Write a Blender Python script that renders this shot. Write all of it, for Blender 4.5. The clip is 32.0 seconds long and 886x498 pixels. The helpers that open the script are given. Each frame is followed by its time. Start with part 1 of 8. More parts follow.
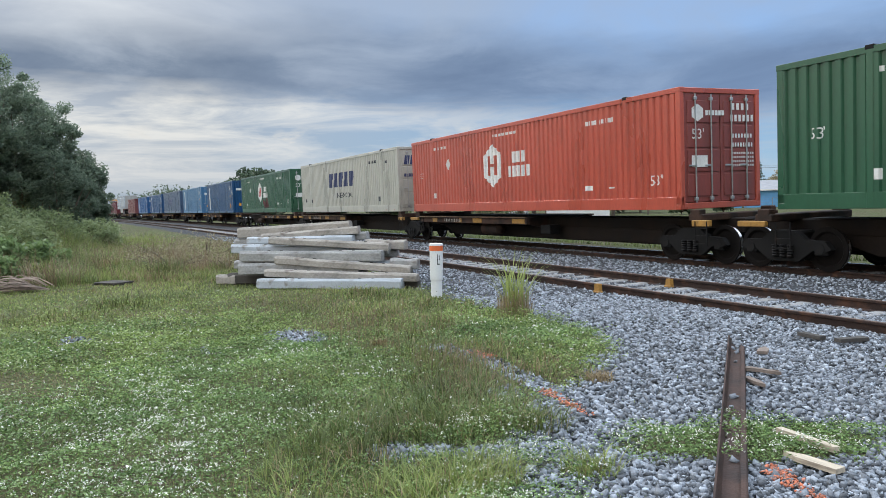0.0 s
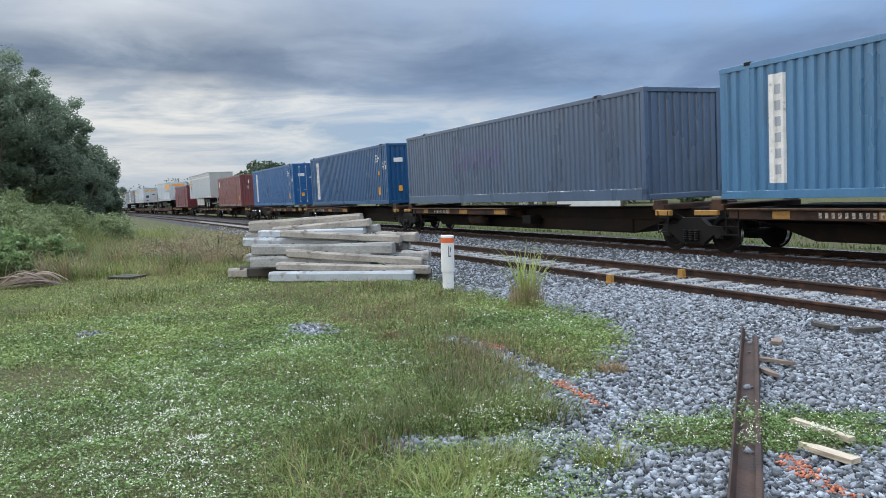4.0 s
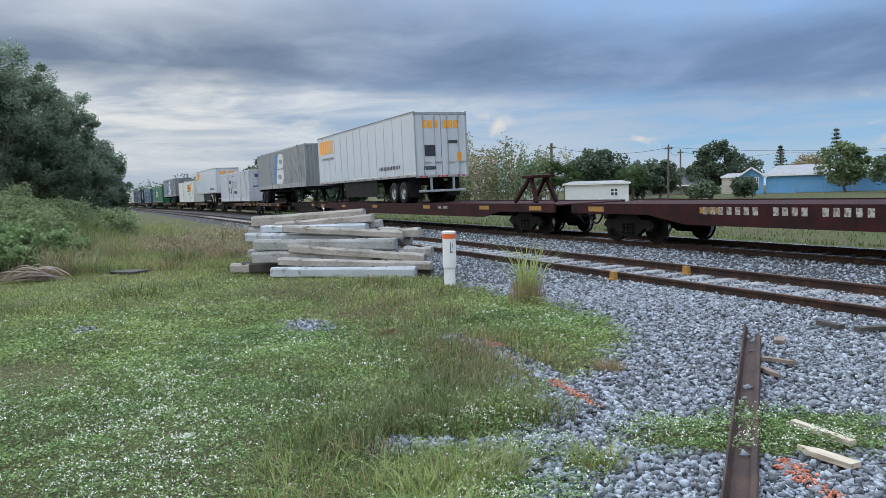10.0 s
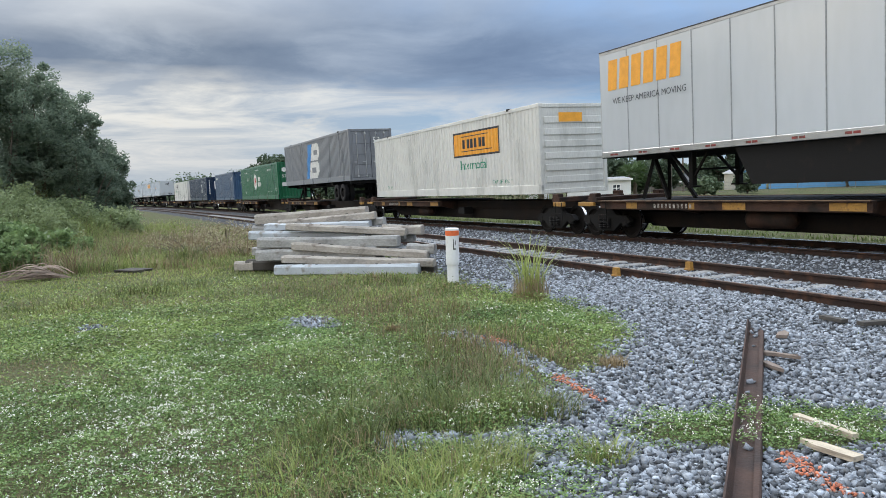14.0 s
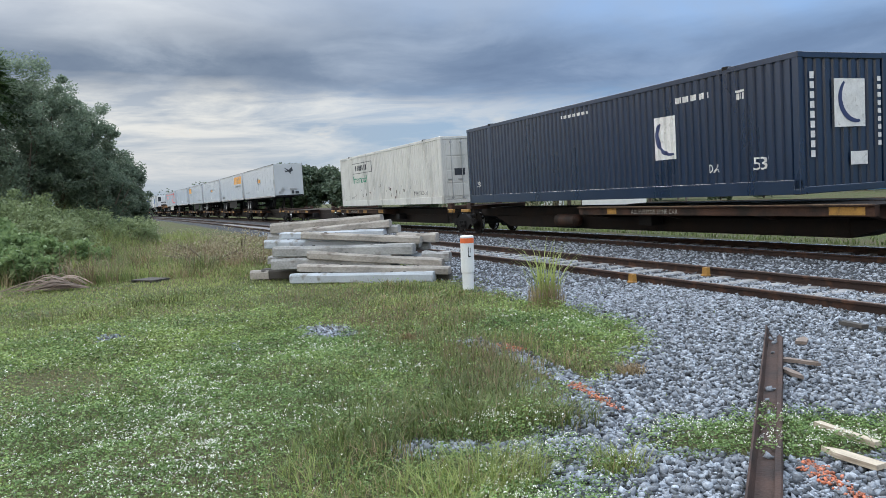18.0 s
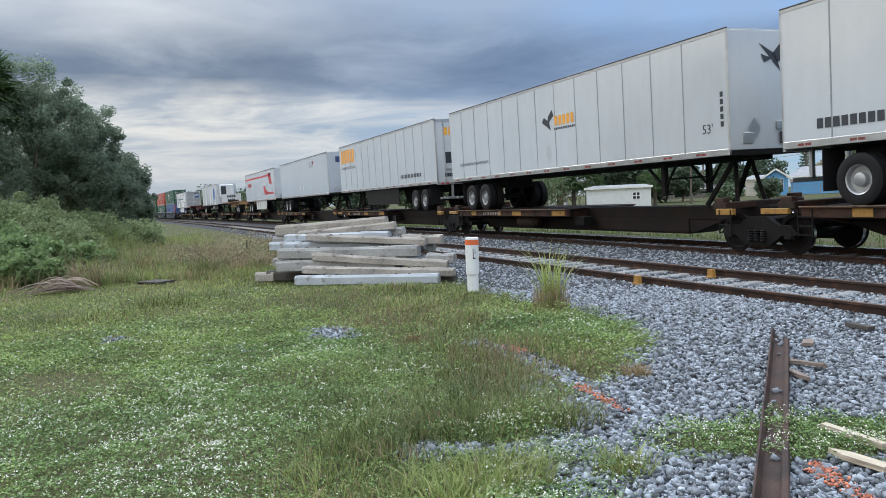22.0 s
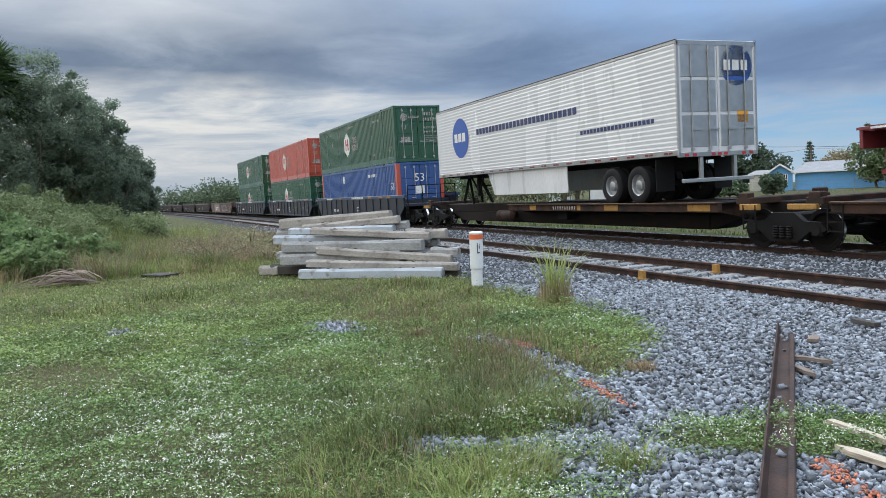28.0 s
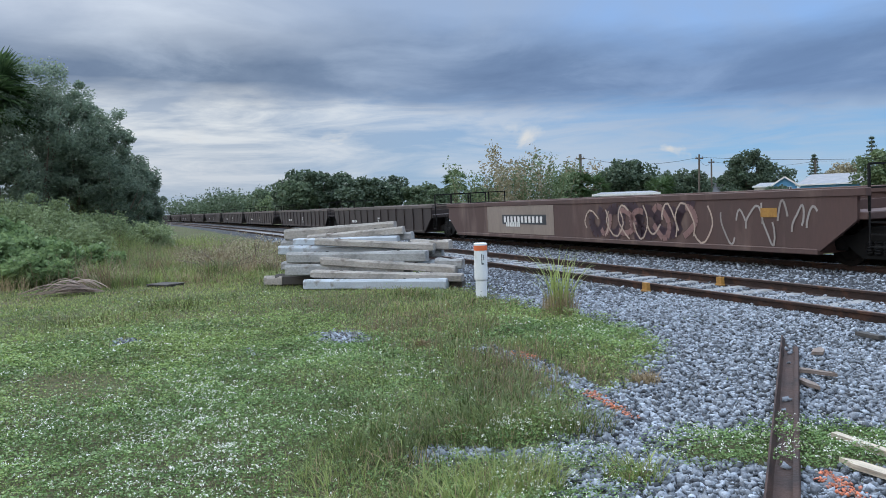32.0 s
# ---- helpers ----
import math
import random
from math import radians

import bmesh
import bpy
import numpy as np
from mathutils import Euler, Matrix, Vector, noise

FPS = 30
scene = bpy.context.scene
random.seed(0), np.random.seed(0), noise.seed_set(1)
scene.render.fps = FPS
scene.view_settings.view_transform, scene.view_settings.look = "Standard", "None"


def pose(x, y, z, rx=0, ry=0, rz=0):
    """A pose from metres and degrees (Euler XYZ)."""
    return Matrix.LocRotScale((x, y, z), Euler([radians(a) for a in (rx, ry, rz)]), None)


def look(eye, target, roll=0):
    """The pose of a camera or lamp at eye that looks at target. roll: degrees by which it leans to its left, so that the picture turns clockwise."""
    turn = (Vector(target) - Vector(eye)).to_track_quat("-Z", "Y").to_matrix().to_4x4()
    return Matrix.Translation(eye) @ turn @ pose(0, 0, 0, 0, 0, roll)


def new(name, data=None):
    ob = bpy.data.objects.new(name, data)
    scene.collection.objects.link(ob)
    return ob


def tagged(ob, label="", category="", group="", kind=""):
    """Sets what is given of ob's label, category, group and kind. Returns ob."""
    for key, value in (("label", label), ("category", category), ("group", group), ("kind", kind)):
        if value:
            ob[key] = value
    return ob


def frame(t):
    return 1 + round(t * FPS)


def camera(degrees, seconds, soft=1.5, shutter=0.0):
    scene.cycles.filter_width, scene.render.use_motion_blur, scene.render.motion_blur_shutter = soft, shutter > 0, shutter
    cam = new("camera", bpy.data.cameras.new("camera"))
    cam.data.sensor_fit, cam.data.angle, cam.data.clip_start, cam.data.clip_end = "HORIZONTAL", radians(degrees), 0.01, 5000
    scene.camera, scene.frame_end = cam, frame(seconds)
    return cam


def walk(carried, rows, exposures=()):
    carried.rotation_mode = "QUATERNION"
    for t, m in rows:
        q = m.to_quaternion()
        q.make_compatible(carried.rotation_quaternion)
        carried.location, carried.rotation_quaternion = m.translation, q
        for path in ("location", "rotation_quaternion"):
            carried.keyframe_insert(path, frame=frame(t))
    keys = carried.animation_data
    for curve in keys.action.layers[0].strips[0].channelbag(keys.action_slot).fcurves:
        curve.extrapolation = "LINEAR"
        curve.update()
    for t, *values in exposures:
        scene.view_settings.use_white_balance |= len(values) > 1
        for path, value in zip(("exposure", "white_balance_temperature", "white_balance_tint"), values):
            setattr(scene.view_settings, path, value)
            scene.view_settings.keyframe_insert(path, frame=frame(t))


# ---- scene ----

# The railway runs along x; trains come from -x. z = 0 is the ground at the camera.
cam = camera(60.29, 32.0, soft=0.6)


def view(yaw, pitch, roll, x, y, z):
    """A handheld pose: yaw from -x towards the tracks, pitch up, lean to the left, in degrees."""
    a, b = radians(yaw), radians(pitch)
    way = Vector((-math.cos(a) * math.cos(b), math.sin(a) * math.cos(b), math.sin(b)))
    return look((x, y, z), Vector((x, y, z)) + way, roll)


walk(cam, [
    (0, view(25.05, -3.26, -1.25, 0.079, -0.063, 1.595)),
    (0.5, view(24.76, -3.40, -1.51, 0.076, -0.067, 1.607)),
    (1, view(24.62, -3.52, -1.64, 0.071, -0.073, 1.606)),
    (1.5, view(24.57, -3.63, -1.76, 0.075, -0.074, 1.604)),
    (2, view(24.49, -3.69, -1.77, 0.070, -0.059, 1.594)),
    (2.5, view(24.39, -3.75, -1.76, 0.074, -0.058, 1.595)),
    (3, view(24.32, -3.78, -1.72, 0.071, -0.065, 1.596)),
    (3.5, view(24.26, -3.83, -1.68, 0.081, -0.079, 1.603)),
    (5.5, view(24.18, -4.00, -1.95, 0.063, -0.068, 1.603)),
    (6, view(24.08, -3.95, -2.04, 0.069, -0.063, 1.597)),
    (6.5, view(24.04, -3.93, -2.10, 0.069, -0.059, 1.596)),
    (7, view(23.99, -3.98, -2.19, 0.071, -0.052, 1.603)),
    (7.5, view(23.93, -4.00, -2.17, 0.073, -0.045, 1.597)),
    (8, view(23.89, -4.06, -2.03, 0.079, -0.041, 1.595)),
    (8.5, view(23.83, -4.10, -1.81, 0.066, -0.025, 1.586)),
    (9, view(23.75, -4.16, -1.68, -0.001, -0.003, 1.598)),
    (9.5, view(23.70, -4.18, -1.59, -0.015, 0.024, 1.599)),
    (10, view(23.59, -4.17, -1.59, 0.017, 0.082, 1.592)),
    (10.5, view(23.42, -4.25, -1.74, 0.051, 0.087, 1.598)),
    (11, view(23.31, -4.29, -1.83, 0.055, 0.092, 1.592)),
    (11.5, view(23.33, -4.38, -1.86, 0.057, 0.076, 1.594)),
    (12, view(23.44, -4.43, -1.83, 0.056, 0.059, 1.600)),
    (12.5, view(23.51, -4.44, -1.85, 0.042, 0.064, 1.598)),
    (13, view(23.52, -4.35, -1.78, 0.048, 0.058, 1.591)),
    (13.5, view(23.48, -4.34, -1.81, 0.045, 0.057, 1.588)),
    (14, view(23.40, -4.37, -1.88, 0.043, 0.058, 1.590)),
    (14.5, view(23.36, -4.36, -1.96, 0.042, 0.049, 1.594)),
    (16.5, view(22.67, -3.93, -2.34, 0.030, 0.072, 1.596)),
    (17, view(22.51, -3.84, -2.34, 0.038, 0.062, 1.596)),
    (17.5, view(22.37, -3.80, -2.38, 0.039, 0.063, 1.598)),
    (18, view(22.31, -3.79, -2.40, 0.038, 0.057, 1.598)),
    (18.5, view(22.24, -3.84, -2.46, 0.044, 0.053, 1.602)),
    (19, view(22.23, -3.83, -2.42, 0.042, 0.051, 1.596)),
    (19.5, view(22.19, -3.81, -2.42, 0.038, 0.053, 1.590)),
    (20, view(22.11, -3.81, -2.48, 0.035, 0.061, 1.594)),
    (20.5, view(22.09, -3.75, -2.44, 0.037, 0.054, 1.592)),
    (21, view(22.02, -3.76, -2.50, 0.038, 0.056, 1.597)),
    (21.5, view(22.04, -3.71, -2.45, 0.040, 0.045, 1.598)),
    (22, view(21.98, -3.62, -2.46, 0.037, 0.051, 1.594)),
    (22.5, view(21.94, -3.61, -2.54, 0.039, 0.050, 1.597)),
    (23, view(21.93, -3.58, -2.49, 0.045, 0.036, 1.599)),
    (23.5, view(21.91, -3.55, -2.47, 0.042, 0.042, 1.595)),
    (24, view(21.90, -3.53, -2.44, 0.040, 0.036, 1.599)),
    (24.5, view(21.83, -3.46, -2.40, 0.030, 0.043, 1.595)),
    (25, view(21.76, -3.46, -2.36, 0.039, 0.032, 1.603)),
    (25.5, view(21.70, -3.48, -2.32, 0.034, 0.033, 1.601)),
    (27.5, view(21.78, -3.95, -2.26, 0.023, 0.039, 1.598)),
    (28, view(21.73, -4.05, -2.25, 0.021, 0.037, 1.596)),
    (28.5, view(21.62, -4.11, -2.31, 0.024, 0.048, 1.599)),
    (29, view(21.63, -4.04, -2.31, 0.021, 0.048, 1.592)),
    (29.5, view(21.60, -3.89, -2.35, 0.023, 0.053, 1.596)),
    (30, view(21.55, -3.69, -2.34, 0.021, 0.060, 1.595)),
    (30.5, view(21.47, -3.46, -2.24, 0.029, 0.056, 1.590)),
    (31, view(21.41, -3.34, -2.21, 0.036, 0.046, 1.597)),
    (31.5, view(21.41, -3.29, -2.15, 0.044, 0.034, 1.604)),
    (32, view(21.48, -3.22, -1.98, 0.048, 0.012, 1.600)),
], exposures=[(0, -0.12, 6250, 10), (3, -0.10, 6200, 10), (7, -0.09, 6300, 10), (9, -0.11, 6280, 10), (10, -0.19, 6010, 10), (11, -0.13, 6280, 10), (13, -0.09, 6350, 10), (14, -0.08, 6350, 10), (17, -0.11, 6100, 10), (18, -0.11, 6250, 10), (20, -0.23, 6030, 10), (21, -0.15, 6150, 10), (23, -0.13, 6200, 10), (25, -0.17, 6150, 10), (28, -0.17, 6180, 10), (29, -0.03, 6450, 10), (30, 0.07, 6800, 12), (31, 0.08, 6700, 12), (32, -0.22, 5780, 10)])

# ---- sky and light: a broken evening overcast ----
world = bpy.data.worlds.new("sky")
scene.world = world
world.use_nodes = True
wt = world.node_tree
wt.nodes.clear()


def wnode(kind, **values):
    n = wt.nodes.new(kind)
    for key, value in values.items():
        n.inputs[key].default_value = value
    return n


def wmath(op, a, b=None, clamp=False):
    n = wt.nodes.new("ShaderNodeMath")
    n.operation, n.use_clamp = op, clamp
    for i, v in enumerate((a, b)):
        if v is None:
            continue
        if isinstance(v, (int, float)):
            n.inputs[i].default_value = v
        else:
            wt.links.new(v, n.inputs[i])
    return n.outputs[0]


def wramp(fac, stops):
    n = wt.nodes.new("ShaderNodeValToRGB")
    while len(n.color_ramp.elements) < len(stops):
        n.color_ramp.elements.new(0.5)
    for e, (p, c) in zip(n.color_ramp.elements, stops):
        e.position, e.color = p, (*c, 1)
    wt.links.new(fac, n.inputs[0])
    return n.outputs[0]


def wmix(fac, a, b):
    n = wt.nodes.new("ShaderNodeMix")
    n.data_type = "RGBA"
    wt.links.new(fac, n.inputs[0])
    wt.links.new(a, n.inputs[6])
    wt.links.new(b, n.inputs[7])
    return n.outputs[2]


def wnoise(vec, sx, sy, sz, scale, detail=5.0, rough=0.55, off=(0, 0, 0), dist=0.0):
    m = wt.nodes.new("ShaderNodeMapping")
    m.inputs["Scale"].default_value = (sx, sy, sz)
    m.inputs["Location"].default_value = off
    wt.links.new(vec, m.inputs["Vector"])
    n = wnode("ShaderNodeTexNoise", Scale=scale, Detail=detail, Roughness=rough, Distortion=dist)
    wt.links.new(m.outputs[0], n.inputs["Vector"])
    return n.outputs["Fac"]


coord = wt.nodes.new("ShaderNodeTexCoord").outputs["Generated"]
sep = wt.nodes.new("ShaderNodeSeparateXYZ")
wt.links.new(coord, sep.inputs[0])
up, north = sep.outputs[2], wmath("ABSOLUTE", sep.outputs[1])

nishita = wt.nodes.new("ShaderNodeTexSky")
nishita.sky_type, nishita.sun_disc = "NISHITA", False
nishita.sun_elevation, nishita.sun_rotation = radians(38), radians(258)
nishita.air_density, nishita.dust_density = 1.2, 1.5
clear = wt.nodes.new("ShaderNodeMix")
clear.data_type, clear.blend_type = "RGBA", "MULTIPLY"
clear.inputs[0].default_value = 1.0
wt.links.new(nishita.outputs[0], clear.inputs[6])
clear.inputs[7].default_value = (0.10, 0.10, 0.10, 1)

# low over the horizon: bright streaks towards -x, thin veils on pale blue towards +y
side = wt.nodes.new("ShaderNodeMapRange")
side.inputs[1].default_value, side.inputs[2].default_value = 0.12, 0.62
wt.links.new(north, side.inputs[0])
side = side.outputs[0]
streak = wnoise(coord, 1.3, 1.3, 9.0, 4.2, 8.0, 0.60, (0.3, 0.1, 0.2), 0.5)
streak_cover = wramp(streak, [(0.38, (0, 0, 0)), (0.60, (1, 1, 1))])
under = wmix(side, wramp(up, [(0.0, (0.38, 0.46, 0.54)), (0.05, (0.45, 0.52, 0.59)), (0.14, (0.50, 0.55, 0.61))]), wramp(up, [(0.0, (0.49, 0.64, 0.73)), (0.05, (0.37, 0.58, 0.77)), (0.14, (0.25, 0.45, 0.73))]))
lit = wmix(side, wramp(up, [(0.0, (0.52, 0.58, 0.63)), (0.05, (0.76, 0.76, 0.74)), (0.12, (0.93, 0.91, 0.84))]), wramp(up, [(0.0, (0.57, 0.66, 0.72)), (0.06, (0.50, 0.61, 0.72)), (0.14, (0.36, 0.47, 0.64))]))
low = wmix(streak_cover, under, lit)
puff = wnoise(coord, 1.0, 1.0, 2.2, 7.5, 5.0, 0.55, (0.75, 0.3, 0.1), 0.3)
puff_at = wramp(up, [(0.03, (0, 0, 0)), (0.055, (1, 1, 1)), (0.085, (1, 1, 1)), (0.11, (0, 0, 0))])
puff = wmath("MULTIPLY", wramp(puff, [(0.60, (0, 0, 0)), (0.68, (1, 1, 1))]), puff_at)
low = wmix(puff, low, wramp(up, [(0.0, (0.78, 0.70, 0.60)), (0.1, (0.88, 0.84, 0.76))]))

# a wide slate-blue bank above it, its lower edge sinking towards +y
wob = wmath("MULTIPLY", wmath("SUBTRACT", wnoise(coord, 1.0, 1.0, 4.0, 2.2, 6.0, 0.55, (1.7, 0.4, 0.0), 0.3), 0.5), 0.085)
edge = wmath("ADD", wmath("ADD", up, wmath("MULTIPLY", north, 0.035)), wob)
bank = wramp(edge, [(0.126, (0, 0, 0)), (0.160, (1, 1, 1))])
tone = wnoise(coord, 1.0, 1.0, 3.6, 3.4, 9.0, 0.60, (0.2, 2.2, 0.5), 0.5)
bank_col = wmix(side, wramp(tone, [(0.30, (0.19, 0.245, 0.335)), (0.48, (0.25, 0.31, 0.40)), (0.66, (0.42, 0.48, 0.56))]), wramp(tone, [(0.30, (0.165, 0.245, 0.40)), (0.50, (0.215, 0.31, 0.48)), (0.70, (0.33, 0.44, 0.62))]))
top_edge = wmath("ADD", wmath("ADD", up, wmath("MULTIPLY", north, 0.02)), wmath("MULTIPLY", wob, 1.3))
over = wramp(top_edge, [(0.180, (0, 0, 0)), (0.236, (1, 1, 1))])
top_n = wnoise(coord, 1.0, 1.0, 3.0, 2.7, 8.0, 0.58, (3.1, 0.7, 0.9), 0.6)
veil = wmath("SUBTRACT", top_n, wmath("MULTIPLY", side, 0.13))
top_col = wmix(wramp(veil, [(0.26, (0, 0, 0)), (0.56, (1, 1, 1))]), wmix(side, wramp(up, [(0.2, (0.34, 0.40, 0.50)), (0.5, (0.5, 0.56, 0.66))]), wramp(up, [(0.15, (0.34, 0.55, 0.90)), (0.5, (0.40, 0.57, 0.90))])), wramp(north, [(0.04, (0.74, 0.77, 0.80)), (0.26, (0.43, 0.50, 0.61)), (0.75, (0.40, 0.52, 0.72))]))
# thin bright cloud overhead, where the sun stands behind it
zenith = wramp(up, [(0.34, (0, 0, 0)), (0.74, (1, 1, 1))])
high_col = wramp(wnoise(coord, 1, 1, 1, 3.0, 5.0, 0.55, (5, 1, 2)), [(0.35, (1.75, 2.0, 2.35)), (0.65, (2.6, 2.75, 2.85))])
thin = wt.nodes.new("ShaderNodeValue").outputs[0]
thin.default_value = 0.12
final = wmix(zenith, wmix(over, wmix(bank, low, bank_col), wmix(thin, top_col, clear.outputs[2])), high_col)

# bright cream cloud on the camera's side of the line, where the low sun stands behind it
south = wt.nodes.new("ShaderNodeMapRange")
south.inputs[1].default_value, south.inputs[2].default_value = -0.16, -0.42
wt.links.new(sep.outputs[1], south.inputs[0])
gap = wramp(wnoise(coord, 1.0, 1.0, 2.6, 3.6, 6.0, 0.55, (2.2, 0.9, 0.4), 0.4), [(0.34, (0, 0, 0)), (0.54, (1, 1, 1))])
glow_at = wramp(up, [(0.02, (0, 0, 0)), (0.10, (1, 1, 1)), (0.42, (1, 1, 1)), (0.60, (0, 0, 0))])
cream = wramp(up, [(0.06, (0.7, 0.66, 0.60)), (0.17, (2.9, 2.45, 1.8)), (0.4, (2.1, 1.95, 1.7))])
final = wmix(wmath("MULTIPLY", wmath("MULTIPLY", south.outputs[0], gap), glow_at), final, cream)

bg = wt.nodes.new("ShaderNodeBackground")
bg.inputs["Strength"].default_value = 1.0
wt.links.new(final, bg.inputs["Color"])
wt.links.new(bg.outputs[0], wt.nodes.new("ShaderNodeOutputWorld").inputs[0])

sun = new("sun", bpy.data.lights.new("sun", "SUN"))
sun.data.energy, sun.data.angle, sun.data.color = 1.85, radians(24), (1.0, 0.95, 0.88)
sun.matrix_world = look((-34, -7, 27), (0, 0, 0))
scene.view_settings.exposure = 0.0

# ---- materials ----
def surface(name, color, rough=0.6, metal=0.0, vary=0.12, scale=3.0, bump=0.15, grain=60.0, stretch=(1, 1, 1), stain=None, stain_at=(0.58, 0.72), random_tone=0.0, islands=0.0, spec=0.5):
    """A procedural surface: colour varied at two scales, fine relief, optional stains of another colour."""
    m = bpy.data.materials.new(name)
    m.use_nodes = True
    t = m.node_tree
    p = t.nodes["Principled BSDF"]
    p.inputs["Roughness"].default_value, p.inputs["Metallic"].default_value = rough, metal
    p.inputs["Specular IOR Level"].default_value = spec
    at = t.nodes.new("ShaderNodeTexCoord").outputs["Object"]
    mp = t.nodes.new("ShaderNodeMapping")
    mp.inputs["Scale"].default_value = stretch
    t.links.new(at, mp.inputs["Vector"])

    def tex(s, detail):
        n = t.nodes.new("ShaderNodeTexNoise")
        n.inputs["Scale"].default_value, n.inputs["Detail"].default_value = s, detail
        t.links.new(mp.outputs[0], n.inputs["Vector"])
        return n.outputs["Fac"]

    def ramp(fac, a, b):
        n = t.nodes.new("ShaderNodeMapRange")
        n.inputs[1].default_value, n.inputs[2].default_value = a, b
        t.links.new(fac, n.inputs[0])
        return n.outputs[0]

    def mix(fac, a, b, kind="MIX"):
        n = t.nodes.new("ShaderNodeMix")
        n.data_type, n.blend_type = "RGBA", kind
        for i, v in ((0, fac), (6, a), (7, b)):
            if hasattr(v, "is_linked"):
                t.links.new(v, n.inputs[i])
            else:
                n.inputs[i].default_value = v if i == 0 else (*v, 1)
        return n.outputs[2]

    big, fine = tex(scale, 4.0), tex(grain, 3.0)
    dark = tuple(c * (1 - vary * 1.6) for c in color)
    light = tuple(min(1, c * (1 + vary)) for c in color)
    col = mix(ramp(big, 0.3, 0.7), dark, light)
    col = mix(0.35, col, mix(ramp(fine, 0.35, 0.65), dark, light))
    if stain:
        col = mix(ramp(tex(scale * 1.7, 6.0), *stain_at), col, stain)
    for amount, kind, socket in ((random_tone, "ShaderNodeObjectInfo", "Random"), (islands, "ShaderNodeNewGeometry", "Random Per Island")):
        if amount:
            r = t.nodes.new(kind).outputs[socket]
            v = t.nodes.new("ShaderNodeMapRange")
            v.inputs[3].default_value, v.inputs[4].default_value = 1 - amount, 1 + amount
            t.links.new(r, v.inputs[0])
            h = t.nodes.new("ShaderNodeHueSaturation")
            t.links.new(v.outputs[0], h.inputs["Value"])
            t.links.new(col, h.inputs["Color"])
            col = h.outputs[0]
    t.links.new(col, p.inputs["Base Color"])
    rr = t.nodes.new("ShaderNodeMapRange")
    rr.inputs[3].default_value, rr.inputs[4].default_value = max(0, rough - 0.12), min(1, rough + 0.12)
    t.links.new(big, rr.inputs[0])
    t.links.new(rr.outputs[0], p.inputs["Roughness"])
    if bump:
        b = t.nodes.new("ShaderNodeBump")
        b.inputs["Strength"].default_value, b.inputs["Distance"].default_value = bump, 0.01
        t.links.new(fine, b.inputs["Height"])
        t.links.new(b.outputs[0], p.inputs["Normal"])
    return m


def leafy(name, low, high, rough=0.55, see_through=0.25, islands=True):
    """Leaves and blades: two tones mixed leaf by leaf, a little light passing through."""
    m = bpy.data.materials.new(name)
    m.use_nodes = True
    t = m.node_tree
    p = t.nodes["Principled BSDF"]
    p.inputs["Roughness"].default_value = rough
    p.inputs["Specular IOR Level"].default_value = 0.25
    g = t.nodes.new("ShaderNodeNewGeometry")
    at = t.nodes.new("ShaderNodeTexCoord").outputs["Object"]
    n = t.nodes.new("ShaderNodeTexNoise")
    n.inputs["Scale"].default_value, n.inputs["Detail"].default_value = 0.9, 3.0
    t.links.new(at, n.inputs["Vector"])
    s = t.nodes.new("ShaderNodeMath")
    s.operation = "MULTIPLY_ADD"
    t.links.new(g.outputs["Random Per Island"], s.inputs[0])
    s.inputs[1].default_value = 0.6
    w = t.nodes.new("ShaderNodeMapRange")
    w.inputs[1].default_value, w.inputs[2].default_value, w.inputs[3].default_value, w.inputs[4].default_value = 0.3, 0.7, 0.0, 0.4
    t.links.new(n.outputs["Fac"], w.inputs[0])
    t.links.new(w.outputs[0], s.inputs[2])
    mx = t.nodes.new("ShaderNodeMix")
    mx.data_type = "RGBA"
    t.links.new(s.outputs[0], mx.inputs[0])
    mx.inputs[6].default_value, mx.inputs[7].default_value = (*low, 1), (*high, 1)
    t.links.new(mx.outputs[2], p.inputs["Base Color"])
    if see_through:
        tr = t.nodes.new("ShaderNodeBsdfTranslucent")
        t.links.new(mx.outputs[2], tr.inputs["Color"])
        ms = t.nodes.new("ShaderNodeMixShader")
        ms.inputs[0].default_value = see_through
        t.links.new(p.outputs[0], ms.inputs[1])
        t.links.new(tr.outputs[0], ms.inputs[2])
        t.links.new(ms.outputs[0], t.nodes["Material Output"].inputs["Surface"])
    return m


PAINTS = {}


def paint(key, color, rough=0.30, grime=None, worn=0.0, clean=False):
    """Weathered steel paint: sun-faded, with rust and road dirt in upright runs."""
    if clean and key not in PAINTS:
        PAINTS[key] = surface("paint_" + key, color, rough, 0.0, 0.035, 0.5, 0.0, 4.0, (1.0, 1.0, 0.3), tuple(c * 0.72 for c in color), (0.66, 0.95), random_tone=0.03, spec=0.9)
    if grime is None:
        grime = tuple(0.62 * c + 0.10 * g for c, g in zip(color, (0.10, 0.075, 0.055)))
    if key not in PAINTS:
        PAINTS[key] = surface("paint_" + key, color, rough, 0.0, 0.13, 0.9, 0.05, 25.0, (1.0, 1.0, 0.25), grime, (0.60 - worn, 0.82 - worn), random_tone=0.04, spec=0.7)
    return PAINTS[key]


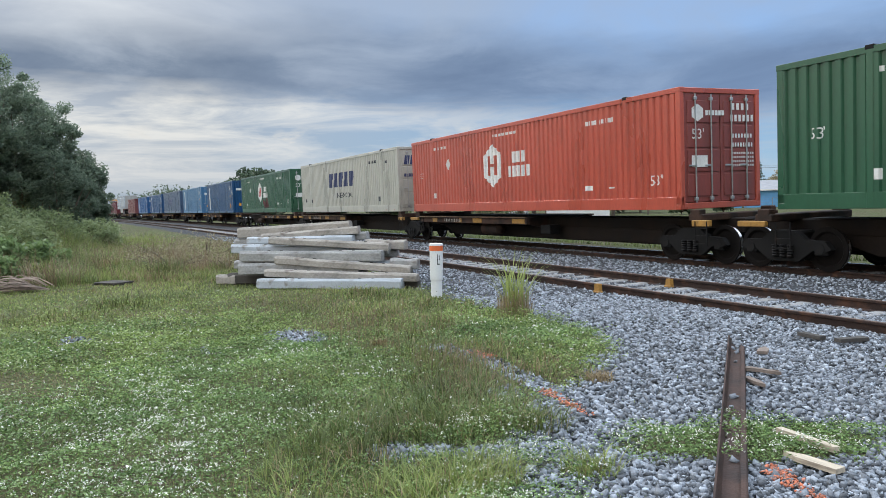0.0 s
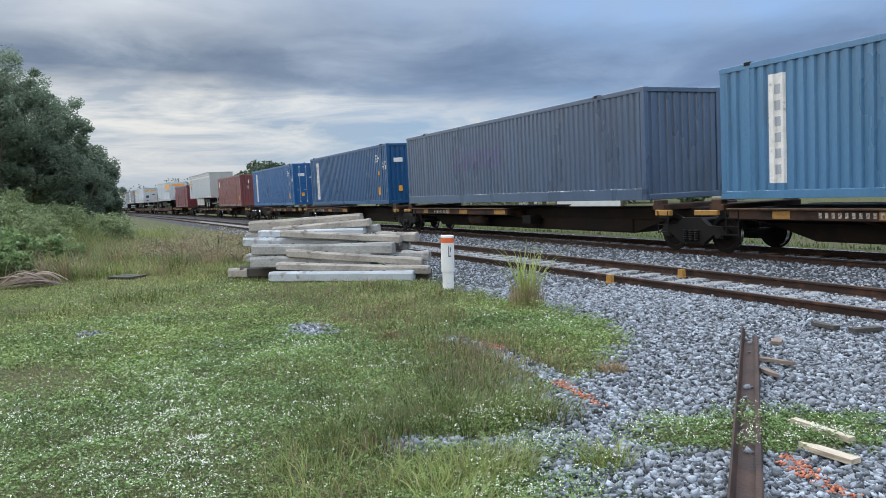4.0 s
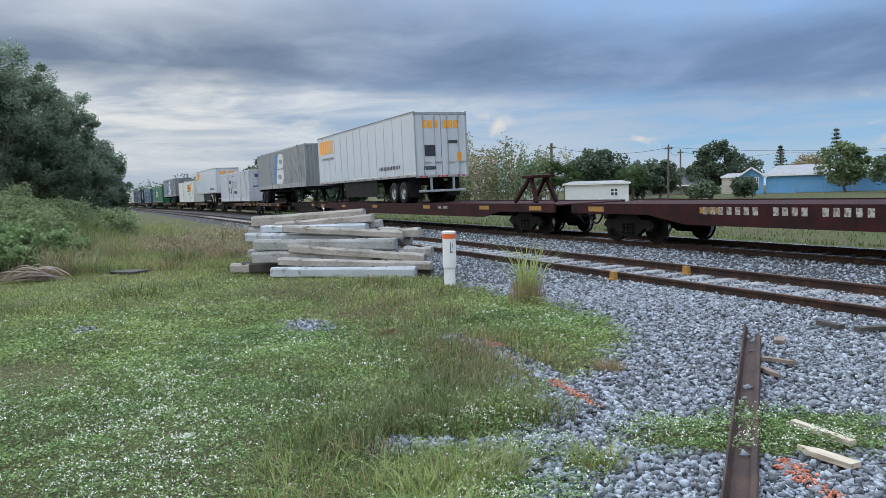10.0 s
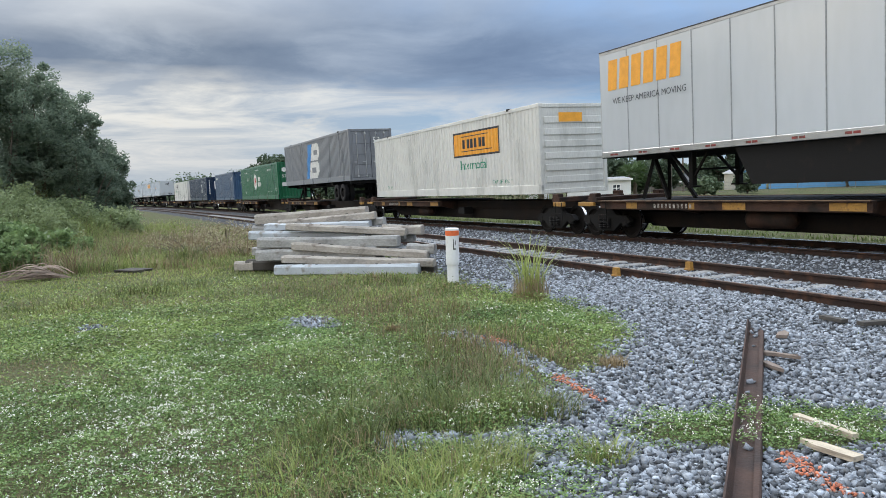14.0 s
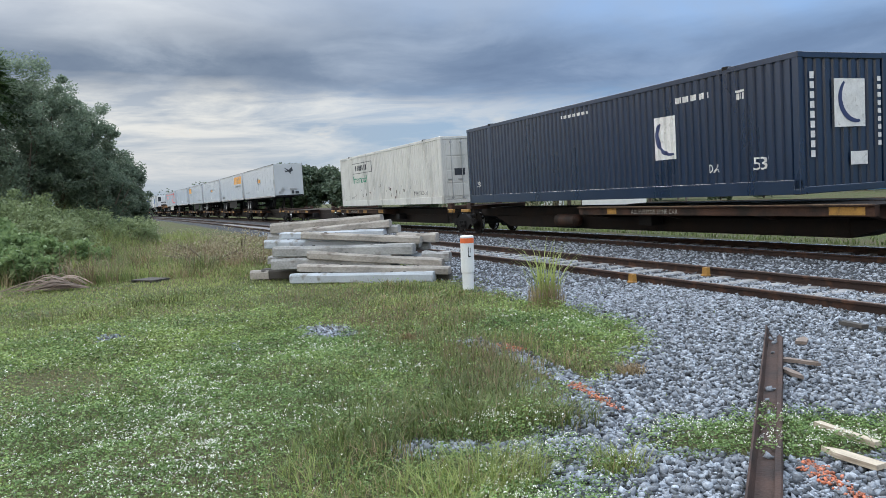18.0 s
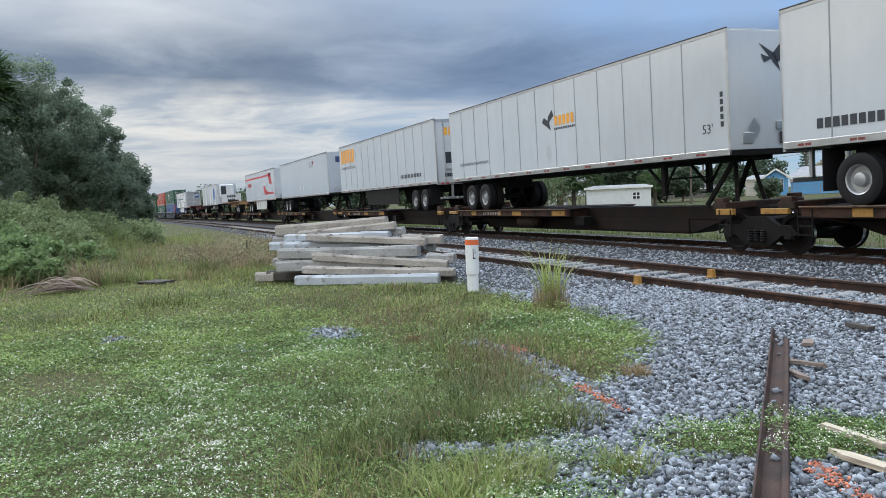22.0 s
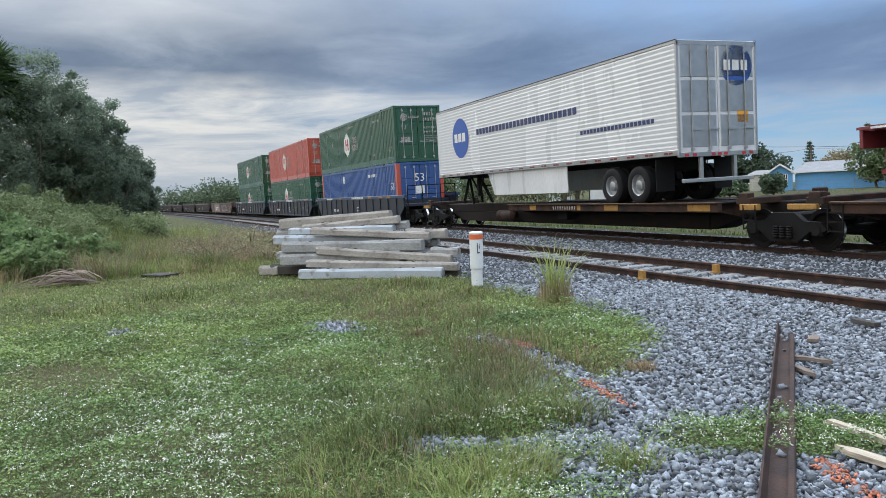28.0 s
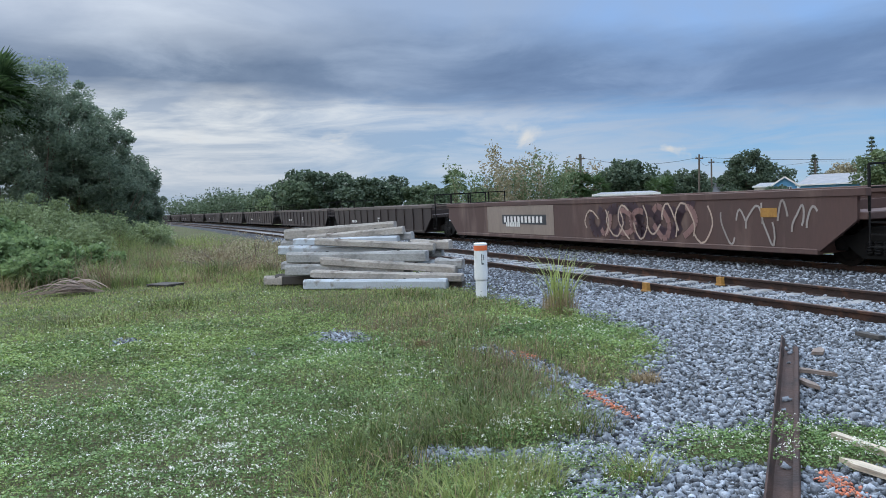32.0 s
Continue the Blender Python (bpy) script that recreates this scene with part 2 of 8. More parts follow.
STEEL = surface("galvanised_steel", (0.45, 0.46, 0.47), 0.4, 0.8, 0.12, 4)
BLACK = surface("black_steel", (0.008, 0.0078, 0.008), 0.7, 0.0, 0.25, 2, 0.2, 40, stain=(0.030, 0.019, 0.014), stain_at=(0.60, 0.88), spec=0.2)
SILL = surface("rusted_brown_sill", (0.060, 0.031, 0.021), 0.75, 0.0, 0.3, 1.5, 0.25, 30, stain=(0.016, 0.012, 0.010), stain_at=(0.42, 0.65), spec=0.25)
YELLOW = surface("worn_yellow_paint", (0.34, 0.18, 0.035), 0.6, 0.0, 0.2, 5, 0.1, 40, stain=(0.10, 0.055, 0.025), stain_at=(0.55, 0.75))
OXIDE = surface("oxide_red_car_paint", (0.040, 0.011, 0.012), 0.75, 0.0, 0.3, 1.2, 0.15, 30, stain=(0.015, 0.009, 0.009), stain_at=(0.45, 0.7), spec=0.15)
TYRE = surface("tyre_rubber", (0.011, 0.011, 0.012), 0.8, 0, 0.2, 8, spec=0.25)
RIM = surface("aluminium_rim", (0.36, 0.37, 0.38), 0.4, 0.6, 0.1, 8)
WHEEL = surface("wheel_steel", (0.009, 0.0075, 0.007), 0.75, 0.0, 0.25, 5, spec=0.12)
WHITE = surface("white_marking", (0.72, 0.72, 0.70), 0.55, 0, 0.12, 6, 0, 40, stain=(0.35, 0.33, 0.30), stain_at=(0.6, 0.8))
INK = surface("dark_marking", (0.03, 0.035, 0.045), 0.55, 0, 0.15, 6, 0)
NAVYINK = surface("navy_marking", (0.03, 0.045, 0.13), 0.5, 0, 0.12, 6, 0)
GOLD = surface("gold_marking", (0.80, 0.36, 0.035), 0.5, 0, 0.1, 6, 0)
REDINK = surface("red_marking", (0.50, 0.04, 0.045), 0.5, 0, 0.12, 6, 0)
BLUEINK = surface("blue_marking", (0.03, 0.10, 0.38), 0.5, 0, 0.1, 6, 0)
SKYINK = surface("sky_blue_marking", (0.07, 0.27, 0.60), 0.5, 0, 0.1, 6, 0)
GREENINK = surface("green_marking", (0.03, 0.25, 0.15), 0.5, 0, 0.1, 6, 0)
BROWNINK = surface("brown_marking", (0.10, 0.05, 0.02), 0.5, 0, 0.1, 6, 0)


# ---- mesh building ----
class Build:
    """Collects vertices and faces of one mesh."""

    def __init__(self):
        self.v, self.f = [], []

    def add(self, verts, faces):
        n = len(self.v)
        self.v.extend(tuple(p) for p in verts)
        self.f.extend(tuple(i + n for i in face) for face in faces)
        return self

    def box(self, x0, x1, y0, y1, z0, z1, b=0.0):
        b = min(b, (x1 - x0) * 0.45, (y1 - y0) * 0.45, (z1 - z0) * 0.45)
        if b <= 0:
            v = [(x, y, z) for x in (x0, x1) for y in (y0, y1) for z in (z0, z1)]
            return self.add(v, [(0, 1, 3, 2), (4, 6, 7, 5), (0, 4, 5, 1), (2, 3, 7, 6), (0, 2, 6, 4), (1, 5, 7, 3)])
        v, at = [], {}
        lo, hi = (x0, y0, z0), (x1, y1, z1)
        for c in range(8):
            bit = [(c >> 2) & 1, (c >> 1) & 1, c & 1]
            for ax in range(3):
                p = []
                for k in range(3):
                    e = hi[k] if bit[k] else lo[k]
                    p.append(e if k == ax else e + (-b if bit[k] else b))
                at[c, ax] = len(v)
                v.append(p)
        f = []
        for ax in range(3):
            o1, o2 = [k for k in range(3) if k != ax]
            for s in (0, 1):
                ring = []
                for p, q in ((0, 0), (1, 0), (1, 1), (0, 1)):
                    bits = [0, 0, 0]
                    bits[ax], bits[o1], bits[o2] = s, p, q
                    ring.append(at[bits[0] * 4 + bits[1] * 2 + bits[2], ax])
                f.append(ring)
            for p, q in ((0, 0), (0, 1), (1, 0), (1, 1)):
                ends = []
                for s in (0, 1):
                    bits = [0, 0, 0]
                    bits[ax], bits[o1], bits[o2] = s, p, q
                    ends.append(bits[0] * 4 + bits[1] * 2 + bits[2])
                f.append((at[ends[0], o1], at[ends[1], o1], at[ends[1], o2], at[ends[0], o2]))
        for c in range(8):
            f.append((at[c, 0], at[c, 1], at[c, 2]))
        return self.add(v, f)

    def cyl(self, c, axis, r, h, seg=16, r2=None, cap=True):
        """A cylinder or cone along an axis (0, 1, 2), centred on c."""
        r2 = r if r2 is None else r2
        v = []
        for s, rr in ((-0.5, r), (0.5, r2)):
            for i in range(seg):
                a = 2 * math.pi * i / seg
                p = [0, 0, 0]
                p[axis], p[(axis + 1) % 3], p[(axis + 2) % 3] = c[axis] + s * h, c[(axis + 1) % 3] + rr * math.cos(a), c[(axis + 2) % 3] + rr * math.sin(a)
                v.append(p)
        f = [(i, (i + 1) % seg, seg + (i + 1) % seg, seg + i) for i in range(seg)]
        if cap:
            f += [tuple(range(seg))[::-1], tuple(range(seg, 2 * seg))]
        return self.add(v, f)

    def turn(self, c, axis, profile, seg=20):
        """A turned body: profile rows of (along, radius)."""
        v = []
        for d, rr in profile:
            for i in range(seg):
                a = 2 * math.pi * i / seg
                p = [0, 0, 0]
                p[axis], p[(axis + 1) % 3], p[(axis + 2) % 3] = c[axis] + d, c[(axis + 1) % 3] + rr * math.cos(a), c[(axis + 2) % 3] + rr * math.sin(a)
                v.append(p)
        f = []
        for k in range(len(profile) - 1):
            f += [(k * seg + i, k * seg + (i + 1) % seg, (k + 1) * seg + (i + 1) % seg, (k + 1) * seg + i) for i in range(seg)]
        return self.add(v, f)

    def bar(self, a, b, w, h=None, up=(0, 0, 1)):
        """A square bar from a to b."""
        h = w if h is None else h
        a, b = Vector(a), Vector(b)
        d = (b - a).normalized()
        s = d.cross(Vector(up))
        s = s.normalized() if s.length > 1e-4 else Vector((1, 0, 0))
        u = s.cross(d)
        v = [p + s * (i * w / 2) + u * (j * h / 2) for p in (a, b) for i, j in ((-1, -1), (1, -1), (1, 1), (-1, 1))]
        return self.add(v, [(0, 1, 2, 3), (7, 6, 5, 4), (0, 4, 5, 1), (1, 5, 6, 2), (2, 6, 7, 3), (3, 7, 4, 0)])

    def prism(self, pts, axis, a, b):
        """A polygon in the plane across an axis, drawn out from a to b. pts: the two other coordinates in order."""
        n, v = len(pts), []
        for d in (a, b):
            for p, q in pts:
                w = [0, 0, 0]
                w[axis], w[(axis + 1) % 3], w[(axis + 2) % 3] = d, p, q
                v.append(w)
        f = [(i, (i + 1) % n, n + (i + 1) % n, n + i) for i in range(n)]
        return self.add(v, f + [tuple(range(n))[::-1], tuple(range(n, 2 * n))])

    def mesh(self, name, material, smooth=False):
        me = bpy.data.meshes.new(name)
        me.from_pydata(self.v, [], self.f)
        me.materials.append(material)
        if smooth:
            me.shade_smooth()
            me.set_sharp_from_angle(angle=radians(35))
        return me


def part(name, b, material, parent, label="", smooth=False, at=None):
    """Links a build (or a ready mesh) as one mesh object under a thing or a part."""
    me = b.mesh(name, material, smooth) if isinstance(b, Build) else b
    ob = new(name, me)
    ob.parent = parent
    if at is not None:
        ob.matrix_basis = at
    return tagged(ob, label)


def thing(name, label, category, group="", kind="", m=None):
    ob = tagged(new(name), label, category, group, kind)
    ob.empty_display_size = 0.2
    if m is not None:
        ob.matrix_basis = m
    return ob


def quick_mesh(name, verts, faces, material, smooth=False):
    """A mesh from arrays: verts (n, 3), faces (m, k) of one size."""
    verts, faces = np.asarray(verts, np.float32), np.asarray(faces, np.int32)
    me = bpy.data.meshes.new(name)
    me.vertices.add(len(verts))
    me.vertices.foreach_set("co", verts.ravel())
    m, k = faces.shape
    me.loops.add(m * k)
    me.loops.foreach_set("vertex_index", faces.ravel())
    me.polygons.add(m)
    me.polygons.foreach_set("loop_start", np.arange(0, m * k, k, dtype=np.int32))
    me.polygons.foreach_set("loop_total", np.full(m, k, np.int32))
    me.update(calc_edges=True)
    me.materials.append(material)
    if smooth:
        me.shade_smooth()
    return me

# ---- the lie of the land ----
TRACK_Y, RAIL_Z, CANT = 14.10, 0.148, 0.02
BEND_X, BEND_R = -10.5, 2890.0
NEAR_Y = 8.95
SPEED = 22.3


def on_line(s, off=0.0):
    """The place s metres along the main line (0 beside the camera), off metres to its far side, and its heading."""
    if s > BEND_X:
        return s, TRACK_Y + off, 0.0
    a = (BEND_X - s) / BEND_R
    return BEND_X - (BEND_R + off) * math.sin(a), TRACK_Y - BEND_R + (BEND_R + off) * math.cos(a), a


def line_offset(x, y):
    """How far the places (arrays) lie to the far side of the main line."""
    bent = np.hypot(x - BEND_X, y - (TRACK_Y - BEND_R)) - BEND_R
    return np.where(x > BEND_X, y - TRACK_Y, bent)


LATTICE = np.random.default_rng(3).uniform(-1, 1, (64, 64))


def wave(x, y, s=1.0):
    """Smooth uneven variation between about -1 and 1, s setting its size."""
    total, x, y = 0.0, np.asarray(x, float), np.asarray(y, float)
    for size, share in ((1.5 * s, 0.75), (0.62 * s, 0.35)):
        u, v = (0.8 * x + 0.6 * y) / size + 7.3, (0.8 * y - 0.6 * x) / size + 3.1
        i, j = np.floor(u).astype(int), np.floor(v).astype(int)
        p, q = u - i, v - j
        p, q = p * p * (3 - 2 * p), q * q * (3 - 2 * q)
        low = LATTICE[i % 64, j % 64] * (1 - p) + LATTICE[(i + 1) % 64, j % 64] * p
        high = LATTICE[i % 64, (j + 1) % 64] * (1 - p) + LATTICE[(i + 1) % 64, (j + 1) % 64] * p
        total = total + share * (low * (1 - q) + high * q)
    return total


def gravel_edge(x):
    """The y beyond which the ground is crushed stone."""
    return np.interp(x, (-60, -30, -18, -12, -9.2, -7.6, -6.5, -5.6, -5.0, -4.2, -3.0, 0, 8), (6.4, 6.2, 6.0, 5.45, 5.4, 5.2, 4.7, 3.9, 3.0, 2.35, 1.85, 1.2, 1.0))


def near_line(x, y, x0, y0, x1, y1, width):
    """1 on a line from one place to another, falling to 0 at the width."""
    w = np.clip(((x - x0) * (x1 - x0) + (y - y0) * (y1 - y0)) / ((x1 - x0) ** 2 + (y1 - y0) ** 2), 0, 1)
    return 1.15 * (1 - np.hypot(x - x0 - w * (x1 - x0), y - y0 - w * (y1 - y0)) / width)


def gravelness(x, y):
    """About 1 on bare crushed stone, 0 on turf."""
    g = (TRACK_Y + line_offset(x, y) - gravel_edge(x)) / 0.5 + 0.5 * wave(x, y, 0.35) + 0.35 * wave(x, y, 0.12)
    patch = 1.6 - np.hypot((x + 9.25) / 0.42, (y - 2.25) / 0.27)
    patch2 = np.maximum(0.75 - np.hypot((x + 10.4) / 0.4, (y + 0.2) / 0.3), 0.75 - np.hypot((x + 5.45) / 0.45, (y - 3.05) / 0.22))
    patch3 = np.maximum(0.8 - np.hypot((x + 8.9) / 0.4, (y - 1.1) / 0.1), 0.9 - np.hypot((x + 3.55) / 0.5, (y - 2.25) / 0.3))
    patch4 = 0.9 - np.hypot((x + 4.4) / 0.22, (y - 1.75) / 0.32)
    g = np.maximum(g, np.maximum(np.maximum(patch, patch2), np.maximum(patch3, patch4)) + 0.3 * wave(x, y, 0.1))
    # a tongue of low weeds across the stone
    tongue = 1.0 - np.hypot((x + 3.52 - 0.3 * (y - 3.85)) / 0.56, (y - 3.85) / 1.15)
    tuft = 0.6 - np.hypot((x + 3.57) / 0.22, (y - 2.57) / 0.3)
    rim = 1.1 - np.hypot((x + 8.2) / 1.6, (y - 4.7) / 0.8)
    g = np.clip(g, 0, 1)
    g = np.clip(g - 2.6 * np.clip(np.maximum(np.maximum(tongue, tuft), rim) + 0.15 * wave(x, y, 0.12), 0, 1), 0, 1)
    # thin bare strips where the stone shows through the turf
    strip = np.maximum(near_line(x, y, -4.05, 2.7, -4.1, 2.3, 0.2), near_line(x, y, -4.1, 2.3, -4.5, 1.65, 0.15))
    strip = np.maximum(strip, np.maximum(near_line(x, y, -7.6, 3.42, -6.9, 3.57, 0.2), near_line(x, y, -6.9, 3.57, -5.3, 3.42, 0.17)))
    return np.maximum(g, np.clip(np.clip(strip, 0, 1) * (1 + 0.9 * wave(x, y, 0.12)), 0, 1))


def bare(x, y):
    """1 where trodden dead grass shows instead of green."""
    a = 1.5 - np.hypot((x + 7.7) / 0.8, (y + 0.75) / 0.55)
    b = 1.1 - np.hypot((x + 10.3) / 0.5, (y + 0.25) / 0.55)
    c = 0.9 - np.hypot((x + 4.5) / 0.5, (y - 3.0) / 0.25)
    return np.clip(np.maximum(np.maximum(a, b), c) + 0.5 * wave(x, y, 0.2), 0, 1)


def ground_z(x, y):
    x, y = np.asarray(x, float), np.asarray(y, float)
    off = line_offset(x, y)
    swell = 0.02 * wave(x, y, 1.4) + 0.03 * wave(x, y, 5.0)
    far = np.clip((off - 8) / 60, 0, 1) * 0.75
    bank = np.clip((off - 3.2) / 1.5, 0, 1) * -0.25
    bed = np.where(np.abs(off + 2.6) < 5.0, 0.0, 1.0)
    left = np.clip((-y - 1.0) / 6, 0, 1) * np.clip((-x - 18) / 8, 0, 1) * 0.5
    return swell * bed + far + bank + left


GROUND = bpy.data.materials.new("turf_and_crushed_stone")
GROUND.use_nodes = True
gt = GROUND.node_tree
gp = gt.nodes["Principled BSDF"]
gp.inputs["Roughness"].default_value, gp.inputs["Specular IOR Level"].default_value = 0.95, 0.15


def gnoise(scale, detail=4.0):
    n = gt.nodes.new("ShaderNodeTexNoise")
    n.inputs["Scale"].default_value, n.inputs["Detail"].default_value = scale, detail
    gt.links.new(gt.nodes["Texture Coordinate"].outputs["Object"], n.inputs["Vector"])
    return n.outputs["Fac"]


def gramp(fac, stops):
    n = gt.nodes.new("ShaderNodeValToRGB")
    while len(n.color_ramp.elements) < len(stops):
        n.color_ramp.elements.new(0.5)
    for e, (q, c) in zip(n.color_ramp.elements, stops):
        e.position, e.color = q, (*c, 1)
    gt.links.new(fac, n.inputs[0])
    return n.outputs[0]


def gmix(fac, a, b):
    n = gt.nodes.new("ShaderNodeMix")
    n.data_type = "RGBA"
    for i, v in ((0, fac), (6, a), (7, b)):
        gt.links.new(v, n.inputs[i])
    return n.outputs[2]


gt.nodes.new("ShaderNodeTexCoord")
turf = gmix(gramp(gnoise(0.5), [(0.35, (0, 0, 0)), (0.65, (1, 1, 1))]), gramp(gnoise(14), [(0.3, (0.030, 0.042, 0.015)), (0.7, (0.10, 0.125, 0.045))]), gramp(gnoise(22), [(0.3, (0.035, 0.032, 0.018)), (0.7, (0.13, 0.115, 0.065))]))
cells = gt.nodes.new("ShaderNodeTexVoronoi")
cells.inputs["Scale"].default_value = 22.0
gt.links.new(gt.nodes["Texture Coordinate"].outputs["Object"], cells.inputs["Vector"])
# ramped to near black at cell rims: shade between stones put into the colour
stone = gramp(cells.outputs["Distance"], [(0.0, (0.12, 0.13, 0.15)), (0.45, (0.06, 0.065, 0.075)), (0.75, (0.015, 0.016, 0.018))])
mask = gt.nodes.new("ShaderNodeAttribute")
mask.attribute_name = "stone_cover"
# darker bed between the main rails: the train's shade painted into the ground
shade_mask = gt.nodes.new("ShaderNodeAttribute")
shade_mask.attribute_name = "shade_cover"
shaded_bed = gramp(cells.outputs["Distance"], [(0.0, (0.05, 0.05, 0.052)), (0.75, (0.015, 0.015, 0.016))])
gt.links.new(gmix(mask.outputs["Fac"], turf, gmix(shade_mask.outputs["Fac"], stone, shaded_bed)), gp.inputs["Base Color"])
gb = gt.nodes.new("ShaderNodeBump")
gb.inputs["Strength"].default_value, gb.inputs["Distance"].default_value = 0.8, 0.03
gt.links.new(cells.outputs["Distance"], gb.inputs["Height"])
gb.invert = True
gt.links.new(gb.outputs[0], gp.inputs["Normal"])


def graded(lo, hi, centre, fine, grow):
    """Grid lines, close together round a centre and wider further off."""
    out = [centre]
    for sign, end in ((1, hi), (-1, lo)):
        p, step = centre, fine
        while (end - p) * sign > 0:
            p += sign * step
            step = min(step * grow, 60)
            out.append(p)
    return np.array(sorted(out))


gx, gy = graded(-900, 500, -5.0, 0.09, 1.028), graded(-500, 700, 3.2, 0.09, 1.028)
mx, my = np.meshgrid(gx, gy, indexing="ij")
mz = ground_z(mx, my)
nx, ny = mx.shape
idx = np.arange(nx * ny).reshape(nx, ny)
quads = np.stack([idx[:-1, :-1], idx[1:, :-1], idx[1:, 1:], idx[:-1, 1:]], -1).reshape(-1, 4)
ground = tagged(new("ground", quick_mesh("ground", np.stack([mx, my, mz], -1).reshape(-1, 3), quads, GROUND, True)), "rough turf and grey crushed stone beside railway tracks", "ground", kind="structure")
cover = ground.data.attributes.new("stone_cover", "FLOAT", "POINT")
ballast_cover = gravelness(mx.ravel(), my.ravel())
far_off = line_offset(mx.ravel(), my.ravel())
ballast_cover = np.where(far_off > 2.6, 0, ballast_cover)
cover.data.foreach_set("value", ballast_cover.astype(np.float32))
# where the ground carries the painted shade under the train
shade_cover = ground.data.attributes.new("shade_cover", "FLOAT", "POINT")
shade_cover.data.foreach_set("value", np.clip(2.2 - np.abs(far_off) / 0.5, 0, 1).astype(np.float32))

# ---- the two tracks ----
RAILTOP = surface("worn_rail_head", (0.62, 0.62, 0.62), 0.25, 1.0, 0.1, 6, 0.0)
DULLTOP = surface("dull_rail_head", (0.12, 0.075, 0.055), 0.6, 0.2, 0.2, 6, 0.05)
RAILSIDE = surface("rusty_rail", (0.034, 0.020, 0.016), 0.8, 0.0, 0.3, 3, 0.3, 60, stain=(0.075, 0.036, 0.022), stain_at=(0.54, 0.70), spec=0.3)
CONCRETE = surface("weathered_concrete", (0.24, 0.245, 0.25), 0.85, 0, 0.16, 3, 0.3, 50, stain=(0.16, 0.155, 0.15), stain_at=(0.48, 0.62), random_tone=0.2)
RAIL = [(-0.07, 0), (0.07, 0), (0.07, 0.012), (0.012, 0.03), (0.010, 0.115), (0.036, 0.128), (0.036, 0.155), (0.028, 0.162), (-0.028, 0.162), (-0.036, 0.155), (-0.036, 0.128), (-0.010, 0.115), (-0.012, 0.03), (-0.07, 0.012)]


def rail_line(name, off, z, label, head):
    """A rail along the bend, its foot at z."""
    stations = list(np.arange(120, -60, -6.0)) + list(np.arange(-60, -700, -20.0))
    b, n = Build(), len(RAIL)
    for k, s in enumerate(stations):
        x, y, h = on_line(s, off)
        for p, q in RAIL:
            b.v.append((x - math.sin(h) * p, y + math.cos(h) * p, z + q))
        if k:
            b.f += [((k - 1) * n + i, (k - 1) * n + (i + 1) % n, k * n + (i + 1) % n, k * n + i) for i in range(n)]
    me = b.mesh(name, RAILSIDE)
    me.materials.append(head)
    me.polygons.foreach_set("material_index", [1 if k % n == 7 else 0 for k in range(len(me.polygons))])
    ob = new(name, me)
    return tagged(ob, label, "rail", kind="structure")


for off in (-0.7525, 0.7525):
    rail_line("main_rail", off, RAIL_Z - 0.162 + off * CANT, "worn steel rail of the main line", RAILTOP)
for off in (-0.7525, 0.7525):
    rail_line("siding_rail", NEAR_Y - TRACK_Y + off, 0.155 - 0.162 + off * CANT, "rusty steel rail of the nearer track", DULLTOP)

TIE_MESH = Build().box(-0.12, 0.12, -1.3, 1.3, -0.2, 0.0, 0.02).mesh("tie", CONCRETE)
for base, z, low, high, name in ((0.0, RAIL_Z - 0.137, -75, 6, "main_track_ties"), (NEAR_Y - TRACK_Y, 0.014, -75, 6, "near_track_ties")):
    bed = thing(name, "concrete ties half buried in grey ballast", "ties", kind="structure")
    for i in range(int((high - low) / 0.61)):
        s = low + i * 0.61
        x, y, h = on_line(s, base)
        part("tie", TIE_MESH, CONCRETE, bed, at=Matrix.Translation((x, y, z + random.uniform(-0.006, 0.006))) @ Matrix.Rotation(h + random.uniform(-0.02, 0.02), 4, "Z") @ Matrix.Rotation(CANT, 4, "X"))

# ---- the freight train ----
TRAIN = []


def on_train(ob, s, lift=0.0, turn=False):
    """Puts a thing on the train: s metres along the line at 0 s, lift metres over the rail heads."""
    TRAIN.append((ob, s, lift, turn))
    return ob


def train_pose(s, lift, turn):
    x, y, h = on_line(s)
    m = Matrix.Translation((x, y, RAIL_Z)) @ Matrix.Rotation(h, 4, "Z") @ Matrix.Rotation(CANT, 4, "X") @ Matrix.Translation((0, 0, lift))
    return m @ Matrix.Rotation(math.pi, 4, "Z") if turn else m


# --- marks on corrugated or smooth sides ---
def corrugation(x, pitch, depth):
    """Depth of the wall at x below its outer face."""
    u = (x / pitch) % 1.0
    if u < 0.46:
        return 0.0
    if u < 0.58:
        return depth * (u - 0.46) / 0.12
    if u < 0.88:
        return depth
    return depth * (1 - u) / 0.12


def breaks(x0, x1, pitch):
    out = [x0, x1]
    k = math.floor(x0 / pitch) - 1
    while k * pitch < x1:
        out += [p for p in (k * pitch, (k + 0.46) * pitch, (k + 0.58) * pitch, (k + 0.88) * pitch) if x0 < p < x1]
        k += 1
    return sorted(set(out))


def clip(poly, x, keep_right):
    out = []
    for i, p in enumerate(poly):
        q = poly[(i + 1) % len(poly)]
        a, b = (p[0] >= x) == keep_right or p[0] == x, (q[0] >= x) == keep_right or q[0] == x
        if a:
            out.append(p)
        if a != b:
            w = (x - p[0]) / (q[0] - p[0])
            out.append((x, p[1] + w * (q[1] - p[1])))
    return out


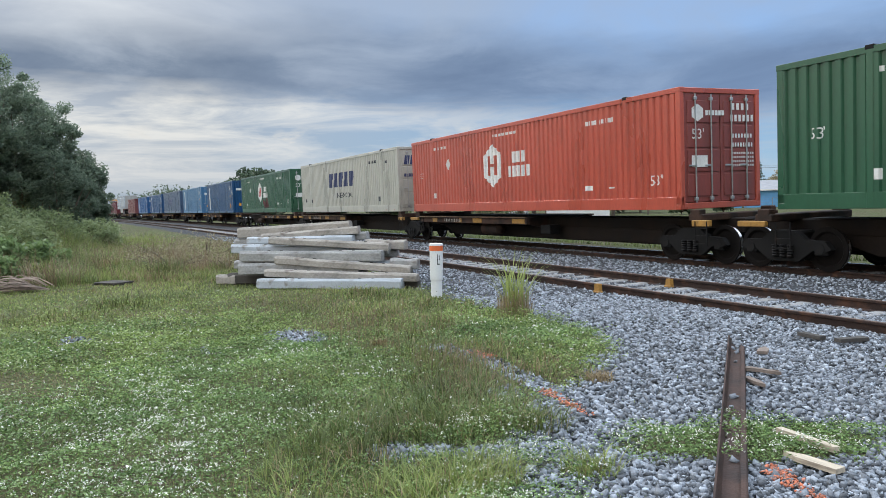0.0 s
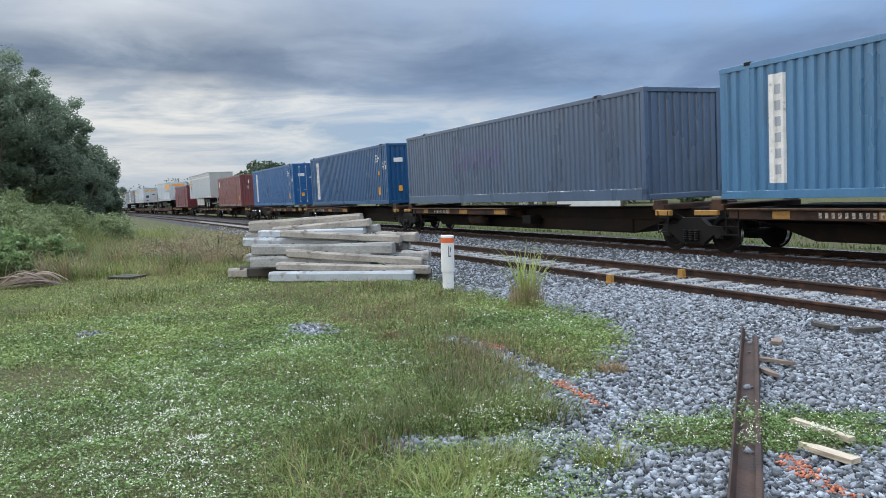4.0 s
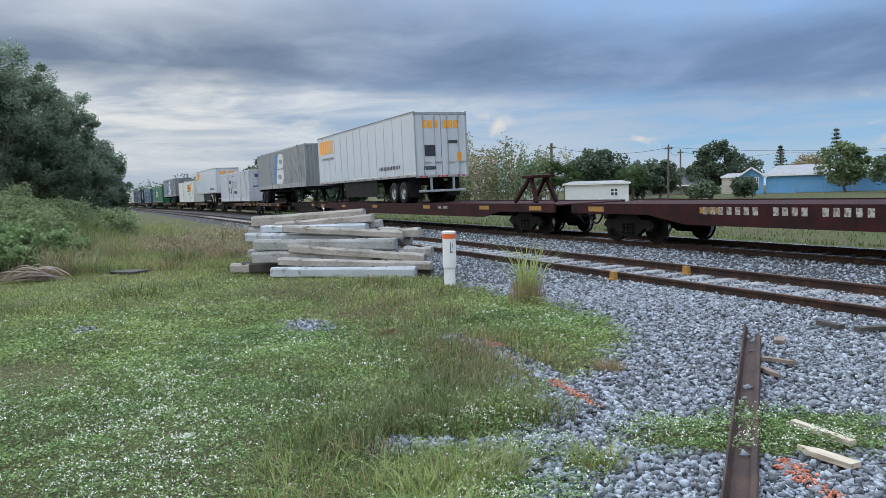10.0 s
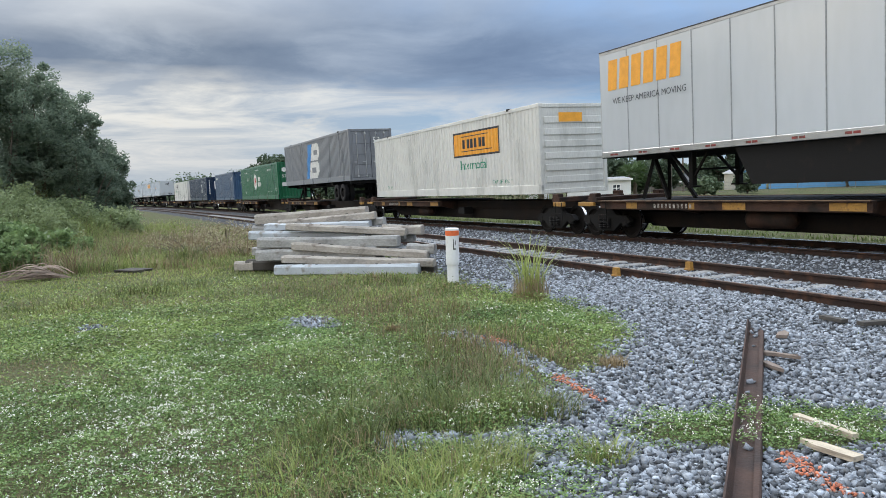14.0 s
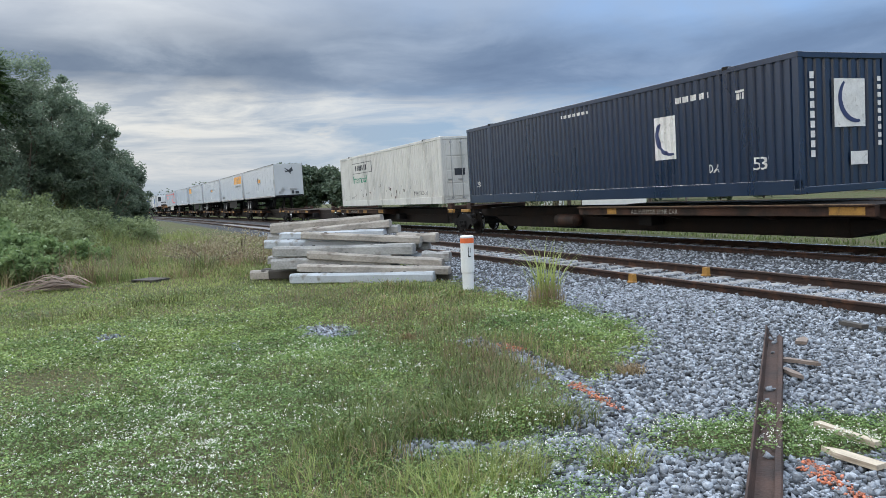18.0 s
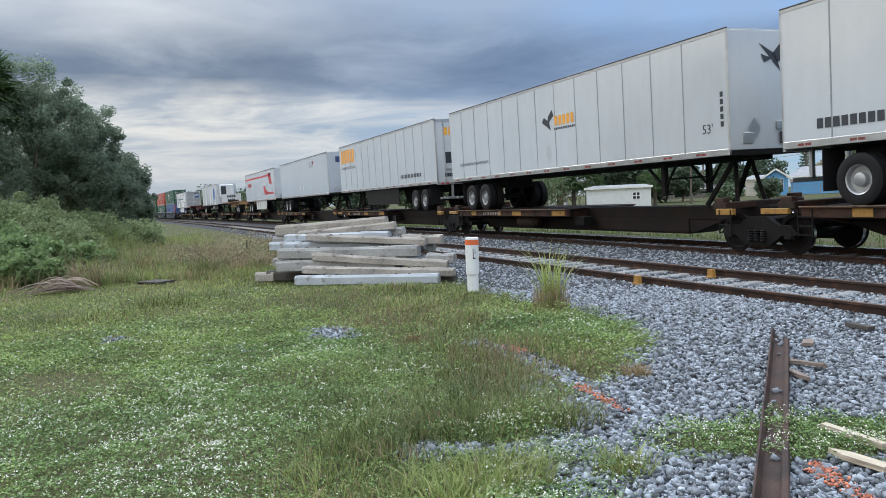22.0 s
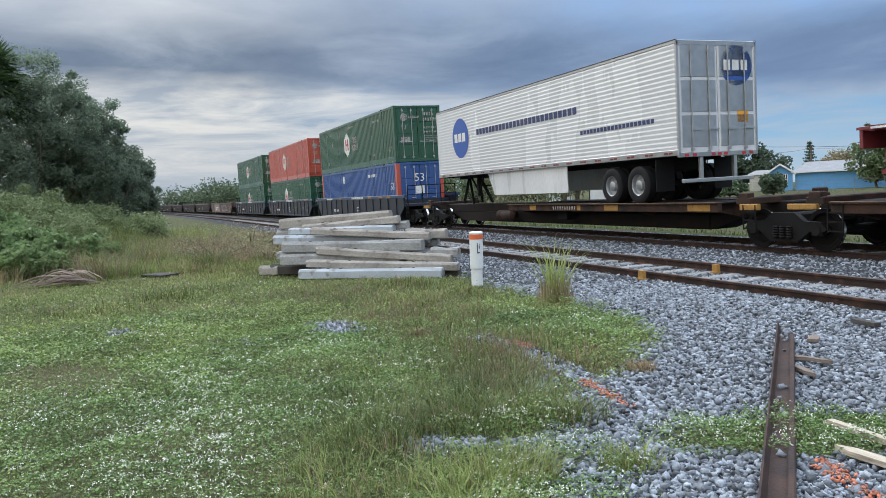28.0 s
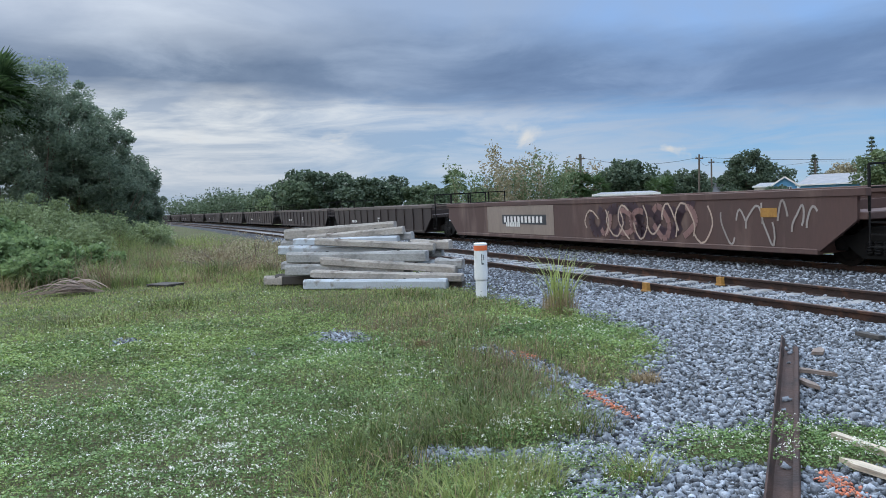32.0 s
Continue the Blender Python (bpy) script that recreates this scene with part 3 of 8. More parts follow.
class Marks:
    """Flat marks laid on a wall: convex polygons in the wall's plane (u to the right as one reads it, v up)."""

    def __init__(self, place, pitch=0, depth=0, shift=0.0):
        self.place, self.pitch, self.depth, self.shift, self.b = place, pitch, depth, shift, Build()

    def poly(self, pts):
        if self.pitch:
            xs = breaks(min(p[0] for p in pts), max(p[0] for p in pts), self.pitch)
            for x0, x1 in zip(xs, xs[1:]):
                c = clip(clip(pts, x0, True), x1, False)
                if len(c) > 2:
                    self.face(c)
        else:
            self.face(pts)
        return self

    def face(self, pts):
        v = [self.place(u, w, 0.004 - (corrugation(u, self.pitch, self.depth) if self.pitch else 0)) for u, w in pts]
        self.b.add(v, [tuple(range(len(v)))])

    def rect(self, u, v, w, h, slant=0.0):
        return self.poly([(u, v), (u + w, v), (u + w + slant * h, v + h), (u + slant * h, v + h)])

    def word(self, u, v, w, h, n, slant=0.0, gap=0.22):
        """A wordmark as n plain blocks."""
        step = w / n
        for i in range(n):
            self.rect(u + i * step, v, step * (1 - gap), h, slant)
        return self

    def disc(self, u, v, r, seg=20, sx=1.0):
        return self.poly([(u + r * sx * math.cos(2 * math.pi * i / seg), v + r * math.sin(2 * math.pi * i / seg)) for i in range(seg)])

    def hexagon(self, u, v, w, h):
        return self.poly([(u, v - h / 2), (u + w / 2, v - h / 4), (u + w / 2, v + h / 4), (u, v + h / 2), (u - w / 2, v + h / 4), (u - w / 2, v - h / 4)])

    def scrawl(self, u, v, w, h, strokes, width, seed):
        """Sprayed loops and strokes inside a field."""
        rnd = random.Random(seed)
        for k in range(strokes):
            cu, cv = u + (k + 0.5) * w / strokes, v + h / 2
            a, r1, r2, span, tilt = rnd.uniform(0, 6.28), rnd.uniform(0.3, 0.75) * w / strokes, rnd.uniform(0.3, 0.5) * h, rnd.uniform(2.2, 5.6), rnd.uniform(-0.4, 0.4)
            pts = []
            for i in range(10):
                g = a + span * i / 9
                pts.append((cu + r1 * math.cos(g) + tilt * r2 * math.sin(g), cv + r2 * math.sin(g) * (1 - 0.25 * math.sin(2.3 * g))))
            for p, q in zip(pts, pts[1:]):
                d = math.hypot(q[0] - p[0], q[1] - p[1]) + 1e-6
                ox, oy = -(q[1] - p[1]) / d * width / 2, (q[0] - p[0]) / d * width / 2
                self.poly([(p[0] - ox, p[1] - oy), (q[0] - ox, q[1] - oy), (q[0] + ox, q[1] + oy), (p[0] + ox, p[1] + oy)])
        return self

    def arc(self, u, v, ru, rv, a0, a1, width, seg=14):
        """A curved stroke round (u, v), thicker at its middle."""
        for i in range(seg):
            g, k = a0 + (a1 - a0) * i / seg, a0 + (a1 - a0) * (i + 1) / seg
            w0, w1 = width * math.sin(math.pi * (0.15 + 0.7 * i / seg)), width * math.sin(math.pi * (0.15 + 0.7 * (i + 1) / seg))
            self.poly([(u + (ru + w0) * math.cos(g), v + (rv + w0) * math.sin(g)), (u + (ru + w1) * math.cos(k), v + (rv + w1) * math.sin(k)), (u + ru * math.cos(k), v + rv * math.sin(k)), (u + ru * math.cos(g), v + rv * math.sin(g))])
        return self

    def text(self, u, v, h, words):
        """Readable words, in the built-in font, h metres high."""
        c = bpy.data.curves.new("words", "FONT")
        c.body, c.size, c.resolution_u = words, h / 0.7, 2
        tmp = new("words", c)
        bpy.context.view_layer.update()
        me = bpy.data.meshes.new_from_object(tmp.evaluated_get(bpy.context.evaluated_depsgraph_get()))
        for face in me.polygons:
            self.poly([(u + me.vertices[i].co.x, v + me.vertices[i].co.y) for i in face.vertices])
        bpy.data.objects.remove(tmp)
        bpy.data.curves.remove(c)
        bpy.data.meshes.remove(me)
        return self


def near_side(half_width):
    """The wall facing the camera: u runs with x."""
    return lambda u, v, d: (u, -half_width - d, v)


def lead_end(x, half_width):
    """The leading end: u runs from the camera's side to the far side."""
    return lambda u, v, d: (x + d, u, v)


# --- containers ---
def container(L, paint_key, color, label, s, lift=1.25, H=2.896, W=2.591, door=False, end_paint=None, pitch=0.25, depth=0.05, rail=None, posts=True, smooth_end=False, worn=0.0, turn=False):
    mat = paint(paint_key, color, worn=worn)
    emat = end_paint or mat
    rmat = rail or mat
    box = on_train(thing("shipping_container", label, "container", "containers on the train"), s, lift, turn)
    hl, hw = L / 2, W / 2
    inset = (2.03 if L > 16 else 0.80) if (posts and L > 13) else 0.0
    sill_h = 0.30 if L > 16 else 0.17
    for side, sg in (("near", -1), ("far", 1)):
        b = Build()
        xs = breaks(-hl + 0.12, hl - 0.12, pitch)
        cols = []
        for x in xs:
            y = sg * (hw - 0.012 - corrugation(x, pitch, depth))
            cols.append((len(b.v), len(b.v) + 1))
            b.v += [(x, y, sill_h - 0.01), (x, y, H - 0.11)]
        for (a0, a1), (b0, b1) in zip(cols, cols[1:]):
            b.f.append((a0, b0, b1, a1) if sg < 0 else (b0, a0, a1, b1))
        part("side_panel", b, mat, box)
    b = Build()
    for sg in (-1, 1):
        y0, y1 = sorted((sg * hw, sg * (hw - 0.09)))
        b.box(-hl, hl, y0, y1, 0.0, sill_h, 0.004)
        part("bottom_rail", b, rmat, box)
        part("top_rail", Build().box(-hl, hl, *sorted((sg * (hw + 0.002), sg * (hw - 0.07))), H - 0.12, H, 0.005), rmat, box)
        b = Build()
        for x in (-hl, hl):
            part("corner_post", Build().box(*sorted((x, x - math.copysign(0.16, x))), *sorted((sg * hw, sg * (hw - 0.14))), 0.0, H, 0.015), rmat, box)
            if inset:
                xi = x - math.copysign(inset, x)
                part("inner_post", Build().box(xi - 0.07, xi + 0.07, *sorted((sg * (hw + 0.004), sg * (hw - 0.08))), 0.0, H + 0.012, 0.012), rmat, box)
                part("casting", Build().box(xi - 0.09, xi + 0.09, *sorted((sg * (hw + 0.006), sg * (hw - 0.16))), H - 0.06, H + 0.03, 0.01), BLACK, box)
            for z in (0.0, H - 0.118):
                part("casting", Build().box(*sorted((x + math.copysign(0.004, x), x - math.copysign(0.18, x))), *sorted((sg * (hw + 0.004), sg * (hw - 0.16))), z - 0.004, z + 0.122, 0.012), rmat, box)
    part("roof", Build().box(-hl + 0.05, hl - 0.05, -hw + 0.04, hw - 0.04, H - 0.05, H - 0.015), mat, box)
    part("floor", Build().box(-hl + 0.05, hl - 0.05, -hw + 0.05, hw - 0.05, 0.02, 0.12), BLACK, box)
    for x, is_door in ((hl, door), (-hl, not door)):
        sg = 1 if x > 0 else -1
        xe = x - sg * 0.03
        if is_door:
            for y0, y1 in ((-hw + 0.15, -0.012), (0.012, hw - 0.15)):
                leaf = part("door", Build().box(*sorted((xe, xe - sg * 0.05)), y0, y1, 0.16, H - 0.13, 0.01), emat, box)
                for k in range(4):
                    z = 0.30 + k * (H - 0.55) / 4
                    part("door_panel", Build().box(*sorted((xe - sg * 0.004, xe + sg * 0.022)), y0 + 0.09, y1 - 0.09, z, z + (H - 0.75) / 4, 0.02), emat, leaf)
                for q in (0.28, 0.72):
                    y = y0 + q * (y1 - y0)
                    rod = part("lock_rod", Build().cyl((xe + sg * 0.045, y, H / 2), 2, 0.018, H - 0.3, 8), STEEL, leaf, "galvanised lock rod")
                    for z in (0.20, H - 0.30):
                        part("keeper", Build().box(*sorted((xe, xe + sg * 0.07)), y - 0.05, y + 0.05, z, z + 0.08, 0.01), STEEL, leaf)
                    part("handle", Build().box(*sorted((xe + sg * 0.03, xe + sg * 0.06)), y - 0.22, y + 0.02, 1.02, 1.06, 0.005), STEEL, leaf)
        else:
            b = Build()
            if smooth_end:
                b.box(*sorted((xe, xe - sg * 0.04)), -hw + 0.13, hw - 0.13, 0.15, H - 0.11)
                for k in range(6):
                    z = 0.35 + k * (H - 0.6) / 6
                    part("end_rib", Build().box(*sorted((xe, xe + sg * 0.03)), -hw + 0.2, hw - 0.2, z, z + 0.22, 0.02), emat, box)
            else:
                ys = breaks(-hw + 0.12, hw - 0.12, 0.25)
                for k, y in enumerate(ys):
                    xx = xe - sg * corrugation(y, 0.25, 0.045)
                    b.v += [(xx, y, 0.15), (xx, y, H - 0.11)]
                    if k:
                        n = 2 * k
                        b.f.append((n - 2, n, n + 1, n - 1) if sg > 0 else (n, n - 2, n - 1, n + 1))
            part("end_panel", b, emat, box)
        part("header", Build().box(*sorted((x, x - sg * 0.1)), -hw, hw, H - 0.13, H - 0.003, 0.012), rmat, box)
        part("sill", Build().box(*sorted((x, x - sg * 0.1)), -hw, hw, 0.0, 0.15, 0.012), rmat, box)
    return box


def side_marks(box, W=2.591, pitch=0.25, depth=0.05):
    return Marks(near_side(W / 2 - 0.012), pitch, depth)


def end_marks(L, W=2.591, out=0.0):
    return Marks(lead_end(L / 2 - 0.03 + out, W / 2))


# --- rail trucks and spine platforms ---
def make_truck():
    """A two-axle railway truck, kept as a set of meshes to share."""
    frame_b = Build()
    for y in (0.0,):
        side = [(-1.12, 0.44), (-0.98, 0.60), (-0.55, 0.62), (-0.30, 0.80), (0.30, 0.80), (0.55, 0.62), (0.98, 0.60), (1.12, 0.44), (0.98, 0.38), (0.70, 0.40), (0.36, 0.17), (-0.36, 0.17), (-0.70, 0.40), (-0.98, 0.38)]
        frame_b.add([(x, y + d, z) for d in (-0.07, 0.07) for x, z in side], [tuple(range(14)), tuple(range(27, 13, -1))] + [(i, (i + 1) % 14, 14 + (i + 1) % 14, 14 + i) for i in range(14)])
    bolster = Build().box(-0.2, 0.2, -1.05, 1.05, 0.52, 0.78, 0.04)
    springs = Build()
    for sg in (-1, 1):
        for x in (-0.19, 0.0, 0.19):
            springs.turn((x, sg * 1.07, 0.24), 2, [(0.0, 0.05)] + [(0.012 + 0.027 * k, 0.078 if k % 2 else 0.058) for k in range(10)] + [(0.28, 0.05)], 10)
    wheel = Build().turn((0, 0, 0), 1, [(-0.07, 0.07), (-0.07, 0.30), (-0.055, 0.33), (-0.075, 0.36), (-0.07, 0.42), (0.035, 0.425), (0.045, 0.455), (0.07, 0.45), (0.07, 0.36), (0.02, 0.32), (0.01, 0.12), (0.07, 0.10), (0.07, 0.02)], 28)
    cap = Build().cyl((0, 0, 0), 1, 0.115, 0.16, 14).box(-0.14, 0.14, -0.06, 0.05, -0.13, 0.13, 0.02)
    axle = Build().cyl((0, 0, 0), 1, 0.075, 1.5, 10)
    wheel_mesh = wheel.mesh("wheel", WHEEL, True)
    wheel_mesh.materials.append(RAILTOP)
    wheel_mesh.polygons.foreach_set("material_index", [1 if k // 28 == 4 else 0 for k in range(len(wheel_mesh.polygons))])
    return {"side_frame": frame_b.mesh("side_frame", BLACK), "bolster": bolster.mesh("bolster", BLACK), "springs": springs.mesh("springs", BLACK, True), "wheel": wheel_mesh, "bearing_cap": cap.mesh("bearing_cap", BLACK), "axle": axle.mesh("axle", BLACK, True)}


TRUCK = make_truck()


def truck(parent, x):
    t = part("truck", TRUCK["bolster"], BLACK, parent, at=Matrix.Translation((x, 0, 0)))
    for sg in (-1, 1):
        part("side_frame", TRUCK["side_frame"], BLACK, t, at=Matrix.Translation((0, sg * 0.99, 0)))
    tagged(part("spring_nest", TRUCK["springs"], BLACK, t), kind="stuff")
    for ax in (-0.86, 0.86):
        part("axle", TRUCK["axle"], BLACK, t, at=Matrix.Translation((ax, 0, 0.425)))
        for sg in (-1, 1):
            part("wheel", TRUCK["wheel"], WHEEL, t, "dark steel flanged wheel", at=Matrix.Translation((ax, sg * 0.755, 0.425)) @ (Matrix.Rotation(math.pi, 4, "Z") if sg < 0 else Matrix()))
            part("bearing_cap", TRUCK["bearing_cap"], BLACK, t, at=Matrix.Translation((ax, sg * 0.99, 0.44)))
    return t


def stirrup(b, x, y, z0, z1):
    for q in (-0.18, 0.18):
        b.bar((x + q, y, z0), (x + q, y, z1), 0.025)
    for k in range(3):
        b.bar((x - 0.18, y, z0 + 0.03 + k * (z1 - z0) / 3), (x + 0.18, y, z0 + 0.03 + k * (z1 - z0) / 3), 0.025)


# platforms whose wheel deck lies at their leading half
DECK_LEADS = (-430.5, -312.6, -158.8, -69.0, -196.5, -12.6, -658.8)
DIMWHITE = surface("worn_white_stencil", (0.42, 0.41, 0.38), 0.7, 0, 0.3, 9, 0, 40, stain=(0.12, 0.09, 0.07), stain_at=(0.45, 0.62))
CAPPED = surface("tan_worn_edge", (0.20, 0.13, 0.075), 0.7, 0, 0.3, 3, 0.1, 30, stain=(0.05, 0.03, 0.02), stain_at=(0.5, 0.7))
RUSTBLACK = surface("sooty_rusted_plate", (0.017, 0.0115, 0.009), 0.75, 0, 0.3, 1.2, 0.2, 30, stain=(0.010, 0.008, 0.008), stain_at=(0.45, 0.65), spec=0.2)


def spine(s_left, s_right, left_end=False, right_end=False, yellow=True, own_left=True, dark=False, label="rusty brown spine platform of an articulated intermodal car"):
    """One platform of an articulated spine car between two joints."""
    L, mid = s_right - s_left, (s_left + s_right) / 2
    car = on_train(thing("spine_car", label, "rail car", "platforms of the train"), mid)
    h = L / 2
    side = BLACK if dark else SILL
    sill = Build().box(-h + 0.35, h - 0.35, -0.36, 0.36, 0.66, 1.02, 0.03)
    sill.add([(x, y, z) for y in (-0.42, 0.42) for x, z in ((-h + 1.7, 0.68), (-h + 3.0, 0.30), (h - 3.0, 0.30), (h - 1.7, 0.68))], [(0, 1, 2, 3), (7, 6, 5, 4), (0, 4, 5, 1), (1, 5, 6, 2), (2, 6, 7, 3)])
    part("centre_sill", sill, RUSTBLACK, car)
    x0, x1 = (-h + 9.2, h - 1.75) if s_left in DECK_LEADS else (-h + 1.45, -h + 9.9)
    for sg in (-1, 1):
        y0, y1 = sorted((sg * 1.30, sg * 1.16))
        beam = Build().box(x0, x1, y0, y1, 0.80, 1.02, 0.012).box(x0, x1, *sorted((sg * 1.36, sg * 1.18)), 1.00, 1.03, 0.005)
        r = part("side_sill", beam, side, car)
        if yellow:
            for k, q in enumerate((0.17, 0.44, 0.60, 0.94)):
                if k in (1, 2) and s_left in (-430.5, -637.0, -578.6):
                    continue
                xx = x0 + q * (x1 - x0)
                part("marker", Build().box(xx - (0.22, 0.1, 0.34, 0.4)[k], xx + (0.22, 0.1, 0.34, 0.4)[k], *sorted((sg * 1.30, sg * 1.306)), 0.83, 0.99), YELLOW, r, "faded yellow patch")
        part("sill_cap", Build().box(x0, x1, *sorted((sg * 1.365, sg * 1.30)), 1.03, 1.045), CAPPED, r, "tan worn top edge")
        if sg < 0:
            m = Marks(near_side(1.303))
            if s_left in (-430.5, -637.0, -578.6):
                m.text(x0 + 2.6, 0.84, 0.12, "ALL PURPOSE SPINE CAR")
            else:
                m.word(x0 + 0.36 * (x1 - x0) - 0.7, 0.85, 1.45, 0.11, 10, 0.0, 0.5)
            tagged(part("sill_lettering", m.b, DIMWHITE, r, "white stencilled lettering"), kind="stuff")
    part("belly_plate", Build().box(-h + 5.5, h - 3.0, -0.46, -0.42, 0.34, 0.70, 0.01), RUSTBLACK, car)
    for x in (x0 + 0.3, x0 + (x1 - x0) * 0.36, x0 + (x1 - x0) * 0.68, x1 - 0.3):
        part("cross_arm", Build().prism([(-1.25, 0.84), (-0.3, 0.62), (0.3, 0.62), (1.25, 0.84), (1.25, 1.0), (-1.25, 1.0)], 0, x - 0.11, x + 0.11), side, car)
    for x in (-h + 1.0, h - 1.0):
        part("container_saddle", Build().box(x - 0.22, x + 0.22, -1.24, 1.24, 0.98, 1.14, 0.02), side, car)
        for sg in (-1, 1):
            part("pedestal", Build().box(x - 0.16, x + 0.16, sg * 1.14 - 0.1, sg * 1.14 + 0.1, 1.10, 1.25, 0.02), side, car)
    for y0, y1 in ((-1.25, -0.45), (0.45, 1.25)):
        part("wheel_deck", Build().box(x0 + 0.05, x1 - 0.05, y0, y1, 1.00, 1.028), RUSTBLACK, car)
    part("air_tank", Build().turn((-h * 0.25, -0.85, 0.60), 0, [(-0.68, 0.02), (-0.64, 0.14), (-0.56, 0.20), (0.56, 0.20), (0.64, 0.14), (0.68, 0.02)], 16), SILL, car, smooth=True)
    part("valve_box", Build().box(h * 0.12, h * 0.12 + 0.55, -1.0, -0.6, 0.50, 0.78, 0.02), BLACK, car)
    for x in (-h + 1.55, h - 0.75):
        rig = Build()
        stirrup(rig, x, -1.3, 0.42, 0.98)
        part("ladder", rig, BLACK, car)
    for sg in (-1, 1):
        part("end_beam", Build().box(-h + 0.35, -h + 1.1, *sorted((sg * 1.30, sg * 1.2)), 0.88, 1.0, 0.01), YELLOW if yellow else side, car)
        part("end_beam", Build().box(h - 1.05, h - 0.5, *sorted((sg * 1.30, sg * 1.2)), 0.86, 1.0, 0.01), YELLOW if yellow else side, car)
    hitch = Build().box(h - 2.2, h - 1.5, -0.28, 0.28, 1.0, 1.08, 0.02)
    part("hitch_base", hitch, BLACK, car)
    if left_end:
        truck(car, -h + 1.35)
        coupler(car, -h + 0.2)
    elif own_left:
        truck(car, -h)
    if right_end:
        truck(car, h - 1.35)
        coupler(car, h - 0.2)
    return car


def coupler(car, x):
    part("coupler", Build().box(x - 0.45, x + 0.45, -0.1, 0.1, 0.72, 0.92, 0.03).box(x - 0.12, x + 0.12, -0.19, 0.19, 0.66, 0.98, 0.05), BLACK, car)
    b = Build()
    for k in range(6):
        a = k / 6
        b.bar((x - 0.4 + 0.13 * k, -0.35, 0.75 - 0.35 * math.sin(a * 3)), (x - 0.27 + 0.13 * k, -0.35, 0.75 - 0.35 * math.sin((a + 1 / 6) * 3)), 0.04)
    tagged(part("air_hose", b, BLACK, car), kind="stuff")


# Joints of the articulated cars, and where whole cars are coupled.
JOINTS = [(6.2, 0), (-12.6, 1), (-30.9, 0), (-49.3, 0), (-69.0, 1), (-86.7, 0), (-103.5, 0), (-122.1, 0), (-140.0, 0), (-158.8, 1), (-176.4, 0), (-196.5, 0), (-213.5, 1)]
JOINTS_B = [(-272.2, 1), (-292.7, 0), (-312.6, 0), (-331.7, 1), (-351.6, 0), (-371.3, 0), (-391.7, 1), (-409.6, 0), (-430.5, 0), (-450.0, 1), (-467.4, 0), (-486.2, 0), (-503.8, 0), (-521.4, 0), (-539.9, 1), (-559.2, 0), (-578.6, 0), (-597.5, 1), (-618.3, 0), (-637.0, 0), (-658.8, 1)]
for chain in (JOINTS, JOINTS_B):
    for (a, ca), (b, cb) in zip(chain, chain[1:]):
        spine(b, a, left_end=bool(cb), right_end=bool(ca))


# --- highway trailers carried on the cars ---
TYRE_MESH = Build().turn((0, 0, 0), 1, [(-0.13, 0.29), (-0.14, 0.34), (-0.14, 0.46), (-0.11, 0.505), (0.11, 0.505), (0.14, 0.46), (0.14, 0.34), (0.13, 0.29)], 28).mesh("tyre", TYRE, True)
RIM_MESH = Build().turn((0, 0, 0), 1, [(-0.125, 0.295), (-0.11, 0.27), (-0.03, 0.25), (-0.02, 0.15), (-0.10, 0.13), (-0.12, 0.08), (-0.12, 0.0)], 24).turn((0, 0, 0), 1, [(0.125, 0.295), (-0.02, 0.25)], 24).mesh("rim", RIM, True)
DARKRIM = Build().turn((0, 0, 0), 1, [(-0.125, 0.295), (-0.11, 0.27), (-0.03, 0.25), (-0.02, 0.15), (-0.10, 0.13), (-0.12, 0.08), (-0.12, 0.0)], 24).mesh("rim", WHEEL, True)


def wheels(parent, xs, z=0.505, bright=True):
    for x in xs:
        part("axle", Build().cyl((x, 0, z), 1, 0.07, 2.0, 10).box(x - 0.06, x + 0.06, -0.55, 0.55, z - 0.09, z + 0.09, 0.02), BLACK, parent)
        for sg in (-1, 1):
            for k, y in enumerate((1.13, 0.80)):
                w = part("wheel", TYRE_MESH, TYRE, parent, at=Matrix.Translation((x, sg * y, z)) @ (Matrix() if sg < 0 else Matrix.Rotation(math.pi, 4, "Z")))
                if k == 0:
                    part("rim", RIM_MESH if bright else DARKRIM, RIM, w, "bright aluminium rim" if bright else "dark steel rim")


def landing_gear(parent, x, leg=True):
    b = Build()
    for sg in (-1, 1):
        b.box(x - 0.07, x + 0.07, sg * 0.75 - 0.07, sg * 0.75 + 0.07, 0.35, 1.2, 0.01)
        b.box(x - 0.15, x + 0.15, sg * 0.75 - 0.14, sg * 0.75 + 0.14, 0.31, 0.35, 0.005)
        b.bar((x, sg * 0.75, 0.5), (x - 0.8, sg * 0.75, 1.18), 0.06)
        b.bar((x, sg * 0.75, 0.5), (x + 0.55, sg * 0.75, 1.18), 0.05)
    b.bar((x, -0.75, 0.75), (x, 0.75, 0.75), 0.05)
    part("landing_gear", b, BLACK, parent)


SEAM = surface("riveted_seam", (0.27, 0.29, 0.31), 0.45, 0.2, 0.2, 12, 0.1, 40)
TAPE = surface("dirty_red_tape", (0.24, 0.040, 0.035), 0.5, 0, 0.3, 6, 0, 30, stain=(0.10, 0.05, 0.04), stain_at=(0.5, 0.65))


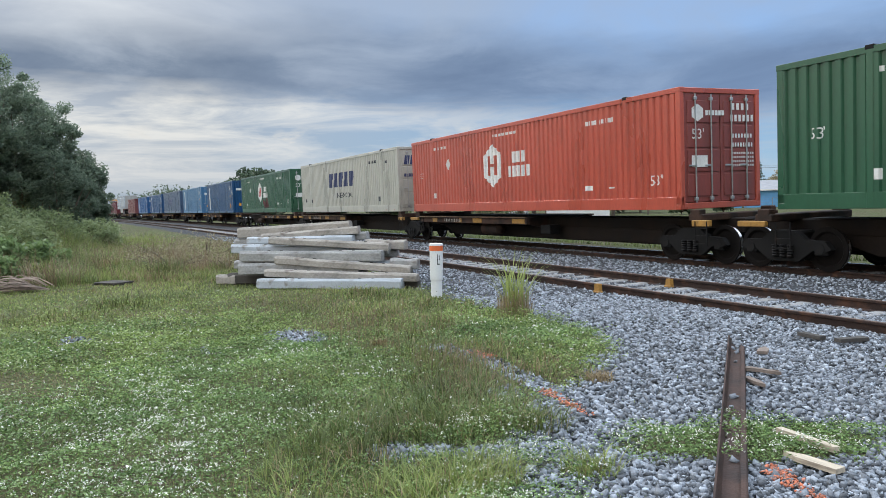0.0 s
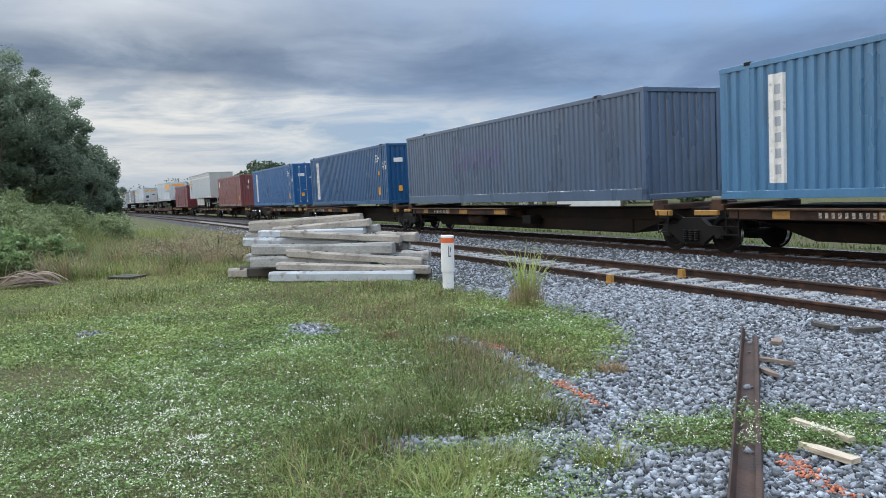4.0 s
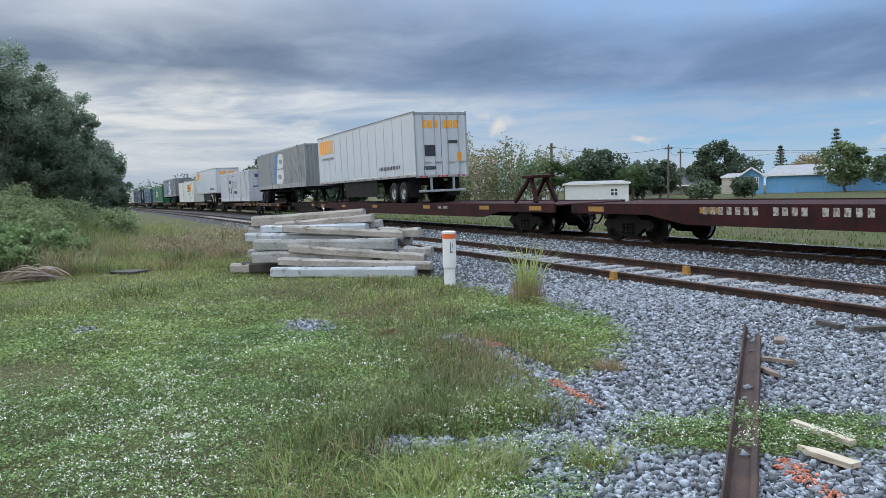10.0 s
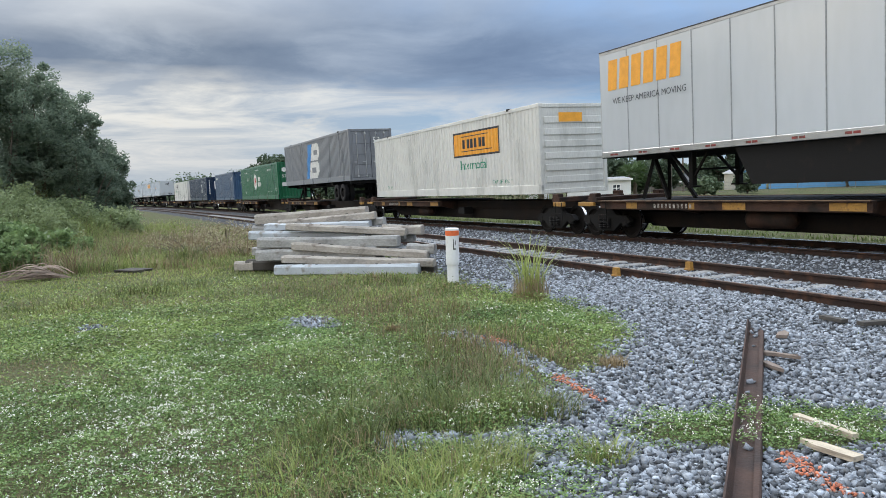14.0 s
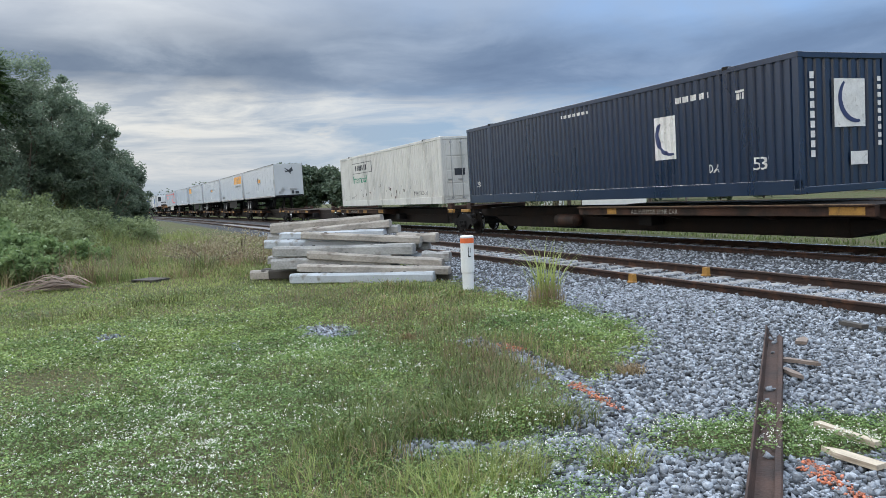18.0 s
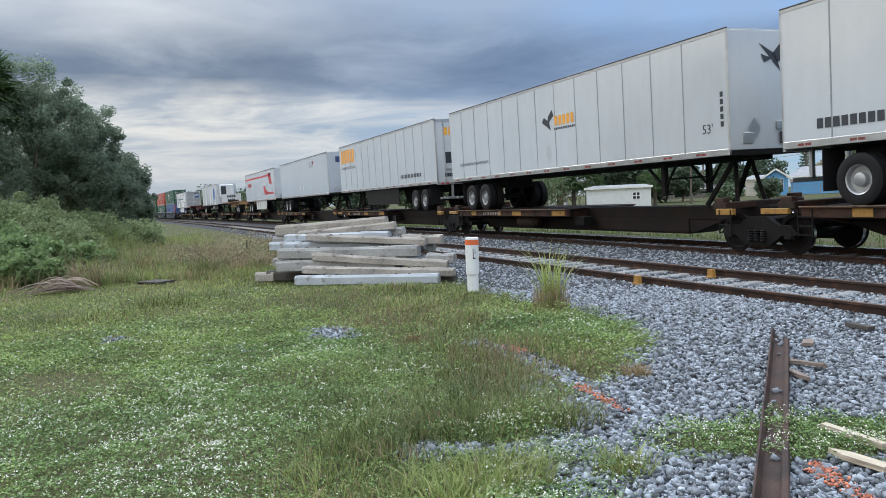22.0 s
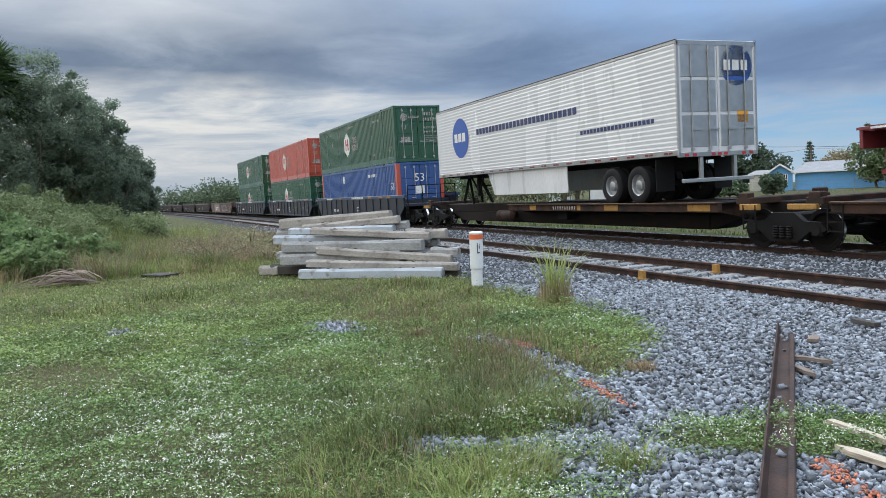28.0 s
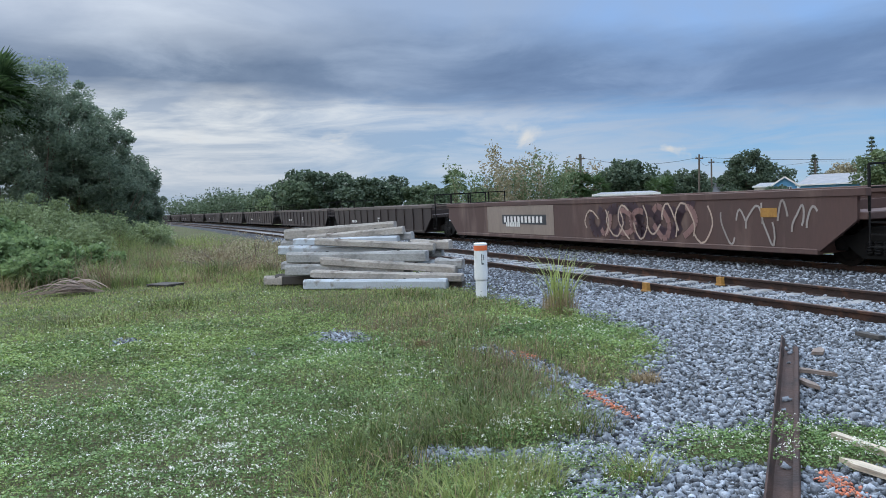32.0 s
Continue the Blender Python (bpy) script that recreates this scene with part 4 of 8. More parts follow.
def trailer(s, label, color, key, L=16.15, H=2.87, front_lead=True, skirt=True, ribs=1.22, tape=True, rim=True, ribbed=False, skirt_mat=None, reefer=False, rail_mat=None, lift=1.03, tall=False, wheels_on=True, skirt_span=(0.30, 0.66), worn=0.0):
    """A box trailer. Local x is forward on the train; front_lead: its nose leads, otherwise its rear doors lead."""
    mat = paint(key, color, 0.12 if not ribbed else 0.25, clean=True)
    t = on_train(thing("semi_trailer", label, "trailer", "trailers on the train"), s, lift)
    hl, hw, z0 = L / 2, 1.295, 1.20
    z1 = z0 + H
    fx = 1 if front_lead else -1
    rmat = rail_mat or STEEL
    for sg in (-1, 1):
        y0, y1 = sorted((sg * hw, sg * (hw - 0.05)))
        if ribbed:
            b = Build()
            n = 22
            step = (H - 0.23) / n
            levels = [(z0 + 0.14 + k * step + e * step, hw - (0.009 if e == 0 else 0.001)) for k in range(n) for e in (0, 0.65)] + [(z0 + 0.14 + n * step, hw - 0.009)]
            for z, y in levels:
                b.v += [(-hl + 0.05, sg * y, z), (hl - 0.05, sg * y, z)]
            b.f = [(2 * k, 2 * k + 1, 2 * k + 3, 2 * k + 2) if sg < 0 else (2 * k + 2, 2 * k + 3, 2 * k + 1, 2 * k) for k in range(len(levels) - 1)]
            part("side_wall", b, mat, t)
        else:
            part("side_wall", Build().box(-hl + 0.02, hl - 0.02, y0, y1, z0 + 0.12, z1 - 0.06), mat, t)
            k = -hl + ribs
            seam_mesh = Build().box(-0.018, 0.018, -0.007, 0.0, z0 + 0.13, z1 - 0.07, 0.003).mesh("seam", SEAM)
            while sg < 0 and k < hl - 0.4:
                part("seam", seam_mesh, SEAM, t, at=Matrix.Translation((k, -hw, 0)))
                k += ribs
        part("bottom_rail", Build().box(-hl, hl, *sorted((sg * (hw + 0.008), sg * (hw - 0.06))), z0, z0 + 0.15, 0.008), rmat, t)
        part("top_rail", Build().box(-hl, hl, *sorted((sg * (hw + 0.006), sg * (hw - 0.06))), z1 - 0.09, z1, 0.015), rmat, t)
        part("roof_edge", Build().box(-hl, hl, *sorted((sg * (hw + 0.009), sg * (hw - 0.05))), z1 - 0.012, z1 + 0.02, 0.004), INK, t, "dark roof edge")
        if tape:
            b, w = Build(), Build()
            k = -hl + 0.4
            while k < hl - 0.3:
                b.box(k, k + 0.15, *sorted((sg * (hw + 0.008), sg * (hw + 0.012))), z0 + 0.045, z0 + 0.095)
                b.box(k + 0.18, k + 0.33, *sorted((sg * (hw + 0.008), sg * (hw + 0.012))), z0 + 0.045, z0 + 0.095)
                k += 1.22 if not ribbed else 0.8
            tagged(part("reflective_tape", b, TAPE, t, "red reflective tape dashes"), kind="stuff")
        if skirt:
            xa, xb = sorted(fx * (L * q - hl) for q in (1 - skirt_span[0], 1 - skirt_span[1]))
            part("skirt", Build().add([(x, sg * y, z) for y in (1.2, 1.175) for x, z in ((xa + (0.5 if fx < 0 else 0), 0.36), (xb - (0.5 if fx > 0 else 0), 0.36), (xb, z0), (xa, z0))], [(0, 1, 2, 3), (7, 6, 5, 4), (0, 4, 5, 1), (1, 5, 6, 2), (2, 6, 7, 3), (3, 7, 4, 0)]), skirt_mat or BLACK, t)
    part("roof", Build().box(-hl + 0.01, hl - 0.01, -hw + 0.01, hw - 0.01, z1 - 0.03, z1 + 0.004), mat, t)
    part("floor", Build().box(-hl + 0.02, hl - 0.02, -hw + 0.03, hw - 0.03, z0 + 0.01, z0 + 0.11).box(-hl + 0.5, hl - 0.5, -0.5, -0.42, z0 - 0.12, z0).box(-hl + 0.5, hl - 0.5, 0.42, 0.5, z0 - 0.12, z0), BLACK, t)
    # nose
    x = fx * hl
    nose = part("front_wall", Build().box(*sorted((x, x - fx * 0.05)), -hw + 0.01, hw - 0.01, z0 + 0.1, z1 - 0.02, 0.02), mat, t)
    for sg in (-1, 1):
        part("corner_trim", Build().box(*sorted((x + fx * 0.004, x - fx * 0.07)), *sorted((sg * (hw + 0.004), sg * (hw - 0.07))), z0, z1, 0.03), rmat, nose)
    part("gladhand_box", Build().box(*sorted((x, x + fx * 0.05)), 0.1, 0.7, z0 + 0.55, z0 + 0.75, 0.01), STEEL, nose)
    part("document_box", Build().box(*sorted((x, x + fx * 0.03)), -0.9, -0.6, z0 + 0.25, z0 + 0.5, 0.01), STEEL, nose)
    part("hose_couplings", Build().box(*sorted((x, x + fx * 0.06)), 0.2, 0.42, z0 + 0.22, z0 + 0.50, 0.02).box(*sorted((x, x + fx * 0.09)), 0.55, 0.85, z0 + 0.20, z0 + 0.42, 0.02), INK, nose)
    part("nose_plate", Build().box(*sorted((x, x - fx * 0.1)), -hw, hw, z0 - 0.02, z0 + 0.12, 0.01), BLACK, nose)
    if reefer:
        unit = part("cooling_unit", Build().box(*sorted((x, x + fx * 0.5)), -0.95, 0.95, z0 + 0.95, z1 - 0.1, 0.12), paint("reefer_unit", (0.72, 0.73, 0.74), 0.4), t, "white moulded cooling unit")
        part("grille", Build().box(*sorted((x + fx * 0.49, x + fx * 0.51)), -0.8, -0.1, z1 - 1.5, z1 - 0.35, 0.01), INK, unit, "dark grille")
        part("fuel_tank", Build().cyl((fx * (hl - 5.2), -0.9, 0.85), 0, 0.28, 1.2, 16), STEEL, t)
    # rear doors
    x = -fx * hl
    o = -fx
    for y0, y1 in ((-hw + 0.07, -0.01), (0.01, hw - 0.07)):
        leaf = part("door", Build().box(*sorted((x, x - o * 0.05)), y0, y1, z0 + 0.05, z1 - 0.12, 0.01), mat, t)
        for q in (0.3, 0.75) if y0 < 0 else (0.25, 0.7):
            y = y0 + q * (y1 - y0)
            part("lock_rod", Build().cyl((x + o * 0.035, y, (z0 + z1) / 2), 2, 0.016, H - 0.25, 8).box(*sorted((x, x + o * 0.06)), y - 0.04, y + 0.04, z0 + 0.1, z0 + 0.18).box(*sorted((x, x + o * 0.06)), y - 0.04, y + 0.04, z1 - 0.3, z1 - 0.22).box(*sorted((x, x + o * 0.055)), y - 0.03, y + 0.3, z0 + 0.62, z0 + 0.66), STEEL, leaf, "steel lock rod")
        if ribbed:
            b = Build()
            for k in range(3):
                za = z0 + 0.2 + k * 0.88
                b.box(*sorted((x, x + o * 0.012)), y0 + 0.06, y1 - 0.06, za, za + 0.80, 0.006)
            part("quilted_panel", b, STEEL, leaf, "quilted stainless panel")
    frame_b = Build().box(*sorted((x + o * 0.012, x - o * 0.06)), -hw, hw, z1 - 0.14, z1, 0.01).box(*sorted((x + o * 0.012, x - o * 0.06)), -hw, hw, z0 - 0.05, z0 + 0.07, 0.01)
    for sg in (-1, 1):
        frame_b.box(*sorted((x + o * 0.012, x - o * 0.06)), *sorted((sg * hw, sg * (hw - 0.08))), z0, z1, 0.01)
    part("door_frame", frame_b, rmat, t)
    g = Build()
    for y in (-0.55, 0.55):
        g.box(*sorted((x - o * 0.02, x - o * 0.1)), y - 0.05, y + 0.05, 0.56, z0, 0.005)
    g.box(*sorted((x, x - o * 0.1)), -1.15, 1.15, 0.5, 0.6, 0.01)
    part("rear_guard", g, STEEL, t)
    b = Build()
    for y in (-1.05, -0.8, -0.2, 0, 0.2, 0.8, 1.05):
        b.box(*sorted((x + o * 0.012, x + o * 0.02)), y - 0.06, y + 0.06, z0 - 0.03, z0 + 0.04)
    tagged(part("tail_lights", b, REDINK, t, "red tail lights"), kind="stuff")
    if wheels_on:
        bogie = part("bogie", Build().box(*sorted((-fx * (hl - 1.1), -fx * (hl - 3.6))), -0.55, 0.55, 0.82, z0 - 0.05, 0.03), BLACK, t)
        wheels(bogie, (-fx * (hl - 1.75), -fx * (hl - 3.0)), bright=rim)
        for sg in (-1, 1):
            part("mud_flap", Build().box(*sorted((-fx * (hl - 0.95), -fx * (hl - 0.97))), sg * 0.97 - 0.3, sg * 0.97 + 0.3, 0.3, z0 - 0.05), TYRE, bogie)
    gx0 = fx * (hl - 3.0)
    landing_gear(t, gx0)
    # kingpin stand of the rail car under the nose
    st = Build()
    xs = fx * (hl - 0.95)
    for sg in (-1, 1):
        st.bar((xs - fx * 0.8, sg * 0.45, 0.02), (xs, sg * 0.25, z0 - 0.06), 0.09)
        st.bar((xs + fx * 0.25, sg * 0.45, 0.02), (xs, sg * 0.25, z0 - 0.06), 0.09)
    st.box(xs - 0.35, xs + 0.35, -0.4, 0.4, z0 - 0.08, z0 - 0.02, 0.01)
    part("hitch_stand", st, BLACK, t, "black steel hitch stand")
    return t


def t_side():
    return Marks(near_side(1.295 + 0.004))


def t_end(L=16.15):
    return Marks(lead_end(L / 2 + 0.008, 1.295))


def gold_word(t, u, z, w, h, n=6):
    part("wordmark", t_side().word(u, z, w, h, n, 0.06).b, GOLD, t, "gold block wordmark")


# --- the loads, in train order ---
WHITEP = (0.50, 0.53, 0.56)
HUBGREEN, HUBRED = (0.018, 0.088, 0.044), (0.46, 0.085, 0.052)


def hub_marks(c, L, red=False, u=-1.1, s=1.0, letter=WHITE):
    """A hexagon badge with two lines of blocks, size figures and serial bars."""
    part("badge", side_marks(c).hexagon(u, 1.55, 1.22 * s, 1.48 * s).b, WHITE, c, "white hexagon badge")
    m = side_marks(c)
    for du in (-0.29, 0.13):
        m.rect(u + du * s, 1.22, 0.16 * s, 0.68 * s)
    m.rect(u - 0.2 * s, 1.52, 0.4 * s, 0.10 * s)
    mark = part("badge_letter", m.b, paint("hubred", HUBRED) if red else REDINK, c)
    mark.location.y = -0.004
    w = side_marks(c)
    w.word(u + 1.30, 1.58, 0.95, 0.36, 3, 0, 0.3)
    w.word(u + 1.02, 1.12, 1.50, 0.36, 5, 0, 0.3)
    part("wordmark", w.b, letter, c, "white block wordmark")
    w = side_marks(c)
    w.text(L / 2 - 1.1, 0.6, 0.26, "53'")
    w.text(-L / 2 + 0.75, 1.35, 0.22, "53'")
    w.word(L / 2 - 3.75, 2.35, 1.3, 0.12, 9, 0, 0.45)
    w.word(u + 0.1, 2.52, 1.6, 0.09, 13, 0, 0.45)
    w.word(-L / 2 + 2.2, 2.42, 1.1, 0.10, 8, 0, 0.45)
    w.poly([(-4.58, 1.55), (-4.38, 1.8), (-4.58, 2.05), (-4.78, 1.8)])
    w.rect(4.25, 0.55, 0.36, 0.13).rect(-6.0, 0.52, 0.16, 0.2).rect(L / 2 - 2.75, 0.58, 0.24, 0.04)
    part("lettering", w.b, letter, c, "white lettering")
    e = end_marks(L, out=0.03)
    e.hexagon(-0.75, 2.3, 0.36, 0.42)
    e.word(-0.5, 2.24, 0.62, 0.12, 6)
    e.text(-0.95, 1.68, 0.24, "53'")
    e.word(0.35, 2.38, 0.62, 0.16, 4, 0, 0.4).word(0.3, 2.10, 0.82, 0.16, 6, 0, 0.4)
    e.word(0.35, 1.7, 0.7, 0.10, 7, 0, 0.4).word(0.35, 1.48, 0.72, 0.10, 8, 0, 0.4)
    for k in range(4):
        e.word(0.35, 1.3 - 0.1 * k, 0.75, 0.05, 10, 0, 0.45)
    e.rect(-0.95, 1.0, 0.5, 0.28)
    part("end_lettering", e.b, letter, c, "white end lettering")


def build_loads():
    c = container(16.154, "hubgreen", HUBGREEN, "dark green corrugated 53-foot container with white marks", -3.1, door=False)
    hub_marks(c, 16.154)
    # the leading end's shade is put into a darker red, with more grime
    c = container(16.154, "hubred", HUBRED, "orange-red corrugated 53-foot container with a white hexagon badge", -22.05, door=True, worn=0.04, end_paint=paint("hubred_end_shaded", (0.23, 0.045, 0.036), 0.5, worn=0.08))
    hub_marks(c, 16.154, True)
    c = container(16.154, "cream", (0.46, 0.455, 0.40), "cream corrugated 53-foot container with blue block wordmark", -39.85, door=True, worn=0.03)
    part("wordmark", side_marks(c).word(-2.34, 1.36, 4.4, 0.78, 5, 0.22, 0.3).b, NAVYINK, c, "navy slanted block wordmark")
    part("lettering", side_marks(c).text(-0.92, 0.76, 0.29, "INTERMODAL").word(4.17, 2.33, 1.4, 0.13, 9, 0, 0.45).rect(5.45, 0.5, 0.2, 0.22).rect(6.5, 2.25, 0.25, 0.12).rect(-7.3, 0.6, 0.25, 0.2).rect(-5.95, 0.55, 0.14, 0.2).b, INK, c)
    dash(c, 16.154, REDINK)
    part("end_lettering", end_marks(16.154, out=0.03).word(-1.0, 2.1, 0.9, 0.4, 3, 0.2).word(-1.0, 1.55, 0.7, 0.14, 6).b, NAVYINK, c)
    c = container(16.154, "hubgreen", HUBGREEN, "dark green corrugated 53-foot container with a white hexagon badge", -58.8, door=True)
    hub_marks(c, 16.154)
    tagged(part("graffiti", side_marks(c).scrawl(-0.15, 0.38, 1.6, 0.62, 5, 0.13, 4).scrawl(0.1, 0.35, 1.4, 0.5, 4, 0.16, 9).b, paint("sprayred", (0.14, 0.022, 0.030)), c, "dull red sprayed scrawl"), kind="stuff")
    for s, key, col, lab in ((-77.95, "blue45", (0.013, 0.068, 0.175), "deep blue"), (-95.45, "paleblue", (0.065, 0.18, 0.33), "faded light blue"), (-130.6, "blue45b", (0.012, 0.075, 0.20), "deep blue"), (-149.0, "blue45c", (0.013, 0.095, 0.27), "bright blue")):
        c = container(13.716, key, col, lab + " corrugated 45-foot container with a white strip", s, door=key in ("paleblue", "blue45c"), W=2.5)
        part("white_strip", side_marks(c, 2.5).rect(-5.52, 0.32, 0.42, 2.25).b, WHITE, c, "white upright strip with letters")
        m = Marks(near_side(1.242), 0.25, 0.05)
        for k in range(6):
            m.rect(-5.37, 0.5 + 0.33 * k, 0.18, 0.2)
        part("strip_lettering", m.b, paint("stripgrey", (0.34, 0.37, 0.42)), c)
        part("label", side_marks(c, 2.5).rect(5.45, 0.45, 0.34, 0.38).poly([(5.5, 1.42), (5.74, 1.42), (5.62, 1.64)]).b, GOLD, c, "yellow square label")
        part("lettering", side_marks(c, 2.5).text(6.10, 1.64, 0.42, "45").word(5.2, 2.34, 0.4, 0.09, 4).word(5.2, 2.2, 0.6, 0.09, 6).word(5.2, 2.06, 0.4, 0.09, 4).b, WHITE, c)
        part("end_lettering", end_marks(13.716, out=0.03).text(-0.1, 1.75, 0.36, "45").word(-0.9, 2.0, 0.6, 0.2, 1).word(0.3, 2.0, 0.7, 0.12, 5).word(0.3, 1.8, 0.7, 0.12, 6).b, WHITE, c)
        part("end_label", end_marks(13.716, out=0.03).rect(0.55, 0.5, 0.3, 0.42).rect(-0.7, 0.6, 0.2, 0.25).b, GOLD, c)
    c = container(16.154, "slateblue", (0.075, 0.115, 0.19), "faded slate-blue corrugated 53-foot container", -112.95, worn=0.06)
    part("faded_wordmark", side_marks(c).word(-3.4, 1.2, 4.0, 0.75, 5, 0.1).b, paint("fadedmark", (0.085, 0.10, 0.20)), c, "faded dark wordmark")
    for s, key, lab in ((-167.9, "maroonA", "maroon"), (-204.4, "maroonB", "dark maroon")):
        c = container(12.192, key, (0.195, 0.062, 0.058) if key == "maroonA" else (0.14, 0.025, 0.036), lab + " corrugated 40-foot container", s, W=2.44, posts=False, worn=0.03)
        part("label", Marks(near_side(1.208), 0.25, 0.05).rect(5.2, 0.55, 0.3, 0.4).b, GOLD, c, "small yellow label")
        part("plate", Marks(near_side(1.208), 0.25, 0.05).rect(-5.6, 1.95, 0.55, 0.55).b, WHITE, c, "white square plate")
        part("end_label", end_marks(12.192, 2.44, 0.03).rect(0.5, 0.55, 0.25, 0.35).b, GOLD, c)
        part("end_lettering", end_marks(12.192, 2.44, 0.03).word(-0.5, 2.1, 0.12, 0.3, 1).word(-0.55, 1.6, 0.1, 0.25, 1).b, WHITE, c)
    t = trailer(-186.8, "weathered grey box trailer with a brown shield badge", (0.40, 0.41, 0.40), "greytrailer", front_lead=False, skirt_mat=paint("greyskirt", (0.42, 0.42, 0.40)))
    part("badge", t_side().poly([(-6.9, 2.55), (-6.45, 2.25), (-6.0, 2.55), (-5.95, 3.25), (-6.4, 3.45), (-6.95, 3.25)]).b, BROWNINK, t, "brown and gold shield badge")
    part("badge_letters", Marks(near_side(1.305)).word(-6.75, 2.75, 0.7, 0.35, 3).rect(-6.9, 3.15, 0.9, 0.1).b, GOLD, t)
    part("stripe", t_side().rect(-8.0, 3.62, 16, 0.03).rect(-8.0, 3.54, 16, 0.02).b, WHITE, t)
    part("notice", t_end().rect(0.55, 1.75, 0.42, 0.28).b, GOLD, t, "yellow notice plate")
    t = werner(-223.9, True)
    t = werner(-262.7, False)
    c = chassis_load(-282.3, (0.23, 0.24, 0.25), "greybox", "grey corrugated 53-foot container on a road chassis")
    c = container(16.154, "palegrey", (0.50, 0.525, 0.57), "pale grey corrugated 53-foot container with a navy badge", -303.1, door=True, worn=0.02)
    part("badge", side_marks(c).rect(-2.53, 0.80, 1.36, 1.36).b, NAVYINK, c, "navy square badge")
    m = side_marks(c).rect(-2.08, 0.80, 0.3, 0.75).poly([(-2.42, 1.42), (-1.62, 1.42), (-1.26, 1.80), (-1.85, 1.72), (-2.05, 1.85), (-2.30, 1.72)])
    part("badge_cross", m.b, WHITE, c).location.y = -0.004
    part("wordmark", side_marks(c).word(-0.85, 1.28, 3.0, 0.78, 4, 0, 0.34).b, paint("greymark", (0.27, 0.285, 0.31)), c, "grey block wordmark")
    part("lettering", side_marks(c).word(0.28, 0.74, 1.9, 0.30, 8, 0, 0.32).word(-1.0, 2.48, 1.6, 0.09, 12, 0, 0.45).text(-7.45, 1.28, 0.24, "53").rect(5.3, 0.45, 0.22, 0.22).b, NAVYINK, c)
    part("end_lettering", end_marks(16.154, out=0.03).rect(-0.7, 2.2, 0.3, 0.3).rect(0.3, 1.1, 0.35, 0.2).word(-0.9, 1.3, 0.6, 0.12, 6).word(0.3, 2.2, 0.6, 0.14, 4).b, NAVYINK, c)
    t = werner(-322.0, False)
    jb(-341.5, True)
    c = chassis_load(-362.0, (0.17, 0.18, 0.20), "darkbox", "dark grey corrugated 53-foot container on a road chassis")
    c = container(16.154, "hubgreen2", (0.010, 0.115, 0.05), "bright green corrugated 53-foot container with a white hexagon badge", -381.1, door=False)
    hub_marks(c, 16.154)
    dash(c, 16.154, WHITE)
    c = container(12.192, "bluegrey", (0.050, 0.090, 0.165), "grey-blue corrugated 40-foot container", -400.2, W=2.44, posts=False, worn=0.06, end_paint=paint("bluegrey_end", (0.042, 0.085, 0.17)))
    part("wordmark", Marks(near_side(1.208), 0.25, 0.05).word(-5.3, 2.3, 1.5, 0.22, 5).word(4.5, 2.2, 0.8, 0.12, 6).word(4.5, 2.02, 0.6, 0.12, 5).b, WHITE, c)
    part("end_lettering", end_marks(12.192, 2.44, 0.03).text(-0.5, 1.6, 0.16, "CT").word(-0.5, 2.45, 1.4, 0.13, 9, 0, 0.5).b, WHITE, c)
    c = container(16.154, "navy", (0.005, 0.020, 0.056), "navy-black corrugated 53-foot container with white square badges", -421.1, smooth_end=False)
    part("badge", side_marks(c).rect(3.44, 0.97, 0.87, 1.08).b, WHITE, c, "white square badge")
    part("badge_curve", Marks(near_side(1.287), 0.25, 0.05).arc(4.15, 1.62, 0.52, 0.50, 2.6, 4.75, 0.12).b, NAVYINK, c)
    part("lettering", side_marks(c).text(6.8, 0.56, 0.28, "53'").text(-7.4, 0.6, 0.22, "53'").word(4.34, 2.31, 1.2, 0.14, 9, 0, 0.4).word(-1.0, 2.53, 1.5, 0.09, 12, 0, 0.45).text(5.38, 0.56, 0.2, "DA").rect(6.35, 2.3, 0.26, 0.05).rect(6.37, 2.14, 0.05, 0.14).rect(6.46, 2.14, 0.05, 0.14).rect(6.55, 2.14, 0.05, 0.14).b, WHITE, c)
    part("end_lettering", end_marks(16.154, out=0.03).rect(-0.3, 1.35, 0.9, 1.0).rect(0.15, 0.55, 0.5, 0.28).b, WHITE, c)
    part("end_curve", end_marks(16.154, out=0.036).arc(0.42, 1.98, 0.5, 0.48, 2.5, 4.75, 0.12).b, NAVYINK, c)
    m = end_marks(16.154, out=0.03)
    for k in range(9):
        m.rect(-0.98, 2.35 - 0.2 * k, 0.12, 0.14).rect(0.98, 2.3 - 0.17 * k, 0.1, 0.1)
    part("serial_bars", m.b, WHITE, c)
    jb(-440.0, False)
    t = trailer(-477.6, "white box trailer with a dark bird badge on its nose", WHITEP, "whitetrailer2", front_lead=True, skirt=False)
    bird(t)
    part("lettering", t_side().text(-7.2, 1.8, 0.115, "OUR DRIVERS MAKE THE DIFFERENCE").text(7.1, 1.75, 0.25, "53'").b, INK, t)
    t = werner(-494.7, True)
    t = trailer(-512.4, "white box trailer with a dark bird badge", WHITEP, "whitetrailer3", front_lead=True, skirt=False)
    bird(t)
    part("lettering", t_side().text(7.2, 1.75, 0.22, "53'").text(-7.2, 1.8, 0.11, "OUR DRIVERS MAKE THE DIFFERENCE").b, INK, t)
    t = werner(-530.3, False)
    t = trailer(-549.7, "plain white box trailer with a small navy nose label", (0.43, 0.465, 0.51), "whitetrailer4", front_lead=True, skirt=False, ribs=40)
    part("nose_label", t_end().rect(-0.7, 3.35, 1.2, 0.4).b, NAVYINK, t, "navy nose label")
